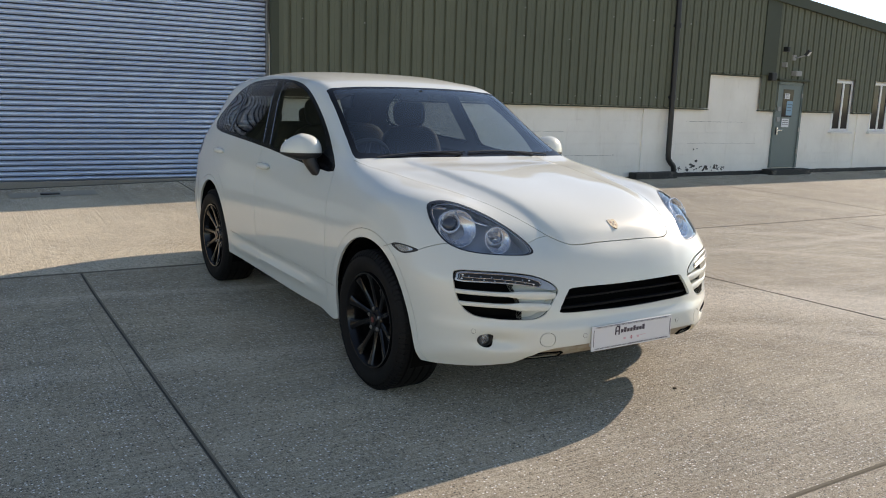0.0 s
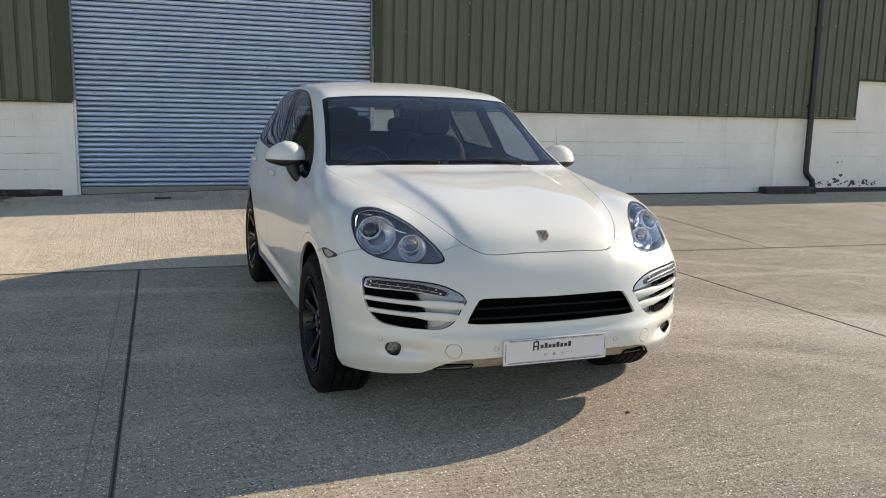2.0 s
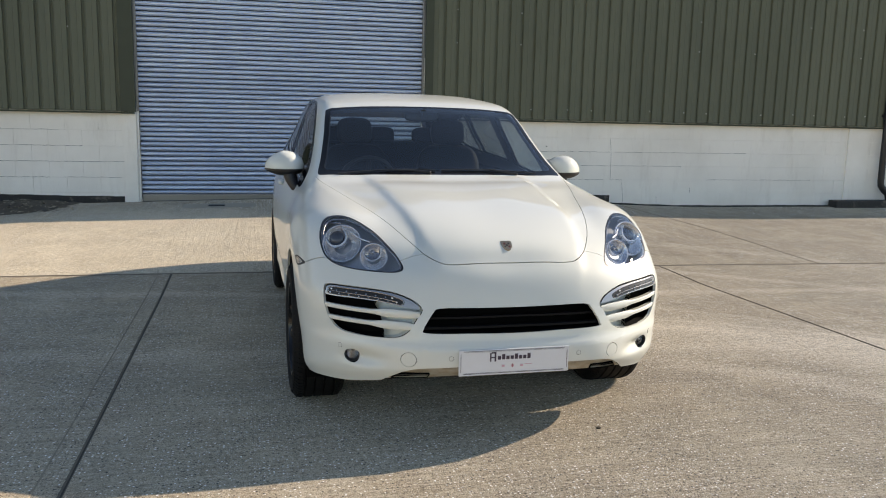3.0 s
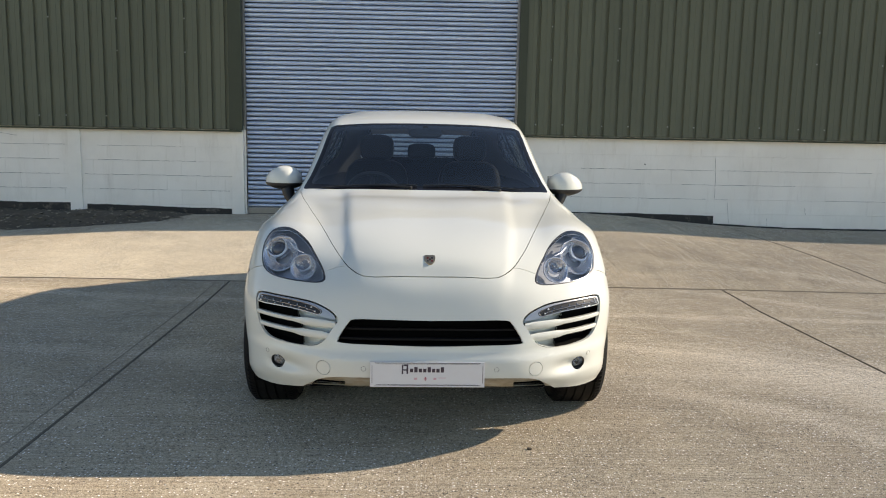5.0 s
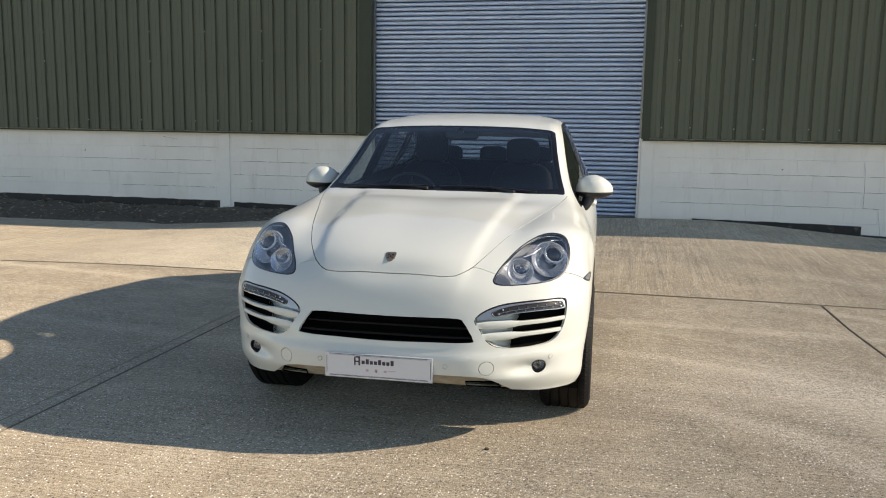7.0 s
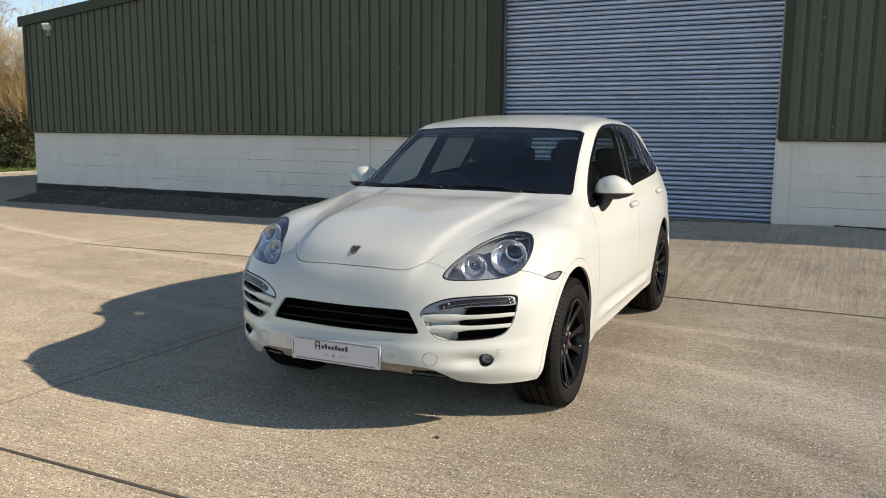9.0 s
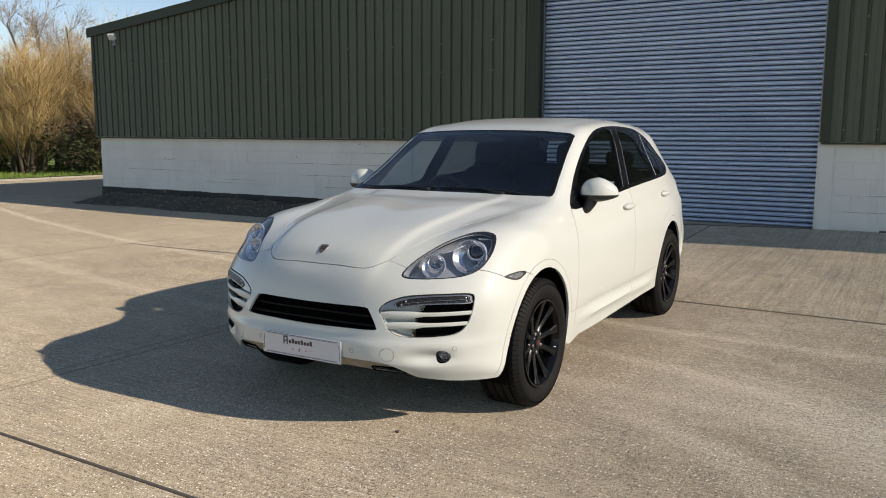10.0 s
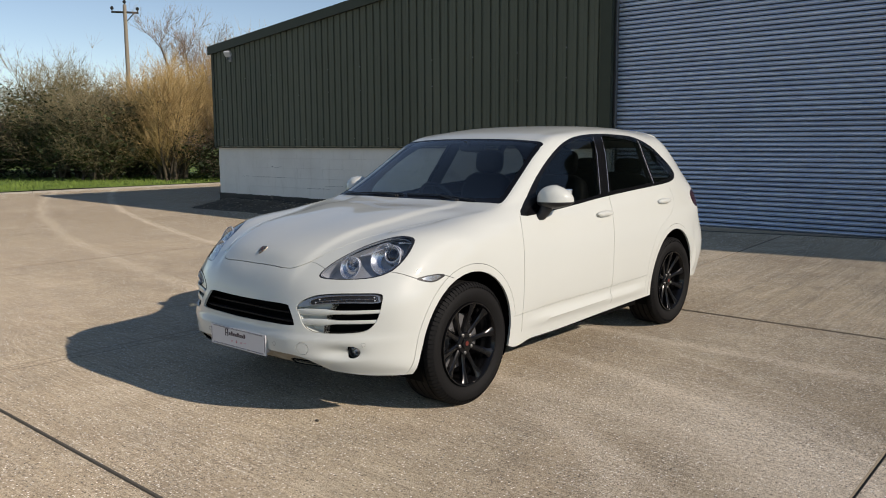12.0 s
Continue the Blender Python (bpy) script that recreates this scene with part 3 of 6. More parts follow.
section((0, 3.70, 1.12), (.27, 3.69, 1.12), (.49, 3.65, 1.12), (.62, 3.57, 1.11), (.71, 3.48, 1.10), (.78, 3.38, 1.07), (.845, 3.29, .98), (.892, 3.20, .84), (.908, 3.19, .62), (.88, 3.17, .34))
section((0, 3.36, 1.595), (.27, 3.35, 1.59), (.46, 3.31, 1.57), (.59, 3.24, 1.50), (.685, 3.18, 1.37), (.78, 3.12, 1.22), (.848, 3.07, 1.07), (.91, 3.05, .88), (.922, 3.05, .62), (.895, 3.05, .33))
section((0, 2.95, 1.66), (.28, 2.95, 1.655), (.475, 2.93, 1.630), (.622, 2.92, 1.56), (.722, 2.88, 1.39), (.818, 2.85, 1.23), (.880, 2.81, 1.08), (.933, 2.80, .88), (.940, 2.8, .62), (.910, 2.78, .32))
section((0, 2.5, 1.677), (.3, 2.5, 1.673), (.505, 2.5, 1.657), (.668, 2.5, 1.595), (.75, 2.48, 1.39), (.85, 2.47, 1.19), (.91, 2.46, 1.06), (.947, 2.46, .86), (.949, 2.46, .6), (.92, 2.46, .3))
section((0, 2.0, 1.682), (.3, 2.0, 1.678), (.52, 2.02, 1.662), (.682, 2.05, 1.604), (.765, 2.07, 1.39), (.865, 2.08, 1.155), (.915, 2.08, 1.04), (.95, 2.08, .84), (.95, 2.08, .58), (.914, 2.08, .29))
section((0, 1.60, 1.655), (.3, 1.6, 1.651), (.525, 1.62, 1.637), (.680, 1.66, 1.592), (.765, 1.68, 1.37), (.865, 1.70, 1.135), (.915, 1.70, 1.03), (.95, 1.7, .84), (.95, 1.7, .58), (.912, 1.7, .28))
section((0, 1.23, 1.59), (.30, 1.235, 1.586), (.52, 1.245, 1.575), (.672, 1.265, 1.548), (.757, 1.32, 1.33), (.86, 1.36, 1.115), (.91, 1.36, 1.02), (.948, 1.36, .84), (.948, 1.36, .58), (.91, 1.36, .27))
section((0, .85, 1.385), (.32, .855, 1.38), (.57, .87, 1.362), (.705, .90, 1.33), (.775, .95, 1.21), (.848, 1.0, 1.105), (.905, 1.03, 1.01), (.945, 1.03, .84), (.945, 1.03, .58), (.905, 1.03, .26))
section((0, .46, 1.150), (.3, .47, 1.152), (.56, .50, 1.153), (.745, .535, 1.152), (.800, .57, 1.138), (.846, .63, 1.09), (.90, .70, 1.0), (.94, .72, .85), (.945, .72, .58), (.905, .72, .26))
section((0, .15, 1.122), (.26, .16, 1.127), (.5, .18, 1.12), (.66, .22, 1.108), (.765, .27, 1.110), (.84, .33, 1.085), (.90, .38, 1.02), (.94, .40, .90), (.955, .40, .66), (.93, .4, .28))
section((0, -.15, 1.085), (.24, -.13, 1.09), (.45, -.07, 1.085), (.60, 0, 1.075), (.72, .06, 1.085), (.82, .1, 1.07), (.895, .12, 1.02), (.94, .12, .95), (.957, .12, .86), (.95, .12, .70))
section((0, -.50, 1.02), (.22, -.485, 1.025), (.41, -.42, 1.035), (.55, -.37, 1.026), (.685, -.31, 1.046), (.815, -.21, 1.043), (.90, -.1, 1.01), (.935, 0, .95), (.955, .02, .88), (.955, .02, .74))
section((0, -.735, .94), (.22, -.72, .94), (.40, -.66, .945), (.55, -.60, .948), (.69, -.52, .962), (.815, -.41, .967), (.895, -.28, .955), (.93, -.12, .92), (.953, -.06, .85), (.955, 0, .72))
section((0, -.815, .855), (.22, -.81, .858), (.40, -.765, .865), (.555, -.71, .862), (.715, -.62, .868), (.84, -.50, .866), (.915, -.36, .858), (.94, -.2, .84), (.955, -.1, .80), (.955, 0, .70))
section((0, -.865, .79), (.22, -.86, .79), (.42, -.83, .79), (.585, -.765, .785), (.735, -.68, .78), (.86, -.56, .775), (.925, -.41, .77), (.947, -.28, .77), (.955, -.15, .75), (.955, 0, .65))
section((0, -.90, .68), (.22, -.895, .68), (.43, -.87, .68), (.60, -.81, .685), (.76, -.715, .69), (.88, -.58, .69), (.935, -.44, .69), (.95, -.32, .68), (.955, -.2, .66), (.955, 0, .58))
section((0, -.92, .53), (.22, -.925, .53), (.43, -.905, .54), (.61, -.825, .55), (.765, -.71, .56), (.875, -.58, .56), (.93, -.45, .56), (.945, -.33, .56), (.945, -.2, .54), (.945, 0, .48))
section((0, -.935, .42), (.22, -.93, .42), (.43, -.912, .42), (.61, -.825, .42), (.76, -.71, .42), (.86, -.58, .42), (.915, -.45, .42), (.93, -.33, .42), (.935, -.2, .42), (.935, 0, .38))
section((0, -.92, .374), (.22, -.915, .374), (.43, -.895, .372), (.61, -.81, .362), (.76, -.695, .348), (.86, -.575, .340), (.912, -.45, .32), (.928, -.33, .32), (.935, -.2, .32), (.935, 0, .30))
section((0, -.895, .340), (.22, -.888, .340), (.42, -.865, .333), (.60, -.785, .312), (.735, -.680, .288), (.84, -.55, .276), (.893, -.43, .268), (.91, -.33, .260), (.91, -.2, .250), (.91, 0, .246))

NU, NV = 8, 12


def catmull(P, n, axis, mirror=False):
    """Interpolating spline along one axis of the net."""
    P = np.moveaxis(P, axis, 0)
    first = 2 * P[0] - P[1]
    if mirror:
        first = P[1] * np.array((-1, 1, 1))
    Q = np.concatenate([first[None], P, (2 * P[-1] - P[-2])[None]])
    out = []
    for i in range(len(P) - 1):
        a, b, c, d = Q[i:i + 4]
        for k in range(n):
            t = k / n
            out.append(0.5 * (2 * b + (c - a) * t + (2 * a - 5 * b + 4 * c - d) * t * t + (3 * b - a - 3 * c + d) * t ** 3))
    out.append(P[-1])
    return np.moveaxis(np.array(out), 0, axis)


def body_grid():
    P = np.array(NET, float)
    P[:3, :7, 1] += 0.03
    P[3, :7, 1] += 0.06
    P[..., 1] += 0.065 * np.clip((P[..., 1] - 2.7) / 0.6, 0, 1)
    P[..., 0] += 0.018 * np.clip((P[..., 1] - 2.5) / 0.6, 0, 1) * np.clip((P[..., 2] - 0.95) / 0.15, 0, 1) * (P[..., 0] > 0.5)
    P[..., 0] += 0.020 * np.clip((P[..., 0] - 0.45) / 0.4, 0, 1)
    P[..., 0] += 0.020 * np.exp(-((P[..., 2] - 1.30) / 0.14) ** 2) * (P[..., 0] > 0.6) * (P[..., 1] > 0.6) * (P[..., 1] < 2.7)
    G = catmull(catmull(P, NV, 1, True), NU, 0)
    for _ in range(14):
        H = G.copy()
        L = np.concatenate([G[:, 1:2] * np.array((-1, 1, 1)), G[:, :-1]], 1)
        H[1:-1, :-1] = 0.5 * G[1:-1, :-1] + 0.125 * (G[2:, :-1] + G[:-2, :-1] + L[1:-1, :-1] + G[1:-1, 1:])
        G = H
    G[:, 0, 0] = 0
    # the ridge along the sill
    along = np.clip((G[..., 1] - 0.55) / 0.35, 0, 1) * np.clip((2.36 - G[..., 1]) / 0.25, 0, 1) * (G[..., 0] > 0.7)
    G[..., 0] += along * (0.016 * np.exp(-((G[..., 2] - 0.372) / 0.024) ** 2) - 0.009 * np.exp(-((G[..., 2] - 0.435) / 0.026) ** 2))
    # the bonnet's raised middle, with a soft crease on either side
    x, y = G[..., 0], G[..., 1]
    crease = np.interp(y, [-0.95, -0.8, -0.7, -0.45, 0.1, 0.5], [0.32, 0.37, 0.393, 0.428, 0.468, 0.505])
    fade = np.clip((0.52 - y) / 0.12, 0, 1) * np.clip((y + 0.93) / 0.15, 0, 1) * (G[..., 2] > 0.7)
    G[..., 2] += 0.016 * fade / (1 + np.exp((x - crease) / 0.011))
    # the ledge over the lower bumper and the scoop round each fog lamp
    z = G[..., 2]
    nose = np.clip((-0.38 - y) / 0.15, 0, 1)
    G[..., 1] -= 0.014 * nose / (1 + np.exp((z - 0.505) / 0.005)) * np.clip((z - 0.30) / 0.08, 0, 1)
    G[..., 1] += 0.040 * nose * np.exp(-((x - 0.690) / 0.085) ** 2 - ((z - 0.424) / 0.032) ** 2)
    return G


GRID = body_grid()


def body_bm():
    bm = bmesh.new()
    layer = bm.faces.layers.int.new("zone")
    R, C = GRID.shape[:2]
    vs = [[bm.verts.new(GRID[i, j]) for j in range(C)] for i in range(R)]
    for i in range(R - 1):
        for j in range(C - 1):
            bm.faces.new((vs[i][j], vs[i][j + 1], vs[i + 1][j + 1], vs[i + 1][j]))
    bm.normal_update()
    up = max(bm.faces, key=lambda f: f.calc_center_median().z)
    if up.normal.z < 0:
        bmesh.ops.reverse_faces(bm, faces=bm.faces)
    return bm, layer


def inside(p, poly):
    x, y = p
    hit = False
    j = len(poly) - 1
    for i in range(len(poly)):
        (xi, yi), (xj, yj) = poly[i], poly[j]
        if (yi > y) != (yj > y) and x < (xj - xi) * (y - yi) / (yj - yi) + xi:
            hit = not hit
        j = i
    return hit


def rounded(pts, n=4):
    """A closed smooth outline through the points."""
    P = [Vector((p[0], p[1])) for p in pts]
    out = []
    m = len(P)
    for i in range(m):
        a, b, c, d = P[i - 1], P[i], P[(i + 1) % m], P[(i + 2) % m]
        for k in range(n):
            t = k / n
            out.append(0.5 * (2 * b + (c - a) * t + (2 * a - 5 * b + 4 * c - d) * t * t + (3 * b - a - 3 * c + d) * t ** 3))
    return [(v.x, v.y) for v in out]


def strip(pts, w=0.0025, n=4):
    """A thin closed band along an open line."""
    P = [Vector(p) for p in pts]
    Q = []
    for i in range(len(P) - 1):
        a, b, c, d = P[max(i - 1, 0)], P[i], P[i + 1], P[min(i + 2, len(P) - 1)]
        for k in range(n):
            t = k / n
            Q.append(0.5 * (2 * b + (c - a) * t + (2 * a - 5 * b + 4 * c - d) * t * t + (3 * b - a - 3 * c + d) * t ** 3))
    Q.append(P[-1])
    L, R = [], []
    for i, p in enumerate(Q):
        d = (Q[min(i + 1, len(Q) - 1)] - Q[max(i - 1, 0)]).normalized()
        s = Vector((-d.y, d.x)) * w
        L.append(p + s)
        R.append(p - s)
    return [(v.x, v.y) for v in L + R[::-1]]


def cut(bm, layer, poly, axes, zone, where, only=None):
    """Cut the outline through the skin along the third axis and mark what lies inside."""
    i, j = axes
    xs, ys = [p[0] for p in poly], [p[1] for p in poly]
    lo, hi = (min(xs) - 0.06, min(ys) - 0.06), (max(xs) + 0.06, max(ys) + 0.06)
    cand = set()
    for f in bm.faces:
        c = f.calc_center_median()
        if lo[0] <= c[i] <= hi[0] and lo[1] <= c[j] <= hi[1] and where(c):
            cand.add(f)
    for k in range(len(poly)):
        p, q = poly[k - 1], poly[k]
        dx, dy = q[0] - p[0], q[1] - p[1]
        if dx * dx + dy * dy < 1e-10:
            continue
        co, no = Vector((0, 0, 0)), Vector((0, 0, 0))
        co[i], co[j] = p
        no[i], no[j] = -dy, dx
        bx0, bx1, by0, by1 = min(p[0], q[0]), max(p[0], q[0]), min(p[1], q[1]), max(p[1], q[1])
        sub = []
        for f in cand:
            fx = [v.co[i] for v in f.verts]
            fy = [v.co[j] for v in f.verts]
            if max(fx) >= bx0 and min(fx) <= bx1 and max(fy) >= by0 and min(fy) <= by1:
                sub.append(f)
        if not sub:
            continue
        geom = sub + list({e for f in sub for e in f.edges}) + list({v for f in sub for v in f.verts})
        r = bmesh.ops.bisect_plane(bm, geom=geom, dist=1e-5, plane_co=co, plane_no=no.normalized())
        cand = {f for f in cand if f.is_valid} | {f for f in r["geom"] if isinstance(f, bmesh.types.BMFace)}
    for f in cand:
        c = f.calc_center_median()
        if inside((c[i], c[j]), poly) and (only is None or f[layer] in only):
            f[layer] = zone


def circle(cy, cz, r, n=48):
    return [(cy + r * math.cos(2 * math.pi * k / n), cz + r * math.sin(2 * math.pi * k / n)) for k in range(n)]


def arc(cy, cz, r, a0, a1, n=18):
    return [(cy + r * math.cos(radians(a0 + (a1 - a0) * k / n)), cz + r * math.sin(radians(a0 + (a1 - a0) * k / n))) for k in range(n + 1)]


PANEL, GAP, SCREEN, FRIT, FRAME, GLASS_F, GLASS_R, GLASS_Q, LAMP, SEAL, GRILLE, INTAKE, STRIP, STRIP_LENS, FOG, HOLE, REPEAT, REPEAT_LENS, REAR_GLASS, DUCT, TAIL, INTAKE_IN = range(22)
skin, zone = body_bm()
SIDE, FRONT, TOP = (1, 2), (0, 2), (0, 1)
on_front = lambda c: c.y < 0.1
on_side = lambda c: c.x > 0.45


def shrunk(poly, k, dx=0.0, dy=0.0):
    cx, cy = sum(p[0] for p in poly) / len(poly), sum(p[1] for p in poly) / len(poly)
    return [(cx + (x - cx) * k + dx, cy + (y - cy) * k + dy) for x, y in poly]


OUT_DLO = rounded([(.655, 1.082), (.95, 1.084), (1.3, 1.108), (1.66, 1.138), (2.1, 1.164), (2.5, 1.182), (2.8, 1.196), (2.98, 1.216), (3.075, 1.256), (3.085, 1.30), (3.03, 1.375), (2.91, 1.465), (2.77, 1.530), (2.55, 1.585), (2.3, 1.605), (1.95, 1.613), (1.65, 1.596), (1.42, 1.547), (1.2, 1.447), (.99, 1.317), (.82, 1.192)], 3)
PANE_F = rounded([(.93, 1.115), (1.3, 1.134), (1.645, 1.162), (1.69, 1.25), (1.79, 1.46), (1.828, 1.588), (1.62, 1.574), (1.42, 1.525), (1.2, 1.418), (1.03, 1.305), (.93, 1.21)], 2)
PANE_R = [(1.830, 1.180), (2.1, 1.190), (2.525, 1.212), (2.550, 1.37), (2.568, 1.562), (2.25, 1.592), (1.990, 1.594), (1.915, 1.38)]
PANE_Q = rounded([(2.585, 1.218), (2.78, 1.226), (2.93, 1.240), (3.03, 1.268), (3.045, 1.30), (2.995, 1.37), (2.89, 1.45), (2.77, 1.508), (2.64, 1.545), (2.615, 1.37)], 3)
OUT_SCREEN = rounded([(0, .475), (.3, .483), (.55, .51), (.715, .54), (.775, .575), (.742, .75), (.697, 1.0), (.670, 1.185), (.628, 1.238), (.3, 1.228), (0, 1.222), (-.3, 1.228), (-.3, .483)], 3)
IN_SCREEN = rounded([(0, .535), (.3, .542), (.55, .565), (.69, .595), (.732, .63), (.708, .75), (.664, 1.0), (.640, 1.158), (.598, 1.204), (.3, 1.194), (0, 1.189), (-.3, 1.194), (-.3, .542)], 3)
OUT_LAMP = rounded([(.509, .838), (.522, .876), (.56, .925), (.615, .978), (.69, 1.018), (.757, 1.028), (.822, 1.010), (.853, .955), (.852, .893), (.828, .851), (.775, .829), (.685, .820), (.59, .818), (.535, .822)], 3)
OUT_GRILLE = rounded([(0, .670), (.2, .672), (.357, .671), (.388, .651), (.412, .617), (.434, .577), (.417, .561), (.215, .556), (0, .550), (-.3, .556), (-.3, .671)], 3)
OUT_INTAKE = rounded([(.435, .663), (.468, .702), (.55, .735), (.65, .747), (.75, .751), (.838, .749), (.86, .722), (.855, .645), (.832, .58), (.79, .542), (.71, .531), (.61, .530), (.545, .537), (.497, .567), (.46, .625)], 3)
OUT_STRIP = rounded([(.447, .669), (.475, .698), (.55, .728), (.65, .740), (.75, .744), (.833, .742), (.850, .718), (.846, .700), (.75, .700), (.65, .695), (.55, .682), (.48, .668)], 3)
IN_STRIP = rounded([(.515, .702), (.58, .724), (.67, .735), (.76, .7385), (.830, .737), (.843, .718), (.839, .705), (.75, .7045), (.65, .699), (.56, .687), (.525, .682)], 3)
OUT_REPEAT = rounded([(-.422, .812), (-.363, .823), (-.272, .824), (-.218, .812), (-.251, .795), (-.317, .782), (-.383, .794)], 3)
cut(skin, zone, OUT_DLO, SIDE, FRAME, on_side)
cut(skin, zone, PANE_F, SIDE, GLASS_F, on_side, {FRAME})
cut(skin, zone, PANE_R, SIDE, GLASS_R, on_side, {FRAME})
cut(skin, zone, PANE_Q, SIDE, GLASS_Q, on_side, {FRAME})
cut(skin, zone, OUT_SCREEN, TOP, FRIT, lambda c: c.z > 1.0 and c.y < 1.6)
cut(skin, zone, IN_SCREEN, TOP, SCREEN, lambda c: c.z > 1.0 and c.y < 1.6, {FRIT})
cut(skin, zone, rounded([(0, 1.20), (.4, 1.20), (.60, 1.24), (.58, 1.36), (.51, 1.475), (.40, 1.505), (0, 1.515), (-.3, 1.515), (-.3, 1.2)], 3), FRONT, REAR_GLASS, lambda c: c.y > 3.0)
OUT_LAMP = shrunk(OUT_LAMP, 1.025)
cut(skin, zone, OUT_LAMP, FRONT, SEAL, on_front)
cut(skin, zone, shrunk(OUT_LAMP, 0.955), FRONT, LAMP, on_front, {SEAL})
cut(skin, zone, OUT_GRILLE, FRONT, GRILLE, on_front)
cut(skin, zone, OUT_INTAKE, FRONT, INTAKE, on_front)
cut(skin, zone, rounded([(.40, .50), (.585, .50), (.602, .575), (.618, .64), (.624, .70), (.40, .78)], 3), FRONT, INTAKE_IN, on_front, {INTAKE})
cut(skin, zone, OUT_STRIP, FRONT, STRIP, on_front)
cut(skin, zone, IN_STRIP, FRONT, STRIP_LENS, on_front)
cut(skin, zone, circle(.738, .426, .034, 28), FRONT, FOG, on_front)
cut(skin, zone, [(.400, .366), (.535, .362), (.565, .328), (.405, .338)], FRONT, DUCT, on_front)
cut(skin, zone, OUT_REPEAT, SIDE, REPEAT, on_side)
cut(skin, zone, shrunk(OUT_REPEAT, 0.68), SIDE, REPEAT_LENS, on_side, {REPEAT})
cut(skin, zone, arc(.02, .385, .415, -25, 172, 40) + [(-.415, .36), (-.440, .27), (-.452, .12), (.39, .12)], SIDE, HOLE, lambda c: c.x > 0.7)
cut(skin, zone, circle(WB + .035, .39, .42, 64), SIDE, HOLE, lambda c: c.x > 0.7)
cut(skin, zone, rounded([(3.31, 1.07), (3.42, 1.11), (3.62, 1.09), (3.70, .98), (3.52, .95), (3.36, .98)], 3), SIDE, TAIL, on_side)


def seam(line, axes, where, w=0.0016, n=4):
    cut(skin, zone, strip(line, w, n), axes, GAP, where, {PANEL})


seam([(-.02, -.819), (.207, -.818), (.30, -.808), (.34, -.793), (.373, -.766), (.422, -.702), (.481, -.582), (.542, -.402), (.60, -.2), (.66, .02), (.72, .24), (.765, .42), (.792, .56)], TOP, lambda c: c.z > 0.75 and c.y < 0.9)
seam([(.40, .897), (.45, .888), (.515, .866)], FRONT, on_front, 0.0008)
seam([(-.56, .862), (-.50, .848), (-.42, .813)], SIDE, on_side, 0.0018)
seam([(-.222, .812), (-.19, .80), (-.15, .786)], SIDE, on_side, 0.0018)
seam([(.655, 1.09), (.625, 1.05), (.588, .954), (.570, .8), (.565, .664), (.565, .514), (.57, .33)], SIDE, on_side)
seam([(1.79, 1.155), (1.762, 1.042), (1.738, .856), (1.728, .645), (1.742, .33)], SIDE, on_side)
seam([(2.80, 1.19), (2.86, 1.08), (2.76, .95), (2.52, .85), (2.38, .70), (2.32, .56), (2.29, .34)], SIDE, on_side, 0.0008)
seam([(.46, .450), (1.0, .460), (1.7, .466), (2.33, .478)], SIDE, on_side, 0.0014)
seam(arc(.02, .385, .462, 8, 168, 26) + [(-.452, .36), (-.478, .29), (-.49, .22)], SIDE, lambda c: c.x > 0.75, 0.0013, 2)
seam(arc(WB + .035, .39, .462, 60, 190, 22), SIDE, lambda c: c.x > 0.75, 0.0013, 2)
seam([(-.02, .404), (.2, .404), (.36, .403), (.45, .398), (.51, .383), (.56, .352), (.60, .320), (.64, .29)], FRONT, on_front, 0.0016)
seam([(.502 + .034 * math.cos(a / 12 * math.pi), .440 + .034 * math.sin(a / 12 * math.pi)) for a in range(24)] + [(.536, .440)], FRONT, on_front, 0.0012, 1)
skin.verts.index_update()
skin.normal_update()


def side_mesh(faces, sides=(1, -1)):
    """A mesh of these skin faces: on the left, the right or both halves."""
    bm = bmesh.new()
    made = {}
    for sgn in sides:
        for f in faces:
            loop = []
            for v in f.verts:
                key = (v.index, 0 if v.co.x < 1e-5 else sgn)
                if key not in made:
                    made[key] = bm.verts.new((v.co.x * sgn, v.co.y, v.co.z))
                loop.append(made[key])
            bm.faces.new(loop if sgn > 0 else loop[::-1])
    bm.normal_update()
    return bm


def lip(bm, depth=0.014, way=None):
    """Turn the open edges inwards."""
    for v in bm.verts:
        v.normal_update()
    rim = [e for e in bm.edges if e.is_boundary]
    ends = {v: v.normal.copy() for e in rim for v in e.verts}
    r = bmesh.ops.extrude_edge_only(bm, edges=rim)
    news = [v for v in r["geom"] if isinstance(v, bmesh.types.BMVert)]
    base = {}
    for v in news:
        for e in v.link_edges:
            o = e.other_vert(v)
            if o in ends:
                base[v] = ends[o]
    for v in news:
        v.co += (way if way else -base.get(v, v.normal)) * depth
    return news


def zone_faces(*zs):
    return [f for f in skin.faces if f[zone] in zs]


def both(name, faces, material, label="", depth=0.012, parent=CAR):
    made = []
    for s in (1, -1):
        bm = side_mesh(faces, (s,))
        lip(bm, depth)
        made.append(part(name, bm, material, parent, label, smooth=38))
    return made


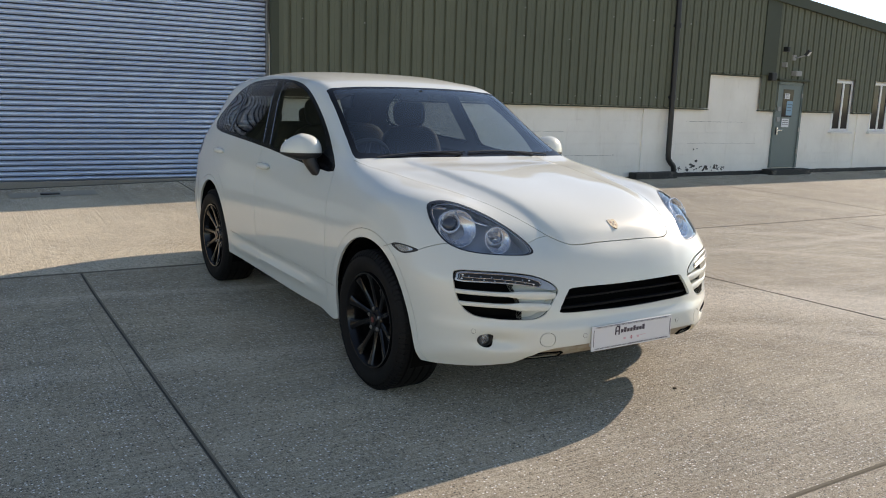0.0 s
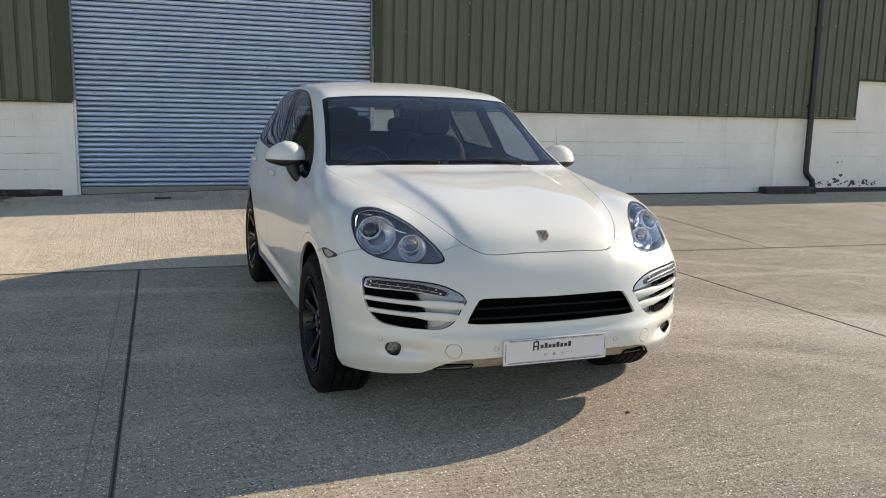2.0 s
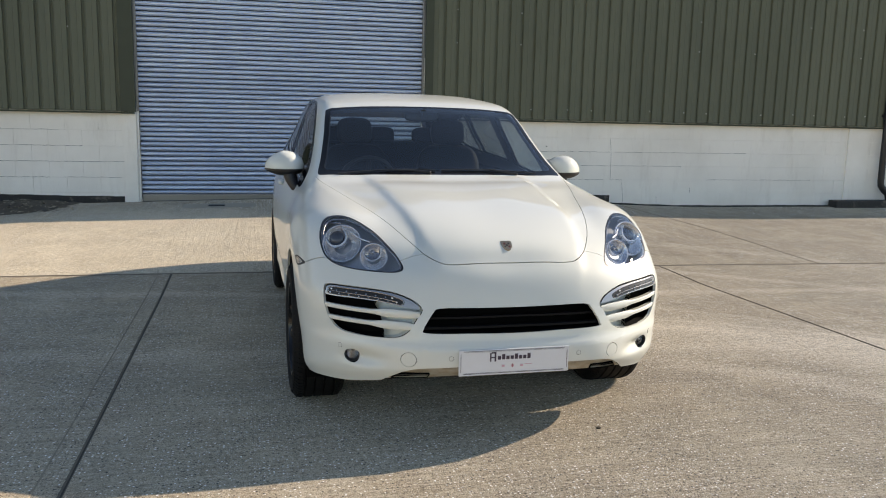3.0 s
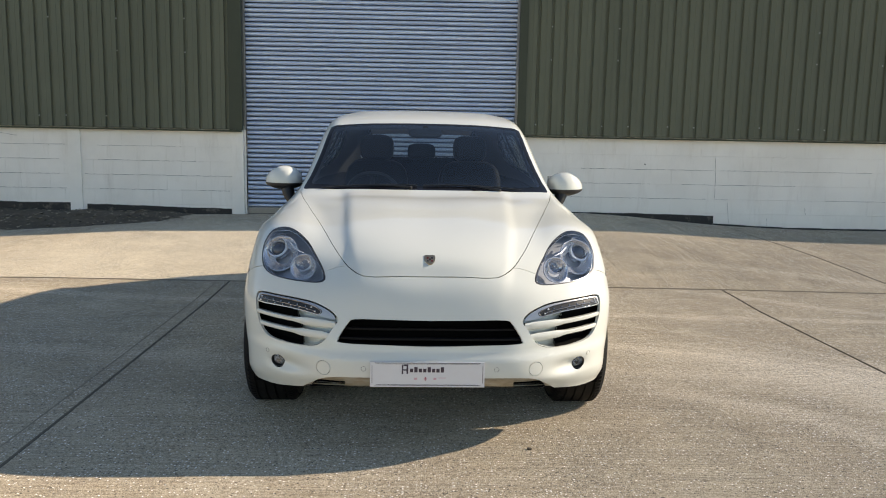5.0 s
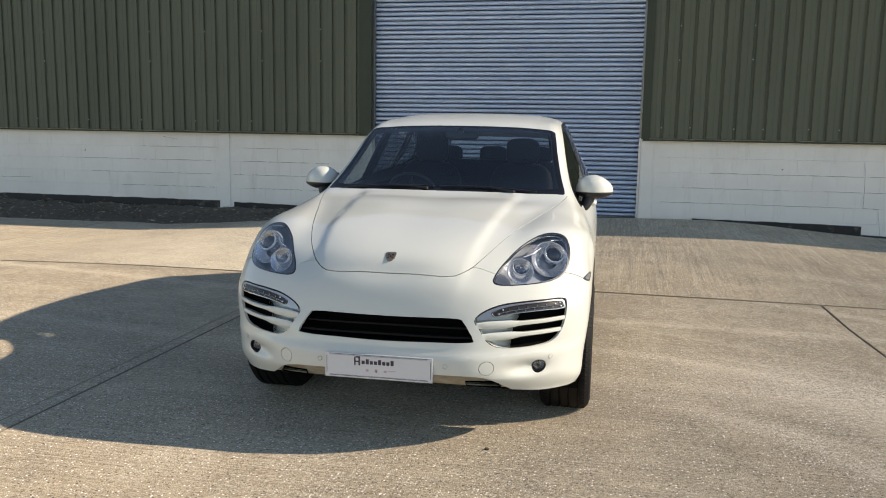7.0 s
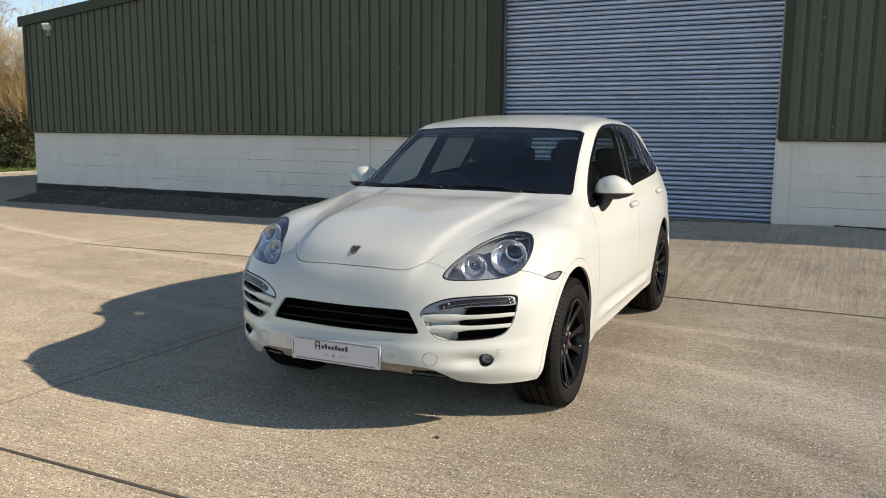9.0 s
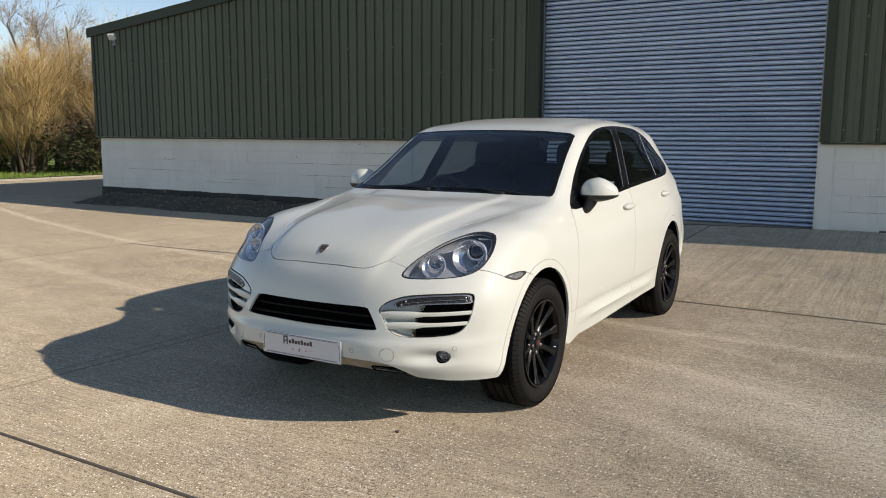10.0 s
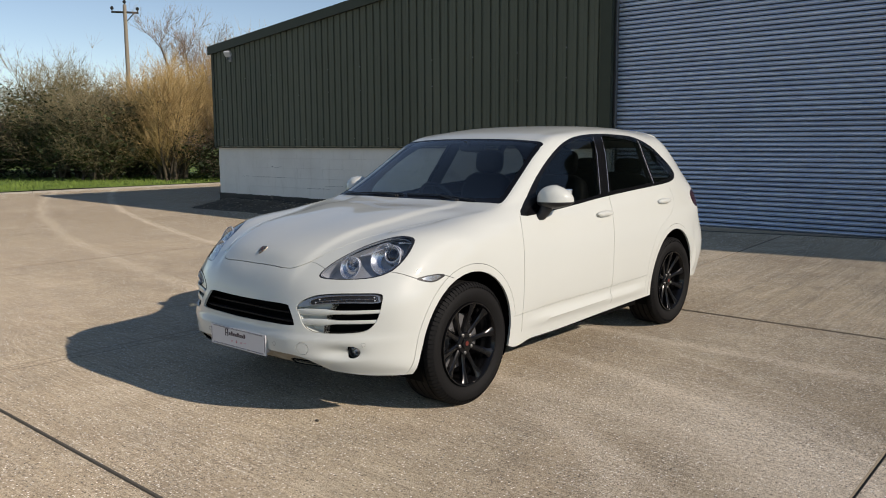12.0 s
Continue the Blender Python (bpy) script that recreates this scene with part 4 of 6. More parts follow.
# painted panels: one for each patch that the shut lines leave
left = set(zone_faces(PANEL))
while left:
    patch, todo = set(), [left.pop()]
    while todo:
        f = todo.pop()
        patch.add(f)
        for e in f.edges:
            for g in e.link_faces:
                if g in left:
                    left.discard(g)
                    todo.append(g)
    mid = sum((f.calc_center_median() for f in patch), Vector()) / len(patch)
    across = any(v.co.x < 1e-5 for f in patch for v in f.verts)
    if len(patch) < 12:
        continue
    if across:
        name = "body_shell" if mid.y > 0.6 else "bonnet" if mid.z > 0.9 else "lower_valance" if mid.z < 0.4 else "front_bumper"
        bm = side_mesh(patch)
        lip(bm)
        if name == "lower_valance":
            bmesh.ops.translate(bm, vec=(0, .022, .004), verts=bm.verts)
        part(name, bm, M_DUSTY if name == "lower_valance" else M_PAINT, CAR, "dusty white lower lip" if name == "lower_valance" else "", smooth=38)
    else:
        name = "tow_cover" if len(patch) < 60 and mid.y < -0.7 else "wheel_arch_lip" if (abs(mid.y) < 0.35 or abs(mid.y - WB) < 0.3) and mid.z < 0.9 else "front_door" if mid.y < 1.7 and mid.z > 0.55 else "rear_door" if mid.z > 0.55 else "sill"
        both(name, patch, M_PAINT)

part("windscreen", side_mesh(zone_faces(SCREEN)), M_GLASS, CAR, "clear windscreen", smooth=60)
part("windscreen_surround", side_mesh(zone_faces(FRIT)), M_TRIM, CAR, "black glass border", smooth=60)
part("rear_window", side_mesh(zone_faces(REAR_GLASS)), M_GLASS2, CAR, smooth=60)
for nm, z, lab, mt in (("window_frame", FRAME, "gloss black window trim", M_TRIM), ("front_window", GLASS_F, "", M_GLASS2), ("rear_side_window", GLASS_R, "", M_TINT), ("quarter_window", GLASS_Q, "", M_TINT), ("repeater_frame", REPEAT, "black repeater frame", M_BLACK), ("side_repeater", REPEAT_LENS, "clear side repeater lens", M_FOGR), ("tail_lamp", TAIL, "dark red tail lamp", M_TAIL)):
    both(nm, zone_faces(z), mt, lab, 0.006)

# dark shell behind the panels, and the holes' linings
bm = side_mesh(zone_faces(PANEL, GAP, TAIL))
for v in bm.verts:
    v.normal_update()
for v, n in [(v, v.normal.copy()) for v in bm.verts]:
    v.co -= n * 0.022
part("inner_shell", bm, M_LINER, CAR, smooth=60)
bm = side_mesh([f for f in zone_faces(PANEL, GAP, FRAME, FRIT) if f.calc_center_median().z > 1.10 and f.calc_center_median().y > 0.5])
for v in bm.verts:
    v.normal_update()
for v, n in [(v, v.normal.copy()) for v in bm.verts]:
    v.co -= n * 0.030
part("pillar_trim", bm, M_LINING, CAR, "dark cabin trim on the pillars", smooth=60)


def recess(name, faces, material, depth, sides, label=""):
    """A dark pocket behind an opening."""
    bm = side_mesh(faces, sides)
    keep = list(bm.faces)
    news = lip(bm, depth, Vector((0, 1, 0)))
    bmesh.ops.translate(bm, vec=(0, depth, 0), verts=list({v for f in keep for v in f.verts}))
    for v in news:
        v.co.y -= depth - 0.012
    return part(name, bm, material, CAR, label)


recess("grille_backing", zone_faces(GRILLE), M_LINER, 0.11, (1, -1))
for s in (1, -1):
    recess("intake_backing", zone_faces(INTAKE), M_LINER, 0.09, (s,))
    recess("intake_panel", zone_faces(INTAKE_IN), M_PAINT, 0.055, (s,), "recessed white inner half of the intake")
    recess("duct", zone_faces(DUCT), M_LINER, 0.05, (s,))

# floor, arches
part("floor_pan", box((-.62, -.46, .200), (.62, 3.50, .30), 0.02), M_LINER, CAR, "dark underside")
bm = bmesh.new()
front_edge = [p for p in GRID[-1] if p[1] < -0.44]
rows = []
for s in (-1, 1):
    for p in (front_edge[::-1] if s < 0 else front_edge[1:]):
        x = s * float(p[0])
        rows.append([bm.verts.new(q) for q in ((x, float(p[1]) + .004, float(p[2]) + .03), (x * .98, float(p[1]) + .05, float(p[2]) + .012), (x * .9, -.45, .265))])
for a, b in zip(rows, rows[1:]):
    for i in range(2):
        bm.faces.new((a[i], b[i], b[i + 1], a[i + 1]))
part("splash_shield", fix_normals(bm), M_LINER, CAR, "dark shield under the bumper")
for s in (1, -1):
    part("side_pan", box((min(s * .55, s * .87), .50, .225), (max(s * .55, s * .87), 2.30, .29), 0.02), M_LINER, CAR)
    for y, cz, r in ((.02, .385, .425), (WB, .40, .435)):
        bm = bmesh.new()
        prev = None
        for k in range(25):
            a = radians(-25 + 230 * k / 24)
            row = [bm.verts.new((s * x, y + rr * math.cos(a), cz + rr * math.sin(a))) for x, rr in ((.925, r), (.56, r), (.54, 0.2))]
            if prev:
                for i in range(2):
                    bm.faces.new((prev[i], row[i], row[i + 1], prev[i + 1]))
            prev = row
        part("arch_liner", bm, M_LINER, CAR, smooth=40)


# ---- wheels ----
def wheel_parts():
    """Meshes of one wheel, its axle along x and its face towards +x."""
    R, W = 0.372, 0.262
    out = {}
    prof = [(-W / 2 + .02, .250), (-W / 2 - .004, .285), (-W / 2 - .008, .32), (-W / 2 + .008, .352), (-W / 2 + .03, .367)]
    for g in range(4):
        a = -W / 2 + .052 + g * 0.049
        prof += [(a, .371), (a + .002, .362), (a + .009, .362), (a + .011, .372)]
    prof += [(W / 2 - .03, .367), (W / 2 - .008, .352), (W / 2 + .008, .32), (W / 2 + .004, .285), (W / 2 - .02, .250)]
    bm = add_lathe(bmesh.new(), prof, 72, closed=True)
    out["tyre"] = bm
    bm = add_lathe(bmesh.new(), [(W / 2 - .012, .256), (W / 2 - .001, .252), (W / 2 - .003, .244), (W / 2 - .02, .236), (W / 2 - .05, .226), (-W / 2 + .02, .226), (-W / 2 + .005, .252)], 60, closed=True)
    out["rim"] = bm
    bm = bmesh.new()
    for k in range(10):
        a = 2 * math.pi * (k + (0.05 if k % 2 else -0.05)) / 10
        t = Vector((0, math.cos(a), math.sin(a)))
        n = Vector((0, -math.sin(a), math.cos(a)))
        rows = []
        for r, w, xo, d in ((.045, .020, W / 2 - .050, .03), (.09, .0165, W / 2 - .048, .034), (.155, .0155, W / 2 - .036, .036), (.205, .0205, W / 2 - .023, .034), (.240, .034, W / 2 - .012, .03)):
            c = t * r
            rows.append([bm.verts.new(c + n * w * q + Vector((xo - (d if b else 0) - (0.006 if abs(q) == 1 and not b else 0), 0, 0))) for q, b in ((-1, 0), (-.55, 0), (.55, 0), (1, 0), (.8, 1), (-.8, 1))])
        for p, q in zip(rows, rows[1:]):
            for i in range(6):
                bm.faces.new((p[i], p[(i + 1) % 6], q[(i + 1) % 6], q[i]))
        bm.faces.new(rows[0][::-1])
        bm.faces.new(rows[-1])
    out["spokes"] = fix_normals(bm)
    out["hub"] = add_lathe(bmesh.new(), [(W / 2 - .11, .075), (W / 2 - .055, .070), (W / 2 - .044, .062), (W / 2 - .042, .036), (W / 2 - .034, .033), (W / 2 - .032, .02), (W / 2 - .032, .0001)], 32)
    out["wheel_bolt"] = add_lathe(bmesh.new(), [(W / 2 - .06, .011), (W / 2 - .038, .011), (W / 2 - .036, .008), (W / 2 - .036, .0001)], 8)
    out["hub_badge"] = add_lathe(bmesh.new(), [(W / 2 - .033, .016), (W / 2 - .030, .014), (W / 2 - .0295, .0001)], 16)
    out["brake_disc"] = add_lathe(bmesh.new(), [(W / 2 - .165, .06), (W / 2 - .165, .172), (W / 2 - .135, .172), (W / 2 - .135, .085), (W / 2 - .11, .08), (W / 2 - .11, .0001)], 48)
    # added disc that closes the wheel so no sun passes the spokes
    out["dust_shield"] = add_lathe(bmesh.new(), [(-W / 2 + .03, .2275), (-W / 2 + .04, .2275), (-W / 2 + .045, .10), (-W / 2 + .045, .0001)], 40)
    bm = bmesh.new()
    prev = None
    for k in range(9):
        a = radians(140 + 75 * k / 8)
        row = [bm.verts.new((x, -r * math.cos(a), r * math.sin(a))) for x, r in ((W / 2 - .175, .12), (W / 2 - .11, .115), (W / 2 - .10, .15), (W / 2 - .115, .19), (W / 2 - .175, .195))]
        if prev:
            for i in range(5):
                bm.faces.new((prev[i], prev[(i + 1) % 5], row[(i + 1) % 5], row[i]))
        else:
            bm.faces.new(row)
        prev = row
    bm.faces.new(prev[::-1])
    out["caliper"] = fix_normals(bm)
    return out


WHEEL_LOOK = {"tyre": (M_RUBBER, "worn black tyre"), "rim": (M_RIM, "gloss black rim"), "spokes": (M_RIM, "gloss black alloy spokes"), "hub": (M_RIM, ""), "wheel_bolt": (M_STEEL, ""), "hub_badge": (M_BADGE_RED, "small coloured hub badge"), "brake_disc": (M_CALIPER, "dull grey brake disc"), "caliper": (M_CALIPER, "grey brake caliper"), "dust_shield": (M_LINER, "dark shield behind the disc")}


def tread_block(bm, R, W, k, n, s):
    a = 2 * math.pi * k / n
    t = Vector((0, math.cos(a), math.sin(a)))
    g = Vector((0, -math.sin(a), math.cos(a)))
    x0, x1 = s * (W / 2 - .045), s * (W / 2 + .001)
    pts = []
    for x, r in ((x0, R + .0005), (s * (W / 2 - .022), R - .003), (x1, R - .028)):
        for q in (-.0050, .0050):
            pts.append(bm.verts.new(t * (r + .0045) + g * q * 1.9 + Vector((x, 0, 0))))
            pts.append(bm.verts.new(t * (r - .008) + g * q * 1.9 + Vector((x, 0, 0))))
    for i in (0, 4):
        a0, a1, b0, b1 = pts[i], pts[i + 1], pts[i + 2], pts[i + 3]
        c0, c1, d0, d1 = pts[i + 4], pts[i + 5], pts[i + 6], pts[i + 7]
        for f in ((a0, c0, d0, b0), (a0, a1, c1, c0), (b0, d0, d1, b1)):
            bm.faces.new(f)


first_wheel = None
for s, y in ((1, 0), (1, WB), (-1, 0), (-1, WB)):
    x = .958 - .131
    w = new("wheel")
    w.parent = CAR
    w.empty_display_size = 0.1
    turn = 0 if s > 0 else 180
    w.matrix_basis = pose(s * (x + (.022 if y == 0 else 0.0)), y, .364, random.uniform(0, 72), 0, turn)
    tagged(w, "gloss black ten-spoke alloy wheel")
    if first_wheel is None:
        first_wheel = {}
        for nm, bm in wheel_parts().items():
            mt, lab = WHEEL_LOOK[nm]
            if nm == "tyre":
                for k in range(84):
                    tread_block(bm, .368, .262, k, 84, 1)
                    tread_block(bm, .368, .262, k, 84, -1)
            first_wheel[nm] = part(nm, bm, mt, w, lab, smooth=35)
    else:
        for nm, ob in first_wheel.items():
            if nm != "wheel_bolt":
                twin(ob, parent=w)
    for k in range(5):
        t = 2 * math.pi * (k + .5) / 5
        m = Matrix.Translation((0, .058 * math.cos(t), .058 * math.sin(t)))
        if s > 0 and y == 0 and k == 0:
            first_wheel["wheel_bolt"].matrix_basis = m
        else:
            twin(first_wheel["wheel_bolt"], m, parent=w)


# ---- car details ----
from mathutils.bvhtree import BVHTree

R_, C_ = GRID.shape[:2]
TREE = BVHTree.FromPolygons([Vector(p) for p in GRID.reshape(-1, 3)], [(i * C_ + j, i * C_ + j + 1, (i + 1) * C_ + j + 1, (i + 1) * C_ + j) for i in range(R_ - 1) for j in range(C_ - 1)])


def skin_front(x, z):
    """The point of the skin seen from ahead at x, z, and its outward normal."""
    p, n, _, _ = TREE.ray_cast(Vector((abs(x), -3, z)), Vector((0, 1, 0)))
    n = n if n.y < 0 else -n
    s = 1 if x >= 0 else -1
    return Vector((p.x * s, p.y, p.z)), Vector((n.x * s, n.y, n.z))


def skin_side(y, z, s=1):
    p, n, _, _ = TREE.ray_cast(Vector((3, y, z)), Vector((-1, 0, 0)))
    n = n if n.x > 0 else -n
    return Vector((p.x * s, p.y, p.z)), Vector((n.x * s, n.y, n.z))


def skin_top(x, y):
    p, n, _, _ = TREE.ray_cast(Vector((abs(x), y, 4)), Vector((0, 0, -1)))
    n = n if n.z > 0 else -n
    s = 1 if x >= 0 else -1
    return Vector((p.x * s, p.y, p.z)), Vector((n.x * s, n.y, n.z))


def facing(p, n, up=(0, 0, 1)):
    """A pose at p whose +x looks along n and whose +z points up."""
    x = Vector(n).normalized()
    y = Vector(up).cross(x).normalized()
    z = x.cross(y)
    return Matrix.Translation(p) @ Matrix((x, y, z)).transposed().to_4x4()


def super_shell(c, abc, e1, e2, z0=-1.0, z1=1.0, nu=28, nv=10):
    """A rounded lump: superellipsoid cut flat between z0 and z1 (parts of its half height)."""
    def pw(v, e):
        return math.copysign(abs(v) ** e, v)
    bm = bmesh.new()
    rings = []
    a0, a1 = math.asin(z0), math.asin(z1)
    for j in range(nv + 1):
        ph = a0 + (a1 - a0) * j / nv
        k = max(1e-4, pw(math.cos(ph), e1))
        rings.append([bm.verts.new((c[0] + abc[0] * k * pw(math.cos(t), e2), c[1] + abc[1] * k * pw(math.sin(t), e2), c[2] + abc[2] * pw(math.sin(ph), e1))) for t in (2 * math.pi * i / nu for i in range(nu))])
    for p, q in zip(rings, rings[1:]):
        for i in range(nu):
            bm.faces.new((p[i], p[(i + 1) % nu], q[(i + 1) % nu], q[i]))
    bm.faces.new(rings[0][::-1])
    bm.faces.new(rings[-1])
    bmesh.ops.remove_doubles(bm, verts=bm.verts, dist=0.0006)
    return fix_normals(bm)


# headlights
for s in (1, -1):
    lamp = part("headlight", side_mesh(zone_faces(SEAL), (s,)), M_SEAL, CAR, "clear-lensed headlight with grey surround", smooth=60)
    part("lens", side_mesh(zone_faces(LAMP), (s,)), M_LENS, lamp, "clear lens", smooth=60)
    bm = side_mesh(zone_faces(LAMP), (s,))
    keep = list(bm.faces)
    news = lip(bm, 0.0)
    deep = list({v for f in keep for v in f.verts})
    bmesh.ops.translate(bm, vec=Vector((-.022 * s, .090, -.034)), verts=deep)
    part("housing", bm, M_LAMPBODY, lamp, "grey lamp housing", smooth=60)

    def on_lens(x, z, sink):
        p, n = skin_front(s * x, z)
        d = (n * 0.45 + Vector((0.05 * s, -1, 0.1)) * 0.55).normalized()
        return facing(p - n * sink, d)

    # main bowl: a bright crescent round the projector, open at the top
    m = on_lens(.772, .938, .034) @ Matrix.Scale(1.13, 4)
    part("bowl", add_lathe(bmesh.new(), [(-.030, .040), (-.022, .056), (-.006, .072), (.004, .079), (.006, .081), (.000, .083), (-.022, .072), (-.034, .045)], 44, m=m, closed=True), M_BOWL, lamp, "grey reflector bowl", smooth=40)
    part("bowl_rim", add_lathe(bmesh.new(), [(.001, .0785), (.008, .0797), (.008, .0822), (.001, .0838)], 48, m=m, closed=True), M_BRIGHT, lamp, "bright rim", smooth=40)
    m = on_lens(.790, .959, .026)
    part("projector_ring", add_lathe(bmesh.new(), [(-.03, .054), (.002, .053), (.009, .049), (.011, .045), (.006, .041), (-.02, .038), (-.03, .046)], 40, m=m, closed=True), M_BOWL, lamp, "grey projector ring", smooth=40)
    part("projector_edge", add_lathe(bmesh.new(), [(.004, .0535), (.0085, .0528), (.0120, .0505), (.0125, .0480), (.0080, .0490)], 40, m=m, closed=True), M_BRIGHT, lamp, "thin bright ring", smooth=40)
    part("projector_lens", add_lathe(bmesh.new(), [(-.02, .039), (-.004, .038), (.005, .031), (.010, .018), (.0115, .0001)], 32, m=m), M_DARKLENS, lamp, "dark glass projector lens", smooth=60)
    # inner lamp: a crescent, a faceted reflector and a clear dome
    m = on_lens(.632, .888, .024) @ Matrix.Scale(1.06, 4)
    part("inner_bowl", add_lathe(bmesh.new(), [(-.02, .030), (-.012, .044), (.002, .056), (.006, .060), (.002, .062), (-.02, .050)], 36, m=m, closed=True), M_BOWL, lamp, smooth=40)
    part("inner_rim", add_lathe(bmesh.new(), [(.002, .0578), (.008, .0588), (.008, .0612), (.002, .0626)], 40, m=m, closed=True), M_BRIGHT, lamp, smooth=40)
    m = on_lens(.634, .905, .020)
    part("inner_ring", add_lathe(bmesh.new(), [(-.02, .0425), (.004, .0425), (.007, .0405), (.005, .0385), (-.02, .037)], 32, m=m, closed=True), M_BRIGHT, lamp, smooth=40)
    bm = bmesh.new()
    for ring, (r0, r1, d0, d1) in enumerate(((.010, .024, -.022, -.016), (.024, .037, -.016, -.004))):
        for k in range(10):
            a0, a1 = 2 * math.pi * (k + .5 * ring) / 10, 2 * math.pi * (k + 1 + .5 * ring) / 10
            q = [(d0, r0, a0), (d0, r0, a1), (d1, r1, a1), (d1, r1, a0)]
            mid = (d0 + d1) / 2 - .004, (r0 + r1) / 2, (a0 + a1) / 2
            c = bm.verts.new(m @ Vector((mid[0], mid[1] * math.cos(mid[2]), mid[1] * math.sin(mid[2]))))
            vs = [bm.verts.new(m @ Vector((d, r * math.cos(a), r * math.sin(a)))) for d, r, a in q]
            for i in range(4):
                bm.faces.new((vs[i], vs[(i + 1) % 4], c))
    part("inner_reflector", fix_normals(bm), M_REFL, lamp, "faceted bright reflector")
    part("inner_bulb", add_lathe(bmesh.new(), [(-.022, .011), (-.006, .010), (.0, .007), (.002, .0001)], 16, m=m), M_SATIN, lamp, smooth=60)

    # bright line from the bowl to the inner lamp, and the thin edge inside the lens
    pts = []
    for k in range(9):
        t = k / 8
        p, n = skin_front(s * (.735 - .100 * t), 1.000 - .052 * t - .010 * math.sin(math.pi * t))
        pts.append(p - n * 0.020)
    part("bright_line", add_tube(bmesh.new(), pts, .0036, 8), M_BRIGHT, lamp, smooth=50)
    pts = []
    for x, z in shrunk(OUT_LAMP, 0.925):
        p, n = skin_front(s * x, z)
        pts.append(p - n * 0.007)
    part("lens_edge", add_tube(bmesh.new(), pts + pts[:1], .0020, 6, False), M_SATIN, lamp, smooth=50)
    # stepped louvres over the projector
    for k in range(3):
        pts = []
        for i in range(9):
            a = radians(62 + 78 * i / 8)
            r = .061 + .008 * k
            p, n = skin_front(s * (.787 - r * math.cos(a)), min(1.012, .957 + r * math.sin(a)))
            pts.append(p - n * (.022 - .003 * k))
        part("louvre", add_tube(bmesh.new(), pts, .0026, 6), M_REFL, lamp, smooth=50)

# the strips over the side intakes, the slats and the fog lamps
for s in (1, -1):
    strip_ob = part("light_strip", side_mesh(zone_faces(STRIP), (s,)), M_STRIP, CAR, "satin silver frame of the front light strip", smooth=60)
    bm = side_mesh(zone_faces(STRIP_LENS), (s,))
    for v in bm.verts:
        v.co.y += 0.004
    part("strip_lens", bm, M_SMOKE, strip_ob, "smoked lens with small lamps", smooth=60)
    bm = side_mesh(zone_faces(STRIP, STRIP_LENS), (s,))
    keep = list(bm.faces)
    lip(bm, 0.03, Vector((0, 1, 0)))
    bmesh.ops.delete(bm, geom=keep, context="FACES_ONLY")
    part("strip_edge", bm, M_BLACK, strip_ob, smooth=40)
    pts = []
    for k in range(13):
        x = .545 + .285 * k / 12
        p, n = skin_front(s * x, float(np.interp(x, [.53, .6, .7, .83], [.692, .706, .7165, .7205])))
        pts.append(p + n * .001)
    part("strip_bar", add_tube(bmesh.new(), pts, .0018, 6), M_SATIN, strip_ob, "thin bright bar", smooth=50)
    pts = []
    for x, z in shrunk(IN_STRIP, 0.97):
        p, n = skin_front(s * x, z)
        pts.append(p + n * .001)
    part("strip_outline", add_tube(bmesh.new(), pts + pts[:1], .0016, 6, False), M_SATIN, strip_ob, "bright silver outline", smooth=50)
    tip = None
    for x, z in ((.548, .694), (.566, .7115), (.832, .7125), (.826, .729)):
        p, n = skin_front(s * x, z)
        if tip is None:
            tip = part("strip_tip", add_lathe(bmesh.new(), [(-.002, .0050), (.0010, .0044), (.0020, .0025), (.0024, .0001)], 12), M_BRIGHT, strip_ob, "bright lamp tip", smooth=60)
            tip.matrix_basis = facing(p, n)
        else:
            twin(tip, facing(p, n))
    led = None
    for r in range(2):
        for k in range(6):
            x = .585 + .042 * k + .01 * r
            z = np.interp(x, [.55, .65, .75, .83], [.702, .712, .718, .718]) + (.0075 if r else -.0065)
            p, n = skin_front(s * x, float(z))
            m = facing(p + n * 0.0005, n)
            if led is None:
                led = part("led", add_lathe(bmesh.new(), [(-.003, .0046), (-.0020, .0042), (-.0014, .0001)], 10), M_LED, strip_ob, "tiny grey lamp")
                led.matrix_basis = m
            else:
                twin(led, m)

    def slat_bar(name, x0, x1, zf, hf, depth, back, material, parent=CAR, label="", n=18):
        bm = bmesh.new()
        prev = None
        for k in range(n + 1):
            x = x0 + (x1 - x0) * k / n
            h = hf(k / n)
            z = zf(k / n)
            p, _ = skin_front(s * x, z)
            y = p.y + back
            row = [bm.verts.new((p.x, yy, zz)) for yy, zz in ((y + .006, z - h), (y, z - h * .6), (y, z + h * .6), (y + .006, z + h), (y + depth, z + h * .5), (y + depth, z - h * .9))]
            if prev:
                for i in range(6):
                    bm.faces.new((prev[i], prev[(i + 1) % 6], row[(i + 1) % 6], row[i]))
            else:
                bm.faces.new(row)
            prev = row
        bm.faces.new(prev[::-1])
        return part(name, fix_normals(bm), material, parent, label, smooth=40)

    taper = lambda t: .0105 + .0085 * (1 - ease(0.34, 0.53, t)) - .005 * (1 - ease(0.0, 0.12, t))
    slat_bar("intake_slat", .447, .858, lambda t: .638 + .014 * t, taper, .045, .004, M_PAINT, label="white intake slat")
    slat_bar("intake_slat", .474, .842, lambda t: .586 + .010 * t, taper, .045, .004, M_PAINT, label="white intake slat")
    slat_bar("grille_bar", .0, .425, lambda t: .622 - .002 * t, lambda t: .0065, .03, .034, M_GRILLE, label="black grille bar")
    slat_bar("grille_bar", .0, .432, lambda t: .577, lambda t: .0075, .03, .026, M_GRILLE, label="black grille bar")

    p, n = skin_front(s * .738, .426)
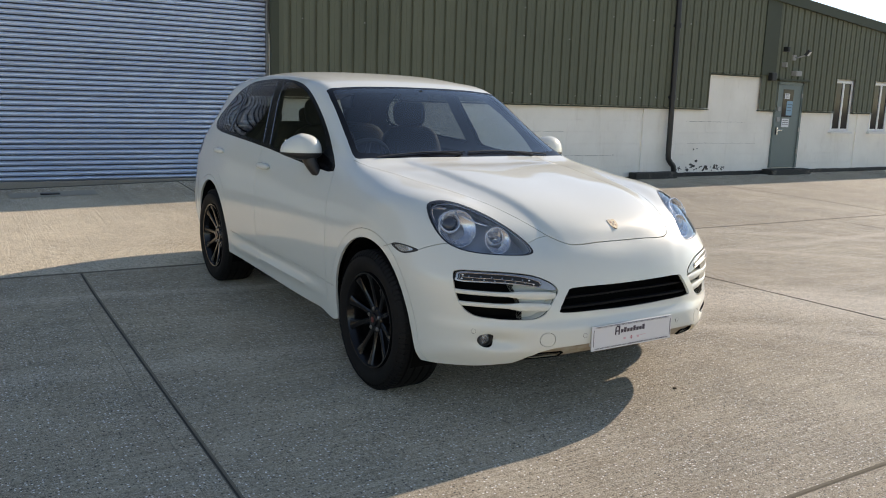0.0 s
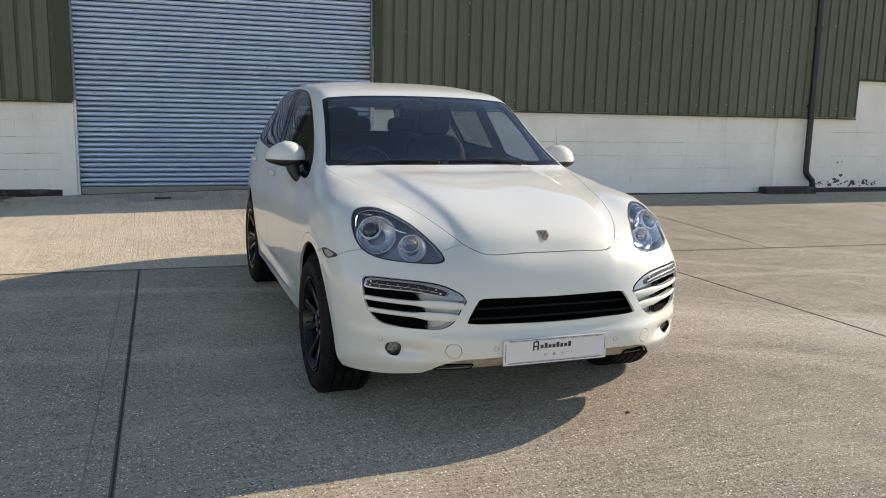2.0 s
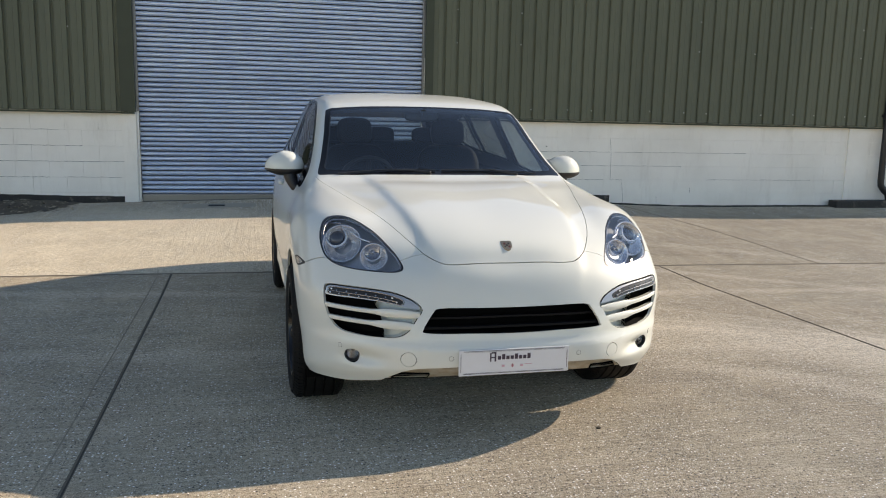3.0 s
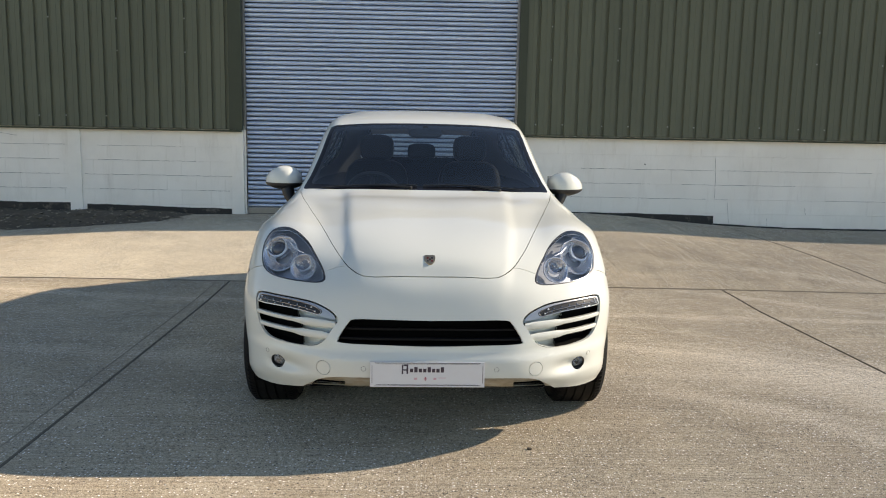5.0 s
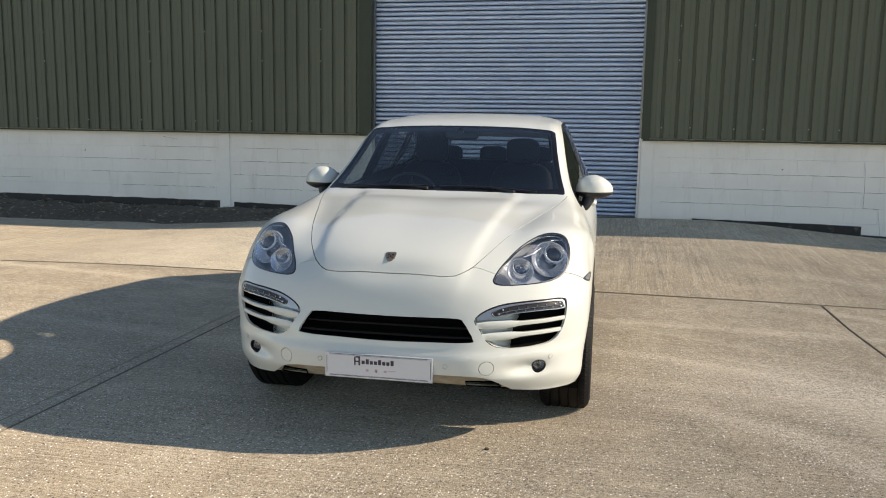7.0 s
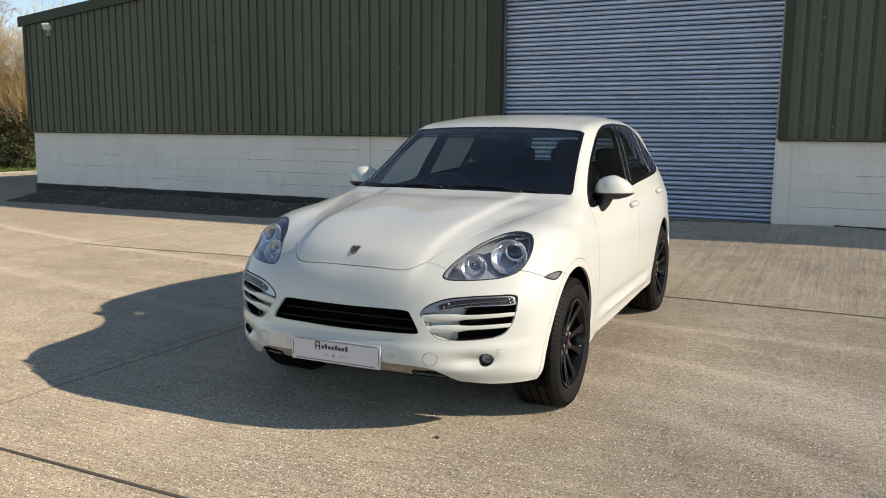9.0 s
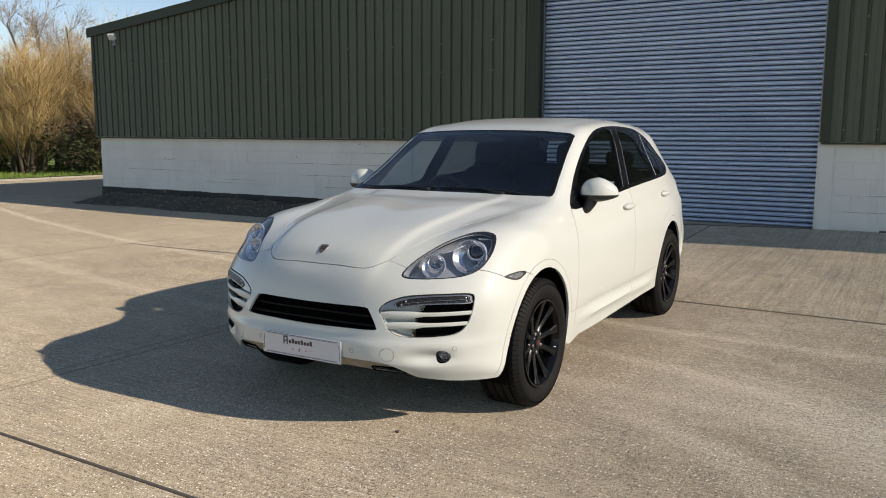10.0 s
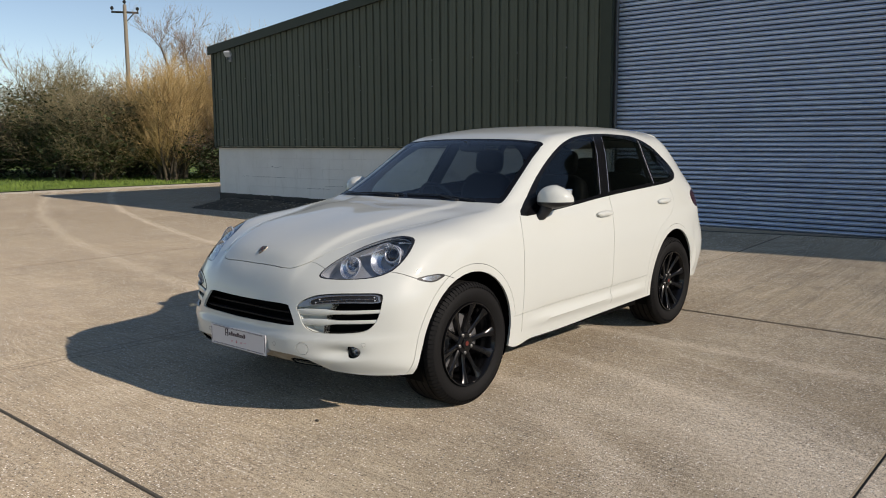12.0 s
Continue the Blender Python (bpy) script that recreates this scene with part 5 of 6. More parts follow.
    d = (n * .35 + Vector((0, -1, 0)) * .65).normalized()
    m = facing(p - n * .006, d) @ Matrix.Scale(.8, 4)
    fog = part("fog_lamp", add_lathe(bmesh.new(), [(-.06, .046), (.004, .046), (.010, .043), (.008, .039), (-.012, .037), (-.06, .037)], 32, m=m, closed=True), M_BLACK, CAR, "round black fog lamp", smooth=40)
    part("fog_reflector", add_lathe(bmesh.new(), [(-.045, .012), (-.04, .022), (-.02, .034), (-.014, .037), (-.018, .038), (-.05, .025)], 28, m=m, closed=True), M_FOGR, fog, smooth=50)
    part("fog_back", add_lathe(bmesh.new(), [(-.05, .04), (-.046, .02), (-.04, .008), (-.032, .0001)], 20, m=m), M_FOGR, fog, smooth=50)
    part("fog_lens", add_lathe(bmesh.new(), [(-.012, .037), (-.004, .03), (0.0, .015), (.001, .0001)], 28, m=m), M_LENS, fog, smooth=60)
    for x, z in ((.311, .448), (.792, .470)):
        p, n = skin_front(s * x, z)
        ring = part("parking_sensor", add_lathe(bmesh.new(), [(-.003, .0116), (.0006, .0116), (.0009, .0110), (.0004, .0104), (-.003, .0104)], 20, m=facing(p, n), closed=True), M_SEAL, CAR, "parking sensor in a thin dark ring", smooth=40)
        part("sensor_face", add_lathe(bmesh.new(), [(-.003, .0103), (.0004, .0102), (.0008, .0001)], 18, m=facing(p, n)), M_PAINT, ring, smooth=40)

# crest on the bonnet: a plain shield
p, n = skin_front(-.006, .936)
m = facing(p, n)
def shield(k, x0, x1):
    bm = bmesh.new()
    pts = [(-.024, .030), (-.026, .012), (-.023, -.010), (-.012, -.026), (0, -.034), (.012, -.026), (.023, -.010), (.026, .012), (.024, .030), (.012, .033), (0, .031), (-.012, .033)]
    lo = [bm.verts.new(m @ Vector((x0, a * k * 1.1, b * k))) for a, b in pts]
    hi = [bm.verts.new(m @ Vector((x1, a * k * 1.02, b * k * .93))) for a, b in pts]
    for i in range(len(pts)):
        j = (i + 1) % len(pts)
        bm.faces.new((lo[i], lo[j], hi[j], hi[i]))
    bm.faces.new(hi)
    return fix_normals(bm)
badge = part("bonnet_badge", shield(1.0, -.003, .0022), M_BADGE, CAR, "small dull metal shield badge")
for a0, a1, b0, b1, mt in ((-.015, -.006, .005, .017, M_BADGE_RED), (.006, .015, -.014, -.003, M_BADGE_RED), (-.013, -.006, -.014, -.004, M_BLACK), (.006, .015, .006, .017, M_BLACK), (-.004, .004, -.006, .006, M_BLACK)):
    part("badge_field", box((.0018, a0, b0), (.0028, a1, b1), 0.0, m), mt, badge)

# number plate with a dealer's panel: bars stand for its print
plate = part("number_plate", box((-.280, -.956, .366), (.254, -.949, .488), 0.003), M_PLATE, CAR, "white front number plate with thin printed border")
part("plate_base", box((-.262, -.950, .380), (.236, -.915, .475), 0.004), M_PLATE_EDGE, plate)
def plate_bar(x0, x1, z0, z1, mt):
    part("print_bar", box((x0 - .013, -.9575, z0), (x1 - .013, -.9558, z1)), mt, plate)
for z in (.374, .481):
    plate_bar(-.246, .246, z, z + .0018, M_PRINT)
    plate_bar(-.240, .240, z + (.004 if z < .42 else -.004), z + (.0048 if z < .42 else -.0032), M_PRINT)
for x in (-.2585, .2567):
    plate_bar(x, x + .0018, .386, .470, M_PRINT)
# a taller first sign and a lower bar after it
for x0, x1, z0, z1 in ((-.120, -.113, .430, .472), (-.112, -.090, .468, .475), (-.098, -.090, .430, .470), (-.113, -.098, .446, .452)):
    plate_bar(x0, x1, z0, z1, M_PRINT)
for k in range(8):
    plate_bar(-.082 + .0205 * k, -.067 + .0205 * k, .438, .455 + (.008 if k % 3 == 1 else 0), M_PRINT)
plate_bar(-.012, -.008, .399, .416, M_PRINT_RED)
for k in range(3):
    plate_bar(-.062 + .045 * k, -.048 + .045 * k, .402, .412, M_PRINT_PINK)
plate_bar(.05, .085, .410, .4125, M_PRINT_PINK)

# mirrors
def mirror_form(s, abc, z0, z1, c, drop):
    """A lump whose crown falls towards the outer tip, swept back."""
    bm = super_shell((0, 0, 0), abc, .80, .80, z0, z1, 32, 12)
    for v in bm.verts:
        t = v.co.x / abc[0]
        v.co.z *= 1.0 - drop * max(0.0, t) - .05 * max(0.0, -t)
        v.co.y *= 1.0 - .25 * max(0.0, t)
    bmesh.ops.transform(bm, matrix=pose(*c, 0, 0, 27), verts=bm.verts)
    if s < 0:
        for v in bm.verts:
            v.co.x = -v.co.x
        bmesh.ops.reverse_faces(bm, faces=bm.faces)
    return bm


for s in (1, -1):
    mir = part("door_mirror", mirror_form(s, (.124, .104, .110), -.02, 1.0, (.958, .940, 1.168 - .007 * s), .34), M_PAINT, CAR, "white-capped door mirror with black foot", smooth=45)
    part("mirror_base", mirror_form(s, (.125, .105, .046), -1.0, .02, (.959, .940, 1.165 - .007 * s), .45), M_BLACK, mir, "black lower mirror housing", smooth=45)
    bm = bmesh.new()
    prev = None
    for k in range(9):
        t = k / 8
        c = Vector((s * (.925 - .045 * t * t), .905 - .045 * t, 1.155 - .115 * t))
        hw, hd = .044 - .008 * t, .064 - .016 * t
        row = [bm.verts.new(c + Vector((hw * math.cos(a), hd * math.sin(a), 0))) for a in (2 * math.pi * j / 16 for j in range(16))]
        if prev:
            for i in range(16):
                bm.faces.new((prev[i], prev[(i + 1) % 16], row[(i + 1) % 16], row[i]))
        else:
            bm.faces.new(row)
        prev = row
    bm.faces.new(prev[::-1])
    part("mirror_foot", fix_normals(bm), M_BLACK, mir, smooth=45)
    glass = box((-.10, .072, -.02), (.095, .082, .075), 0.006, pose(.966, .945, 1.165, 0, 0, 27))
    if s < 0:
        for v in glass.verts:
            v.co.x = -v.co.x
        bmesh.ops.reverse_faces(glass, faces=glass.faces)
    part("mirror_glass", glass, M_MIRROR, mir, "mirror glass")
    # handles
    for y, z in ((1.635, 1.026), (2.63, 1.058)):
        p, n = skin_side(y, z, s)
        h = part("door_handle", super_shell((p.x + s * .012, y, z), (.024, .112, .021), .8, .8), M_PAINT, CAR, "white pull handle", smooth=45)
        part("handle_recess", super_shell((p.x + s * .001, y + .02, z - .006), (.006, .062, .034), .9, .9), M_PAINT, h, smooth=45)
    # bright edge on the quarter light and the centre pillar
    for line in ([(1.674, 1.166), (1.730, 1.29), (1.808, 1.46), (1.852, 1.585)], [(1.800, 1.176), (1.856, 1.295), (1.930, 1.46), (1.972, 1.587)], [(2.555, 1.210), (2.582, 1.37), (2.603, 1.560)]):
        pts = []
        for y, z in line:
            p, n = skin_side(y, z, s)
            pts.append(p + n * .002)
        part("window_bead", add_tube(bmesh.new(), pts, .0030, 8), M_SATIN, CAR, "thin bright window bead", smooth=40)

# wipers
def on_glass(x, y, lift):
    p, n = skin_top(x, y)
    return p + n * lift
for x0, x1, xp in ((-.66, -.06, -.10), (-.02, .60, .46)):
    w = part("wiper", add_tube(bmesh.new(), [on_glass(x0 + (x1 - x0) * k / 10, .528 + .012 * math.sin(math.pi * k / 10), .008) for k in range(11)], .0045, 8), M_BLACK, CAR, "black windscreen wiper", smooth=40)
    part("wiper_arm", add_tube(bmesh.new(), [on_glass(xp, .495, .010), on_glass(xp - .1, .508, .016), on_glass((x0 + x1) / 2, .533, .013)], [.008, .006, .004], 8), M_BLACK, w, smooth=40)
    part("wiper_pivot", add_lathe(bmesh.new(), [(-.01, .011), (.010, .010), (.013, .007), (.013, .0001)], 14, "z", m=Matrix.Translation(on_glass(xp, .505, 0))), M_BLACK, w, smooth=40)

# cabin
def soft_box(name, c, half, m, e=.45, parent=CAR, label="", material=None):
    bm = super_shell((0, 0, 0), half, e, e, nu=24, nv=10)
    bmesh.ops.transform(bm, matrix=pose(*c) @ m if m else pose(*c), verts=bm.verts)
    return part(name, bm, material or M_LEATHER, parent, label, smooth=60)
soft_box("dashboard", (0, .88, .99), (.74, .28, .105), pose(0, 0, 0, 8), .35, label="black dashboard")
soft_box("instrument_hood", (-.37, 1.04, 1.075), (.19, .12, .05), None, .6)
soft_box("centre_console", (0, 1.45, .78), (.13, .5, .14), pose(0, 0, 0, -8), .4)
part("cabin_floor", box((-.80, .80, .40), (.80, 3.40, .46)), M_LINER, CAR)
part("firewall", box((-.78, .56, .42), (.78, .60, 1.0)), M_LINER, CAR)
for x in (-.37, .37):
    seat = soft_box("front_seat", (x, 1.56, .66), (.27, .27, .11), pose(0, 0, 0, 6), .5, label="black leather front seat")
    soft_box("seat_back", (x, 1.86, .97), (.255, .085, .33), pose(0, 0, 0, -16), .5, seat)
    soft_box("head_restraint", (x, 1.95, 1.385), (.135, .055, .105), pose(0, 0, 0, -8), .6, seat)
    for q in (-.05, .05):
        part("restraint_post", add_tube(bmesh.new(), [(x + q, 1.945, 1.24), (x + q, 1.955, 1.33)], .007, 8), M_CHROME, seat)
bench = soft_box("rear_bench", (0, 2.62, .70), (.68, .26, .11), None, .4, label="black leather rear bench")
soft_box("bench_back", (0, 2.90, .98), (.67, .08, .30), pose(0, 0, 0, -14), .35, bench)
for x in (-.42, 0, .42):
    soft_box("head_restraint", (x, 2.97, 1.325), (.13, .05, .075), pose(0, 0, 0, -8), .6, bench)
m = pose(-.37, 1.27, 1.065, -62, 0, 0)
ring = []
for k in range(33):
    a = 2 * math.pi * k / 32
    ring.append(m @ Vector((.185 * math.cos(a), .185 * math.sin(a), 0)))
sw = part("steering_wheel", add_tube(bmesh.new(), ring, .0155, 10, False), M_BLACK, CAR, "black leather steering wheel", smooth=60)
bm = super_shell((0, 0, -.01), (.075, .065, .03), .6, .7)
bmesh.ops.transform(bm, matrix=m, verts=bm.verts)
part("wheel_boss", bm, M_BLACK, sw, smooth=60)
for a in (0, 180, 270):
    d = Vector((math.cos(radians(a)), math.sin(radians(a)), 0))
    part("wheel_spoke", add_tube(bmesh.new(), [m @ (d * .06 + Vector((0, 0, -.01))), m @ (d * .18)], [.02, .013], 8), M_SATIN if a != 270 else M_BLACK, sw, smooth=60)
part("steering_column", add_tube(bmesh.new(), [m @ Vector((0, 0, -.02)), m @ Vector((0, 0, -.25))], .04, 12), M_BLACK, sw, smooth=60)
rv = soft_box("rear_view_mirror", (0, 1.24, 1.515), (.12, .022, .036), pose(0, 0, 0, -14), .6, label="black interior mirror", material=M_BLACK)
part("mirror_stem", add_tube(bmesh.new(), [(0, 1.21, 1.54), (0, 1.16, 1.545)], [.014, .02], 10), M_BLACK, rv, smooth=50)
part("head_lining", grid_mesh(-.5, .5, 1.36, 3.1, 8, 10, lambda x, y: 1.60 - .03 * (x / .5) ** 2 - .05 * max(0, y - 2.4)), M_LINING, CAR, "dark head lining")


# roof spoiler: a blade that runs out past the rear window, black beneath
def blade(lift, thick, back, grow):
    bm = bmesh.new()
    grid = []
    for j in range(7):
        v = j / 6
        row = []
        for i in range(19):
            u = -1 + 2 * i / 18
            x = (.50 - .02 * v + grow) * u
            y0 = 3.20 - .03 * u * u
            y1 = 3.505 - .050 * u * u + back
            y = y0 + (y1 - y0) * v
            zs = skin_top(x, y0)[0].z
            z = zs + (1.540 - .012 * u * u - zs) * v ** 1.3 + lift * math.sin(math.pi * min(v, .5))
            row.append((x, y, z))
        grid.append(row)
    top = [[bm.verts.new(p) for p in r] for r in grid]
    low = [[bm.verts.new((p[0], p[1] - .004, p[2] - thick * (1.6 - k / 6))) for p in r] for k, r in enumerate(grid)]
    for a, sgn in ((top, 1), (low, -1)):
        for r0, r1 in zip(a, a[1:]):
            for i in range(18):
                f = (r0[i], r0[i + 1], r1[i + 1], r1[i])
                bm.faces.new(f if sgn > 0 else f[::-1])
    for line0, line1 in ((top[-1], low[-1]), ([r[0] for r in top], [r[0] for r in low]), ([r[-1] for r in top], [r[-1] for r in low]), (top[0], low[0])):
        for i in range(len(line0) - 1):
            bm.faces.new((line0[i], line0[i + 1], line1[i + 1], line1[i]))
    return fix_normals(bm)


spoiler = part("roof_spoiler", blade(.014, .046, 0.0, 0.0), M_PAINT, CAR, "white roof spoiler", smooth=40)
under = blade(.0, .04, -.03, -.004)
bmesh.ops.translate(under, vec=(0, 0, -.034), verts=under.verts)
for s in (1, -1):
    bm = bmesh.new()
    side = [(3.20, 1.535), (3.475, 1.520), (3.46, 1.44), (3.41, 1.32), (3.28, 1.37)]
    inner = [bm.verts.new((s * (.478 + .10 * (1.535 - z)), y, z)) for y, z in side]
    outer = [bm.verts.new((s * (.502 + .12 * (1.535 - z)), y - .004, z)) for y, z in side]
    bm.faces.new(inner)
    bm.faces.new(outer[::-1])
    for i in range(5):
        bm.faces.new((inner[i], outer[i], outer[(i + 1) % 5], inner[(i + 1) % 5]))
    part("spoiler_fin", fix_normals(bm), M_TRIM, spoiler, "black side fin")
part("spoiler_underside", under, M_BLACK, spoiler, "black underside", smooth=40)


# ---- wall fittings ----
M_PEEL = plain("bare_block_grey", (0.10, 0.095, 0.085), 0.9, grain=0.3, scale=30, bump=0.4)
M_SOIL = plain("dark_soil", (0.115, 0.095, 0.070), 0.95, grain=0.6, scale=9, bump=0.8)
M_PIPE = plain("black_downpipe", (0.016, 0.016, 0.017), 0.45, grain=0.2)
M_DOOR = plain("grey_green_door_paint", (0.13, 0.17, 0.165), 0.45, grain=0.08, scale=8)
M_UPVC = plain("white_window_frame", (0.72, 0.72, 0.71), 0.35, grain=0.03)
M_PAPER = plain("paper_notice", (0.70, 0.72, 0.74), 0.8, grain=0.05)
M_BLUEPAPER = plain("blue_notice", (0.22, 0.38, 0.50), 0.7, grain=0.05)
M_DARKGLASS = plain("dark_window_glass", (0.02, 0.02, 0.026), 0.08, 0.0, grain=0.1, Specular_IOR_Level=0.2)
M_GREYBOX = plain("grey_plastic_box", (0.30, 0.30, 0.29), 0.5)
M_SCREW = plain("pale_screw_cap", (0.45, 0.46, 0.44), 0.4, 0.3)
GROUND_WALL = lambda x: ground_z(x, WALL_Y - 0.02)

for name, x0, x1, d in (("pilaster", 18.62, 18.86, .03), ("pilaster", -2.94, -2.75, .03), ("pilaster", 11.58, 11.98, .03), ("pier", DOOR_L - .19, DOOR_L - .004, .018), ("pier", DOOR_R + .004, DOOR_R + .19, .018)):
    part(name, box((x0, WALL_Y - d, -.2), (x1, WALL_Y + .028, CLAD_Z - .04), .008), M_WALL, plinth, "white painted pier")
for x0, x1 in ((DOOR_L - .004, DOOR_L + .03), (DOOR_R - .03, DOOR_R + .004)):
    part("jamb", box((x0, WALL_Y + .03, .1), (x1, WALL_Y + .2, CLAD_Z)), M_WALL, plinth)


def ragged_band(name, x0, x1, top, low, y, amp, seed, step=0.06):
    """A thin band with an uneven upper edge."""
    rnd = random.Random(seed)
    bm = bmesh.new()
    prev = None
    n = max(2, int((x1 - x0) / step))
    for k in range(n + 1):
        x = x0 + (x1 - x0) * k / n
        t = top(x) + amp * (noise.noise(Vector((x * 2.1, seed, 0))) + .5 * noise.noise(Vector((x * 9, seed, 3)))) + rnd.uniform(-.2, .2) * amp
        row = [bm.verts.new(p) for p in ((x, y, low(x)), (x, y, t), (x, WALL_Y + .02, t + .004))]
        if prev:
            for i in range(2):
                bm.faces.new((prev[i], row[i], row[i + 1], prev[i + 1]))
        prev = row
    return part(name, fix_normals(bm), M_BITUMEN, plinth, "ragged black bitumen band")


ragged_band("bitumen_band", LEFT_X - .01, -2.94, lambda x: .300, lambda x: -.1, WALL_Y - .010, .014, 1)
ragged_band("bitumen_band", -2.69, DOOR_L - .2, lambda x: .285 - .02 * (x + 2.7), lambda x: -.1, WALL_Y - .010, .012, 2)
ragged_band("bitumen_band", DOOR_R + .8, 7.13, lambda x: .285 - .012 * (x - 5), lambda x: -.1, WALL_Y - .012, .010, 3)
ragged_band("bitumen_band", 7.14, 11.5, lambda x: GROUND_WALL(x) + .018, lambda x: -.2, WALL_Y - .010, .008, 4)
ragged_band("bitumen_band", 12.3, RIGHT_X, lambda x: GROUND_WALL(x) + .075, lambda x: -.2, WALL_Y - .035, .010, 5)
part("bitumen_kerb", box((11.28, WALL_Y - .26, 0), (12.42, WALL_Y - .04, GROUND_WALL(11.8) + .12), .025), M_BITUMEN, plinth, "black bitumen-coated kerb block")


def blot(cx, cz, r, seed):
    rnd = random.Random(seed)
    bm = bmesh.new()
    vs = []
    for k in range(14):
        a = 2 * math.pi * k / 14
        q = r * rnd.uniform(.55, 1.15)
        vs.append(bm.verts.new((cx + 1.5 * q * math.cos(a), WALL_Y - .003, cz + q * math.sin(a))))
    f = bm.faces.new(vs)
    r2 = bmesh.ops.extrude_face_region(bm, geom=[f])
    bmesh.ops.translate(bm, vec=(0, .004, 0), verts=[v for v in r2["geom"] if isinstance(v, bmesh.types.BMVert)])
    part("peeled_patch", fix_normals(bm), M_PEEL, plinth, "bare patch where paint has peeled")


rp = random.Random(31)
scabs = []
for x, z, r in ((12.72, .22, .05), (13.10, .27, .10), (13.45, .23, .06), (13.72, .22, .08), (14.02, .21, .05)):
    scabs += [(x + rp.gauss(0, r * 1.3), max(.16, z + rp.gauss(0, r * .5)), r * rp.uniform(.12, .42)) for _ in range(11)]
for k, (x, z, r) in enumerate(scabs + [(13.10, .62, .018), (13.2, .63, .012), (-9.35, 1.0, .016), (-5.5, 1.1, .010), (6.0, 1.05, .010)]):
    blot(x, z, r, k)

# hairline cracks along the joints
def crack(pts, seed, r=.0024):
    rnd = random.Random(seed)
    out = []
    for (x0, z0), (x1, z1) in zip(pts, pts[1:]):
        n = max(2, int(math.hypot(x1 - x0, z1 - z0) / .05))
        out += [(x0 + (x1 - x0) * k / n + rnd.uniform(-.004, .004), WALL_Y - .0015, z0 + (z1 - z0) * k / n + rnd.uniform(-.004, .004)) for k in range(n)]
    out.append((pts[-1][0], WALL_Y - .0015, pts[-1][1]))
    part("crack", add_tube(bmesh.new(), out, [r * rnd.uniform(.3, 1.2) for _ in out], 5), M_PEEL, plinth, "thin dark crack in the paint")


for k, pts in enumerate((
        [(7.10, 1.19), (7.13, .87), (7.13, .52)], [(7.13, .52), (7.34, .515)], [(7.34, .47), (7.38, .14)], [(7.98, .24), (8.0, .05)], [(8.58, .41), (8.60, .30)],
        [(-1.26, .522), (-.48, .520)], [(-2.7, .748), (-.41, .745)], [(-2.5, .972), (-1.0, .970)], [(-2.49, .524), (-1.45, .522)], [(-2.5, 1.196), (-1.3, 1.195)],
        [(-3.0, 1.197), (-4.4, 1.195)], [(-3.1, .972), (-6.0, .970)], [(-3.1, .747), (-5.4, .745)], [(-3.0, .523), (-4.8, .520)],
        [(-3.72, 1.32), (-3.98, 1.36)], [(-6.6, .60), (-7.5, .59)], [(-7.3, .53), (-8.1, .52)], [(-9.0, 1.0), (-9.3, .97)],
        [(-8.8, .746), (-10.6, .745)], [(4.6, .746), (6.1, .745)], [(6.6, .747), (8.4, .745)], [(5.0, .972), (7.1, .97)], [(7.2, .97), (9.6, .972)],
        [(4.3, .523), (7.0, .52)], [(8.9, .523), (10.9, .52)], [(12.8, 1.195), (14.6, 1.19)], [(12.9, .746), (15.0, .745)])):
    crack(pts, 70 + k)

# downpipe
pipe = part("downpipe", add_tube(bmesh.new(), [(12.22, WALL_Y - .11, roof_z(12.2) - .1), (12.25, WALL_Y - .11, 2.0), (12.26, WALL_Y - .11, .52), (12.27, WALL_Y - .11, .44), (12.33, WALL_Y - .12, .36), (12.41, WALL_Y - .12, .30), (12.44, WALL_Y - .12, .22), (12.44, WALL_Y - .12, GROUND_WALL(12.4) - .05)], .055, 14), M_PIPE, None, smooth=50)
tagged(pipe, "black plastic rainwater downpipe with a swan neck", "pipe", kind="structure")
for z in (1.62, 3.0):
    part("bracket", add_tube(bmesh.new(), [(12.25, WALL_Y - .11, z), (12.25, WALL_Y - .11, z + .09)], .066, 14), M_PIPE, pipe, smooth=50)
    part("bracket_plate", box((12.17, WALL_Y - .10, z + .02), (12.33, WALL_Y - .05, z + .07), .004), M_PIPE, pipe)

# personnel door
pd = tagged(new("door_1"), "grey-green steel personnel door with a narrow glazed panel", "door", kind="structure")
x0, x1, zt = PDOOR
zb = .20
part("door_leaf", box((x0 + .03, WALL_Y - .03, zb), (x1 - .03, WALL_Y + .015, zt - .03), .004), M_DOOR, pd)
for a, b, z0, z1 in ((x0 - .03, x0 + .03, zb, zt + .03), (x1 - .03, x1 + .03, zb, zt + .03), (x0 - .03, x1 + .03, zt - .028, zt + .035)):
    part("door_frame", box((a, WALL_Y - .05, z0), (b, WALL_Y + .02, z1), .004), M_DOOR, pd)
part("door_glass", box((x0 + .22, WALL_Y - .036, 1.33), (x0 + .57, WALL_Y - .031, 1.93), 0), M_DARKGLASS, pd, "dark glazed panel")
for a, b, z0, z1, mt in ((x0 + .27, x0 + .44, 1.72, 1.84, M_PAPER), (x0 + .36, x0 + .56, 1.36, 1.68, M_BLUEPAPER), (x0 + .24, x0 + .49, 1.10, 1.29, M_PAPER)):
    sheet_ob = part("notice", box((a, WALL_Y - .041, z0), (b, WALL_Y - .0365, z1)), mt, pd, "paper notice taped to the door")
    for k in range(3):
        z = z1 - (z1 - z0) * (.25 + .22 * k)
        part("print_bar", box((a + .03, WALL_Y - .043, z), (b - .03, WALL_Y - .0405, z + .012)), M_PRINT, sheet_ob)
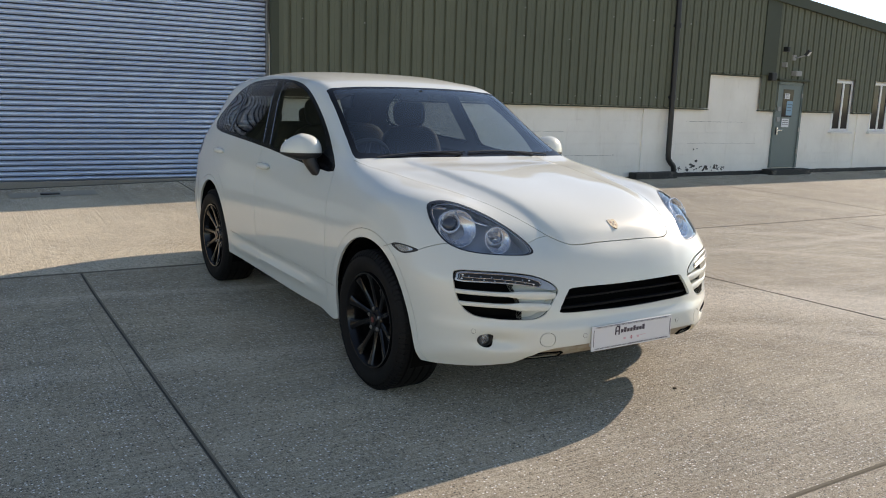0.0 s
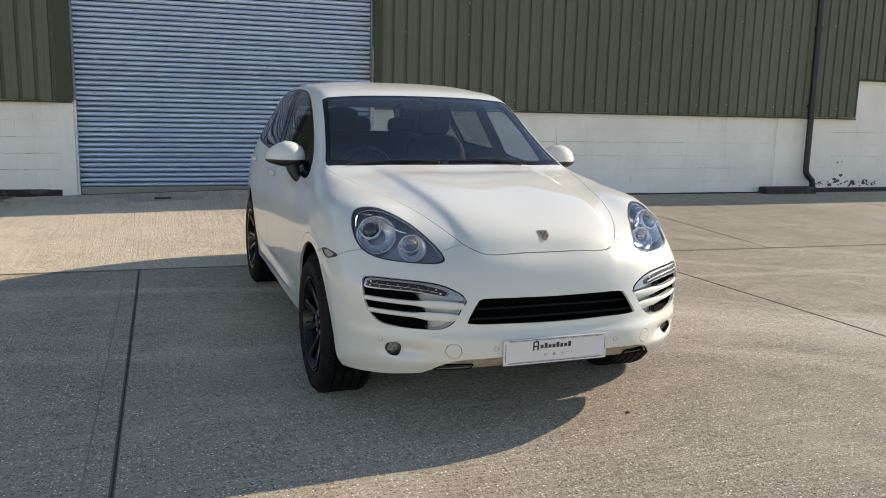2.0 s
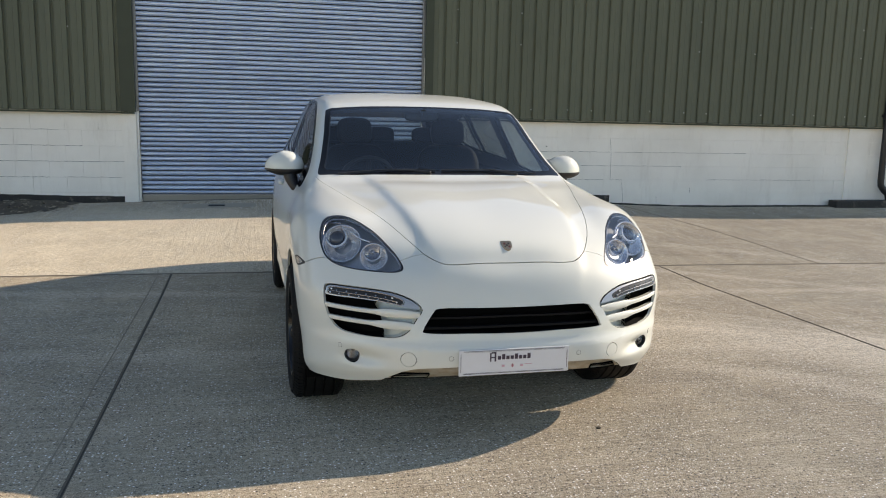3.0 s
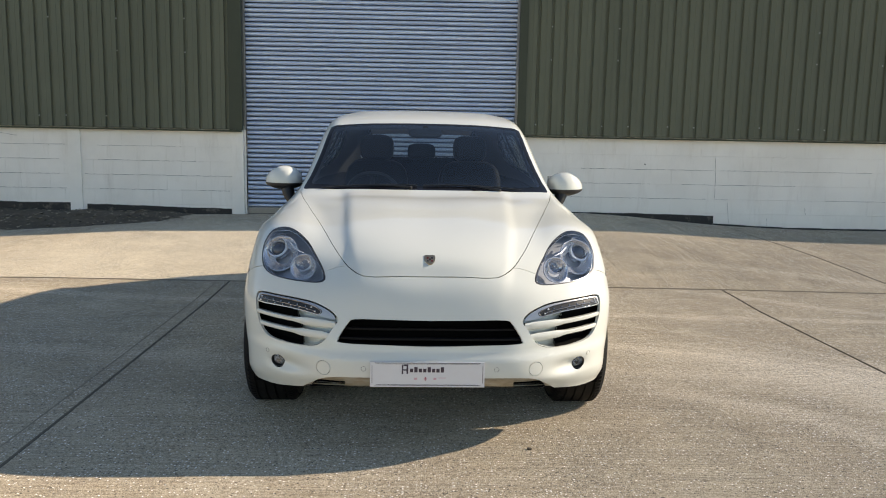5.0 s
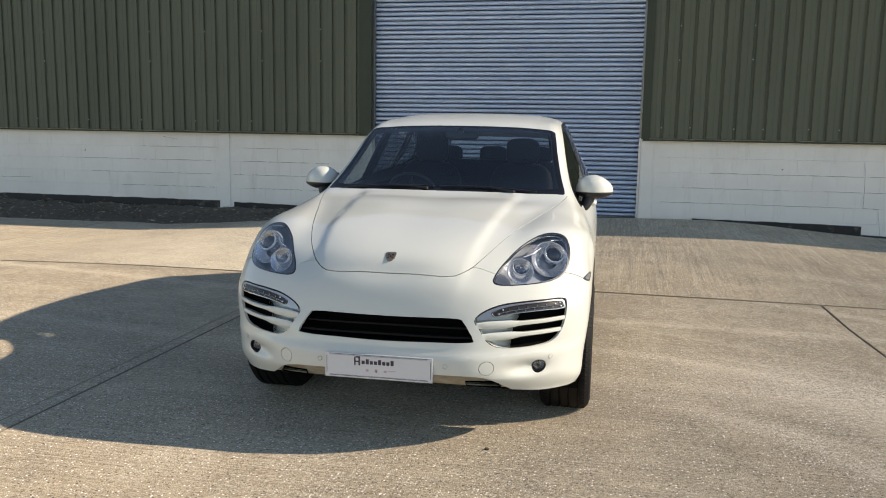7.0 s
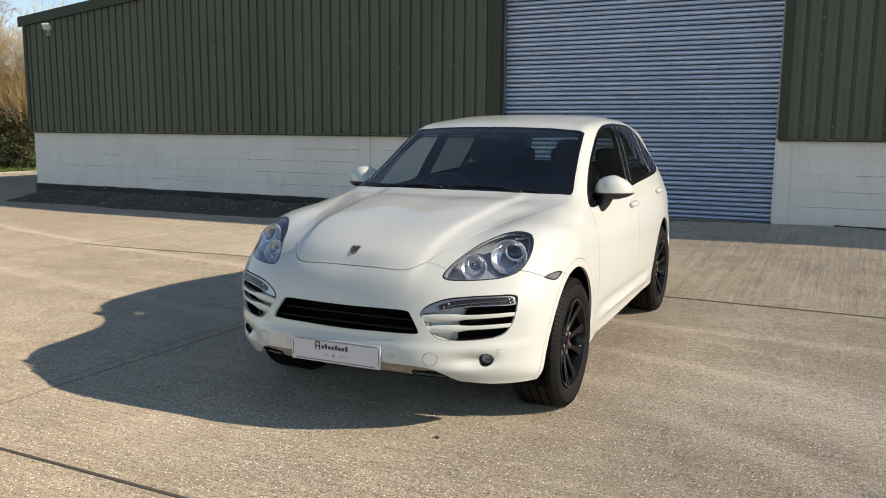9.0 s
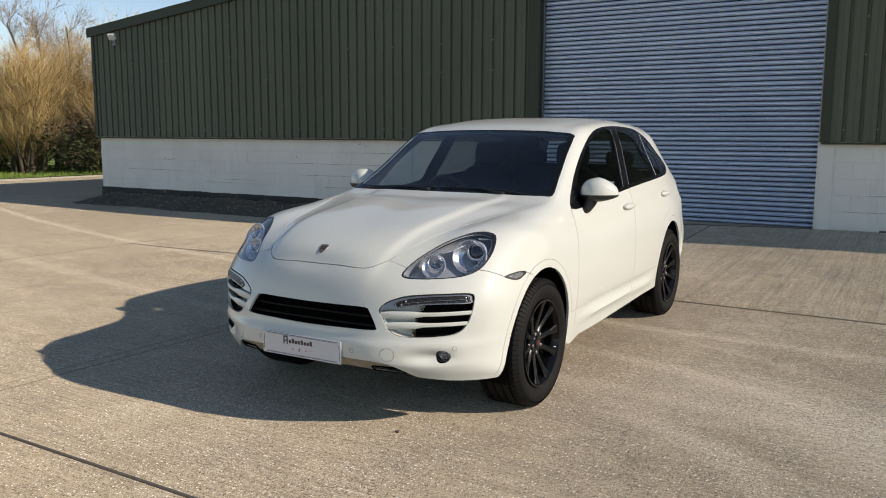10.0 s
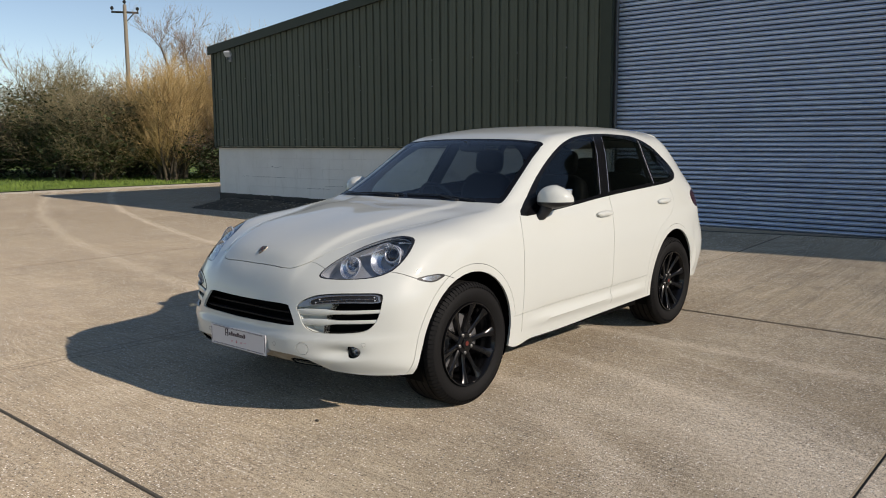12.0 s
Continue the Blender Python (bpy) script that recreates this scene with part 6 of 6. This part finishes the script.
part("door_handle", box((x0 + .06, WALL_Y - .10, 1.02), (x0 + .20, WALL_Y - .08, 1.045), .006), M_CHROME, pd, "chrome lever")
part("handle_plate", box((x0 + .05, WALL_Y - .082, .93), (x0 + .09, WALL_Y - .031, 1.10), .004), M_CHROME, pd)
for z in (1.22, 1.45):
    part("lock_box", box((x0 + .04, WALL_Y - .07, z), (x0 + .13, WALL_Y - .031, z + .10), .006), M_GREYBOX, pd)
for z in (.5, 1.0, 1.75):
    part("hinge", box((x1 - .05, WALL_Y - .065, z), (x1 - .01, WALL_Y - .045, z + .1), .003), M_STEEL, pd)
part("door_step", box((x0 - .25, WALL_Y - .32, 0), (x1 + .22, WALL_Y - .03, zb - .02), .02), M_BITUMEN, pd, "low black step")
part("door_head", box((x0 - .1, WALL_Y - .14, zt + .05), (x1 + .1, WALL_Y - .06, zt + .09), .006), M_FLASH, pd)

for k, (a, b, z0, z1) in enumerate(WINDOWS):
    w = tagged(new("window_%d" % (k + 1)), "white framed window with dark panes and a sill", "window", kind="structure")
    for p, q, r, s_ in ((a, a + .06, z0, z1), (b - .06, b, z0, z1), (a + .06, b - .06, z0, z0 + .06), (a + .06, b - .06, z1 - .06, z1), ((a + b) / 2 - .03, (a + b) / 2 + .03, z0 + .06, z1 - .06)):
        part("window_frame", box((p, WALL_Y - .012, r), (q, WALL_Y + .028, s_), .004), M_UPVC, w)
    for p, q in ((a + .06, (a + b) / 2 - .03), ((a + b) / 2 + .03, b - .06)):
        part("pane", box((p, WALL_Y + .008, z0 + .06), (q, WALL_Y + .014, z1 - .06)), M_DARKGLASS, w)
    part("window_sill", box((a - .06, WALL_Y - .09, z0 - .05), (b + .06, WALL_Y + .02, z0 - .004), .006), M_UPVC, w)

# lamps and boxes on the cladding
CY = WALL_Y - .07


def flood(x, z, out, label, body):
    f = tagged(new("floodlight"), label, "floodlight")
    part("bracket", add_tube(bmesh.new(), [(x - .18, CY, z - .10), (x - .18, CY - .12, z - .10), (x - .02, CY - out, z - .04)], .014, 8), M_GREYBOX, f)
    part("lamp_head", box((-.085, -.03, -.065), (.085, .03, .065), .012, pose(x, CY - out, z, 35, 0, 20)), body, f)
    part("lamp_glass", box((-.07, -.035, -.05), (.07, -.031, .05), 0, pose(x, CY - out, z, 35, 0, 20)), M_UPVC, f)
    part("base", box((x - .23, CY - .03, z - .16), (x - .13, CY + .03, z - .04), .004), M_GREYBOX, f)
    return f


flood(16.12, 2.72, .22, "small dark floodlight on a bracket above the door", M_BLACK)
flood(-10.62, 3.68, .20, "small white floodlight high on the cladding corner", M_UPVC)
for nm, x, z, w_, h_, lab, mt in (("bulkhead_lamp", 16.05, 2.28, .20, .11, "grey bulkhead lamp over the door", M_GREYBOX), ("junction_box", 15.62, 2.78, .09, .10, "dark grey junction box on the cladding", M_BLACK), ("junction_box", 15.60, 2.45, .06, .10, "pale grey junction box on the cladding", M_GREYBOX), ("wall_vent", 15.22, 2.18, .16, .17, "dark louvred vent box on the wall", M_BLACK)):
    b_ = tagged(new(nm), lab, nm.replace("_", " "))
    part("case", box((x - w_ / 2, CY - .10, z - h_ / 2), (x + w_ / 2, CY + .04, z + h_ / 2), .012), mt, b_)
    part("cover", box((x - w_ / 2 + .02, CY - .108, z - h_ / 2 + .02), (x + w_ / 2 - .02, CY - .1005, z + h_ / 2 - .02), .002), mt, b_)

# screw caps of the cladding
screw = None
rs = random.Random(5)
for x0_, x1_ in ((LEFT_X, DOOR_L - .2), (DOOR_R + .12, 13.3)):
    n = round(x1_ - x0_)
    for i in range(n):
        a = x0_ + (x1_ - x0_) * i / n
        for z in (CLAD_Z + .165, 2.62, 3.1):
            for off in ((.16, .56) if z < 2 else (.36,)):
                if rs.random() < .25:
                    continue
                m = pose(a + off * (x1_ - x0_) / n, WALL_Y - .069, z + rs.uniform(-.01, .01))
                if screw is None:
                    screw = part("screw_cap", add_lathe(bmesh.new(), [(.002, .011), (-.004, .011), (-.008, .006), (-.008, .0001)], 8, "y"), M_SCREW, cladding)
                    screw.matrix_basis = m
                else:
                    twin(screw, m)

def make_twig(name, a, b):
    n = Nodes(name, a, .8)
    rnd = n.node("ShaderNodeNewGeometry").outputs["Random Per Island"]
    n.color(n.mix(rnd, a, b))
    return n.m


# soil bank along the left wall
def bank_z(x, y):
    k = ease(10.55, 11.75, y + .25 * noise.noise(Vector((x * .6, 2, 0))))
    k *= ease(-11.55, -10.9, x) * (1 - ease(-1.7, -.6, x))
    base = ground_z(x, y)
    return base - .03 + k * (.185 - base + .03) + k * (.05 * noise.noise(Vector((x * 1.7, y * 1.7, 0))) + .025 * noise.noise(Vector((x * 7, y * 7, 1))))


bank = part("soil_bank", grid_mesh(-11.56, -.5, 10.4, 11.95, 150, 24, bank_z), M_SOIL, smooth=60)
tagged(bank, "low bank of dark soil and debris against the wall", "soil bank", kind="structure")
rs = random.Random(9)
bm = bmesh.new()
for _ in range(2600):
    x, y = rs.uniform(-11.3, -1.0), rs.uniform(10.6, 11.9)
    if rs.random() > ease(10.4, 11.4, y):
        continue
    z = bank_z(x, y)
    r = rs.uniform(.008, .035)
    vs = [bm.verts.new((x + r * rs.uniform(.4, 1.3) * math.cos(a), y + r * math.sin(a), z + rs.uniform(.0, .02))) for a in (0, 1.6, 3.1, 4.7)]
    bm.faces.new(vs)
tagged(part("leaf_litter", bm, make_twig("dead_leaves", (0.05, 0.04, 0.03), (0.42, 0.36, 0.27))), "dry leaves and grit on the soil bank", "leaf litter", kind="stuff")

# small drain cover before the shutter, with its patch
dx, dy = .86, 11.3
drain = tagged(new("drain_cover"), "small dark iron drain cover in a pale concrete patch", "drain cover", kind="structure")
part("patch", grid_mesh(dx - .45, dx + .55, dy - .18, dy + .20, 6, 4, lambda x, y: ground_z(x, y) + .006), plain("pale_patch", (0.36, 0.33, 0.27), .9, grain=.2), drain)
part("cover", box((dx - .10, dy - .05, ground_z(dx, dy) + .004), (dx + .12, dy + .07, ground_z(dx, dy) + .016), .003), M_BLACK, drain)

# small stone on the slab
tagged(part("pebble", super_shell((3.113, 2.997, ground_z(3.1, 3) + .004), (.012, .009, .007), .8, .9), M_SOIL, smooth=60), "small dark stone lying on the concrete", "stone")


# ---- verge, hedge and pole ----
def make_grass():
    n = Nodes("verge_grass", (0.09, 0.15, 0.03), .9)
    f = n.noise(1.2, 5, .6, world_space=True)
    n.color(n.ramp(f, [(.3, (.12, .19, .034)), (.6, (.19, .28, .052)), (.8, (.25, .28, .09))]))
    n.bump(n.noise(30, 4, world_space=True), .8, .05)
    return n.m


M_GRASS = make_grass()
verge_z = lambda x, y: .075 + .03 * noise.noise(Vector((x * .3, y * .3, 0))) + .02 * (x < -24)
verge = part("grass_verge", grid_mesh(-60, -20.55, -30, 60, 30, 60, verge_z), M_GRASS, smooth=60)
tagged(verge, "mown green grass verge beside the yard", "grass", kind="structure")
kerb = tagged(new("kerb"), "pale concrete kerb along the grass verge", "kerb", kind="structure")
one = None
for i in range(60):
    m = pose(-20.48, -20 + i * .92, 0)
    if one is None:
        one = part("kerb_stone", box((-.065, -.455, -.1), (.065, .455, .055), .012), plain("kerb_concrete", (0.40, 0.37, 0.31), .9, grain=.2, scale=20, bump=.3), kerb)
        one.matrix_basis = m
    else:
        twin(one, m)
rs = random.Random(3)
bm = bmesh.new()
for _ in range(16000):
    x = -20.6 - abs(rs.gauss(0, 5))
    y = rs.uniform(5, 26)
    z = verge_z(x, y)
    h = rs.uniform(.04, .12)
    a = rs.uniform(0, 6.28)
    dx_, dy_ = .012 * math.cos(a), .012 * math.sin(a)
    bm.faces.new([bm.verts.new(p) for p in ((x - dx_, y - dy_, z), (x + dx_, y + dy_, z), (x + rs.uniform(-.04, .04), y + rs.uniform(-.04, .04), z + h))])
tagged(part("grass_blades", bm, M_GRASS), "short green blades of the grass verge", "grass", kind="stuff")


M_WILLOW = make_twig("ochre_twigs", (0.33, 0.22, 0.085), (0.56, 0.41, 0.19))
M_GREYTWIG = make_twig("grey_brown_twigs", (0.15, 0.115, 0.085), (0.34, 0.26, 0.20))
M_OLIVETWIG = make_twig("olive_twigs", (0.13, 0.11, 0.06), (0.32, 0.27, 0.15))
M_IVY = make_twig("dark_leaves", (0.015, 0.027, 0.009), (0.055, 0.080, 0.022))
M_BUD = make_twig("pale_buds", (0.14, 0.15, 0.05), (0.30, 0.28, 0.12))
M_BARK = plain("rough_bark", (0.10, 0.08, 0.055), .95, grain=.4, scale=12, bump=.6)


def stick(bm, p, d, length, r, rnd, bend, sides=3, seg=4, droop=0.0):
    """One tapering twig; gives its points."""
    pts = [p.copy()]
    d = d.normalized()
    for k in range(seg):
        d = (d + Vector((rnd.uniform(-bend, bend), rnd.uniform(-bend, bend), rnd.uniform(-bend, bend) * .6 - droop))).normalized()
        pts.append(pts[-1] + d * (length / seg))
    add_tube(bm, pts, [r * (1 - .8 * k / seg) for k in range(seg + 1)], sides, False)
    return pts


def tree(x, y, h, spread, seed, twig, label, name, stems=5, limbs=9, twigs=9, sprays=6, leaf=None, leaves=0, upright=.5, low=.08):
    """Trunk and limbs in one mesh, the crown of twigs in another."""
    rnd = random.Random(seed)
    base = Vector((x, y, .12))
    t = tagged(new(name), label, name.replace("_", " "))
    wood, crown = bmesh.new(), bmesh.new()
    tips = []
    for s_ in range(stems):
        a = 6.283 * (s_ + rnd.random()) / stems
        lean = rnd.uniform(.15, .9) * (1 - upright)
        d = Vector((math.cos(a) * lean, math.sin(a) * lean, 1))
        L = h * rnd.uniform(.55, .8)
        pts = stick(wood, base + Vector((rnd.uniform(-.3, .3), rnd.uniform(-.3, .3), -.1)) * spread * .5, d, L, .03 * h ** .8 * rnd.uniform(.5, 1), rnd, .10, 6, 7)
        for k in range(limbs):
            u = rnd.uniform(low, 1.0)
            i = min(int(u * 7), 6)
            p = pts[i].lerp(pts[i + 1], u * 7 - i)
            a2 = rnd.uniform(0, 6.283)
            d2 = Vector((math.cos(a2), math.sin(a2), rnd.uniform(.1, .8) + upright))
            L2 = spread * rnd.uniform(.35, .8) * (1.15 - .5 * u)
            q = stick(wood, p, d2, L2, .014 + .008 * rnd.random(), rnd, .16, 4, 5)
            for m_ in range(twigs):
                v = rnd.uniform(.15, 1)
                j = min(int(v * 5), 4)
                p2 = q[j].lerp(q[j + 1], v * 5 - j)
                along = (q[j + 1] - q[j]).normalized()
                d3 = along * .75 + Vector((rnd.gauss(0, .42), rnd.gauss(0, .42), rnd.gauss(.12, .30) + upright * .45))
                w = stick(crown, p2, d3, spread * rnd.uniform(.18, .46), .0072, rnd, .20, 3, 3)
                for _ in range(sprays):
                    b = rnd.randrange(1, 4)
                    run = (w[b] - w[b - 1]).normalized()
                    d4 = run + Vector((rnd.gauss(0, .45), rnd.gauss(0, .45), rnd.gauss(.10, .35) + upright * .2))
                    z = stick(crown, w[b], d4, spread * rnd.uniform(.07, .24), .0046, rnd, .3, 3, 1)
                    tips.append(z[-1])
    part("trunk", wood, M_BARK if upright < .8 else twig, t, smooth=60)
    part("crown", crown, twig, t, "dense bare twigs")
    if leaf:
        bm = bmesh.new()
        low_tips = [q for q in tips if q.z < h * rnd.uniform(.25, .85)]
        for _ in range(leaves):
            p = rnd.choice(low_tips) + Vector((rnd.gauss(0, .16), rnd.gauss(0, .16), rnd.gauss(0, .14)))
            a, r = rnd.uniform(0, 6.283), rnd.uniform(.035, .085)
            u = Vector((math.cos(a), math.sin(a), rnd.uniform(-.6, .6))) * r
            v = Vector((-math.sin(a), math.cos(a), rnd.uniform(-.8, .8))) * r * .7
            bm.faces.new([bm.verts.new(p + e) for e in (-u, v, u, -v)])
        part("foliage", bm, leaf, t, "small dark leaves")
    return t


tree(-23.4, 17.4, 4.7, 3.0, 11, M_WILLOW, "bare ochre willow shrub with upright twigs on the verge", "shrub", 18, 12, 10, 9, upright=.62, low=.01)
tree(-20.8, 20.2, 5.4, 3.2, 12, M_WILLOW, "bare orange willow shrub behind the warehouse corner", "shrub", 18, 12, 10, 9, upright=.62, low=.01)
tree(-25.6, 15.4, 3.9, 3.2, 13, M_OLIVETWIG, "olive twiggy shrub leaning over the grass verge", "shrub", 11, 11, 12, 11, M_IVY, 8000, .3)
tree(-27.6, 21.6, 8.6, 2.7, 14, M_GREYTWIG, "taller bare grey tree behind the hedge", "tree", 5, 13, 12, 11, upright=.65, low=.3)
tree(-29.0, 15.8, 5.0, 3.5, 15, M_OLIVETWIG, "broad ivy-grown hedge tree in olive bud", "tree", 9, 11, 12, 11, M_IVY, 15000, .25)
tree(-31.5, 13.6, 2.7, 2.7, 16, M_GREYTWIG, "low spreading hedge tree with dark ivy leaves", "tree", 9, 10, 12, 9, M_IVY, 9000, .3)
tree(-35.5, 12.4, 2.2, 2.4, 17, M_OLIVETWIG, "small rounded hedge tree in yellow-green bud", "tree", 8, 9, 12, 9, M_BUD, 5500, .3)
tree(-40.0, 10.6, 1.9, 2.4, 18, M_OLIVETWIG, "far hedge shrub in pale bud", "shrub", 7, 9, 7, 4, M_BUD, 4000, .3)
tree(-18.3, 24.0, 4.8, 3.0, 19, M_WILLOW, "ochre willow shrub behind the warehouse", "shrub", 10, 10, 12, 9, upright=.65)
tree(-33.5, 18.6, 3.9, 3.2, 20, M_GREYTWIG, "dense dark thicket at the back of the hedge", "shrub", 9, 9, 11, 7, M_IVY, 12000, .15, 0.02)
tree(-28.6, 18.8, 4.2, 4.0, 21, M_GREYTWIG, "dense ivy thicket under the hedge trees", "shrub", 9, 9, 11, 7, M_IVY, 12000, .15, 0.02)
tree(-24.2, 20.4, 4.0, 3.4, 22, M_WILLOW, "dense low willow thicket behind the verge", "shrub", 12, 10, 12, 9, upright=.4, low=.02)
tree(-38.5, 14.8, 1.9, 2.6, 23, M_GREYTWIG, "dark bramble thicket far along the hedge", "shrub", 8, 8, 11, 7, M_IVY, 9000, .15, 0.02)

for k, (x, y) in enumerate(((-26.2, 17.4), (-30.6, 15.2), (-34.2, 14.2), (-37.6, 12.2), (-22.2, 19.2), (-31.2, 19.8))):
    tree(x, y, 2.4, 3.0, 40 + k, M_GREYTWIG, "low dark bramble under the hedge", "bramble", 10, 8, 7, 4, M_IVY, 5000, .1, .02)

# power pole
px_, py_ = -46.6, 27.9
pole = tagged(new("power_pole"), "wooden power pole with a crossarm and three insulators", "power pole")
part("mast", add_tube(bmesh.new(), [(px_, py_, -.2), (px_, py_, 5), (px_, py_, 10.7)], [.17, .15, .12], 10), plain("weathered_pole", (0.28, 0.24, 0.19), .9, grain=.2), pole, smooth=50)
ax = Vector((.52, .85, 0))
part("crossarm", add_tube(bmesh.new(), [Vector((px_, py_, 10.2)) - ax * .85, Vector((px_, py_, 10.2)) + ax * .85], .07, 6), M_BLACK, pole)
part("brace", add_tube(bmesh.new(), [Vector((px_, py_, 9.5)), Vector((px_, py_, 10.2)) + ax * .6], .035, 6), M_BLACK, pole)
for k in (-.8, 0, .8):
    c = Vector((px_, py_, 10.27 if k else 10.7)) + ax * k
    part("insulator", add_lathe(bmesh.new(), [(0, .03), (.08, .03), (.10, .10), (.20, .12), (.24, .08), (.30, .05), (.30, .0001)], 10, "z", m=Matrix.Translation(c)), M_BLACK, pole, smooth=50)


# ---- pieces of walls and pavement ----
for j in range(len(JY) - 1):
    xs = [JX[3], 2.6, 7.6, 12.6, 17.6, 22.6, 27.6, 32.6, 40.5] if j == 4 else JX
    for a, b in zip(xs, xs[1:]):
        # the two last bays are one west of the yard's middle
        far = JY[5] if j == 3 and a < JX[3] - .1 else JY[j + 1]
        slab(a, b, JY[j], far, .0035 if b == .66 else 0.0, .002 if JY[j + 1] == 1.885 else .003 if far == JY[4] else 0.0)
for a, b in ((JX[0], JX[1]), (JX[1], LEFT_X - .05)):
    for c, d in ((11.9, 17.2), (17.2, 22.5), (22.5, 27.8)):
        slab(a, b, c, d)

# painted blocks of the plinth, 440 by 215 in half bond
BLOCK_W, BLOCK_H = .45, .225


def block_verts(w, h):
    """Front face with worn edges, a block w by h."""
    e, y0, y1 = .004, 0.0, .035
    out = [(-w / 2, .0007, -h / 2), (w / 2, .0007, -h / 2), (w / 2, .0007, h / 2), (-w / 2, .0007, h / 2)]
    out += [(-w / 2 + e / 3, y0, -h / 2 + e), (w / 2 - e / 3, y0, -h / 2 + e), (w / 2 - e / 3, y0, h / 2 - e), (-w / 2 + e / 3, y0, h / 2 - e)]
    out += [(-w / 2, y1, -h / 2), (w / 2, y1, -h / 2), (w / 2, y1, h / 2), (-w / 2, y1, h / 2)]
    return out


BLOCK_F = [(4, 5, 6, 7), (0, 1, 5, 4), (1, 2, 6, 5), (2, 3, 7, 6), (3, 0, 4, 7), (8, 9, 1, 0), (10, 11, 3, 2), (9, 10, 2, 1), (11, 8, 0, 3)]
shared = {}
far_v, far_f = [], []
rs = random.Random(21)
openings = [(DOOR_L - .02, DOOR_R + .02, -1, 9), (PDOOR[0] - .03, PDOOR[1] + .03, -1, 9)] + [(a, b, z0 - .05, z1) for a, b, z0, z1 in WINDOWS]
for row in range(11):
    z0 = -.155 + row * BLOCK_H
    z1 = z0 + BLOCK_H - .0015
    x = LEFT_X + .03 - (BLOCK_W / 2 if row % 2 else 0)
    while x < RIGHT_X:
        a, b = max(x, LEFT_X + .02) + .0005, min(x + BLOCK_W, RIGHT_X) - .0005
        x += BLOCK_W
        spans = [(a, b)]
        lim = NOTCH[2] if NOTCH[0] - .2 < (a + b) / 2 < NOTCH[1] + .2 else CLAD_Z
        if z0 > lim - .03:
            continue
        top = min(z1, lim - .01)
        for o0, o1, p0, p1 in openings:
            if p0 < (z0 + top) / 2 < p1:
                nxt = []
                for s0, s1 in spans:
                    if s1 <= o0 or s0 >= o1:
                        nxt.append((s0, s1))
                    else:
                        if s0 < o0 - .03:
                            nxt.append((s0, o0))
                        if s1 > o1 + .03:
                            nxt.append((o1, s1))
                spans = nxt
        for s0, s1 in spans:
            w, h = s1 - s0, top - z0
            if w < .03 or h < .03:
                continue
            y = WALL_Y + rs.uniform(-.0012, .0012) - .0008 * (row % 3)
            if -7.0 < s0 < 9.6 and z1 > .08:
                key = (round(w, 3), round(h, 3))
                if key not in shared:
                    me = bpy.data.meshes.new("block")
                    me.from_pydata(block_verts(w, h), [], BLOCK_F)
                    me.materials.append(M_WALL)
                    shared[key] = me
                ob = new("block", shared[key])
                ob.parent = plinth
                ob.location = ((s0 + s1) / 2, y, (z0 + top) / 2)
            else:
                k = len(far_v)
                far_v += [(p[0] + (s0 + s1) / 2, p[1] + y, p[2] + (z0 + top) / 2) for p in block_verts(w, h)]
                far_f += [tuple(i + k for i in f) for f in BLOCK_F]
me = bpy.data.meshes.new("far_blocks")
me.from_pydata(far_v, [], far_f)
me.materials.append(M_WALL)
ob = new("far_blocks", me)
ob.parent = plinth
tagged(ob, kind="stuff")
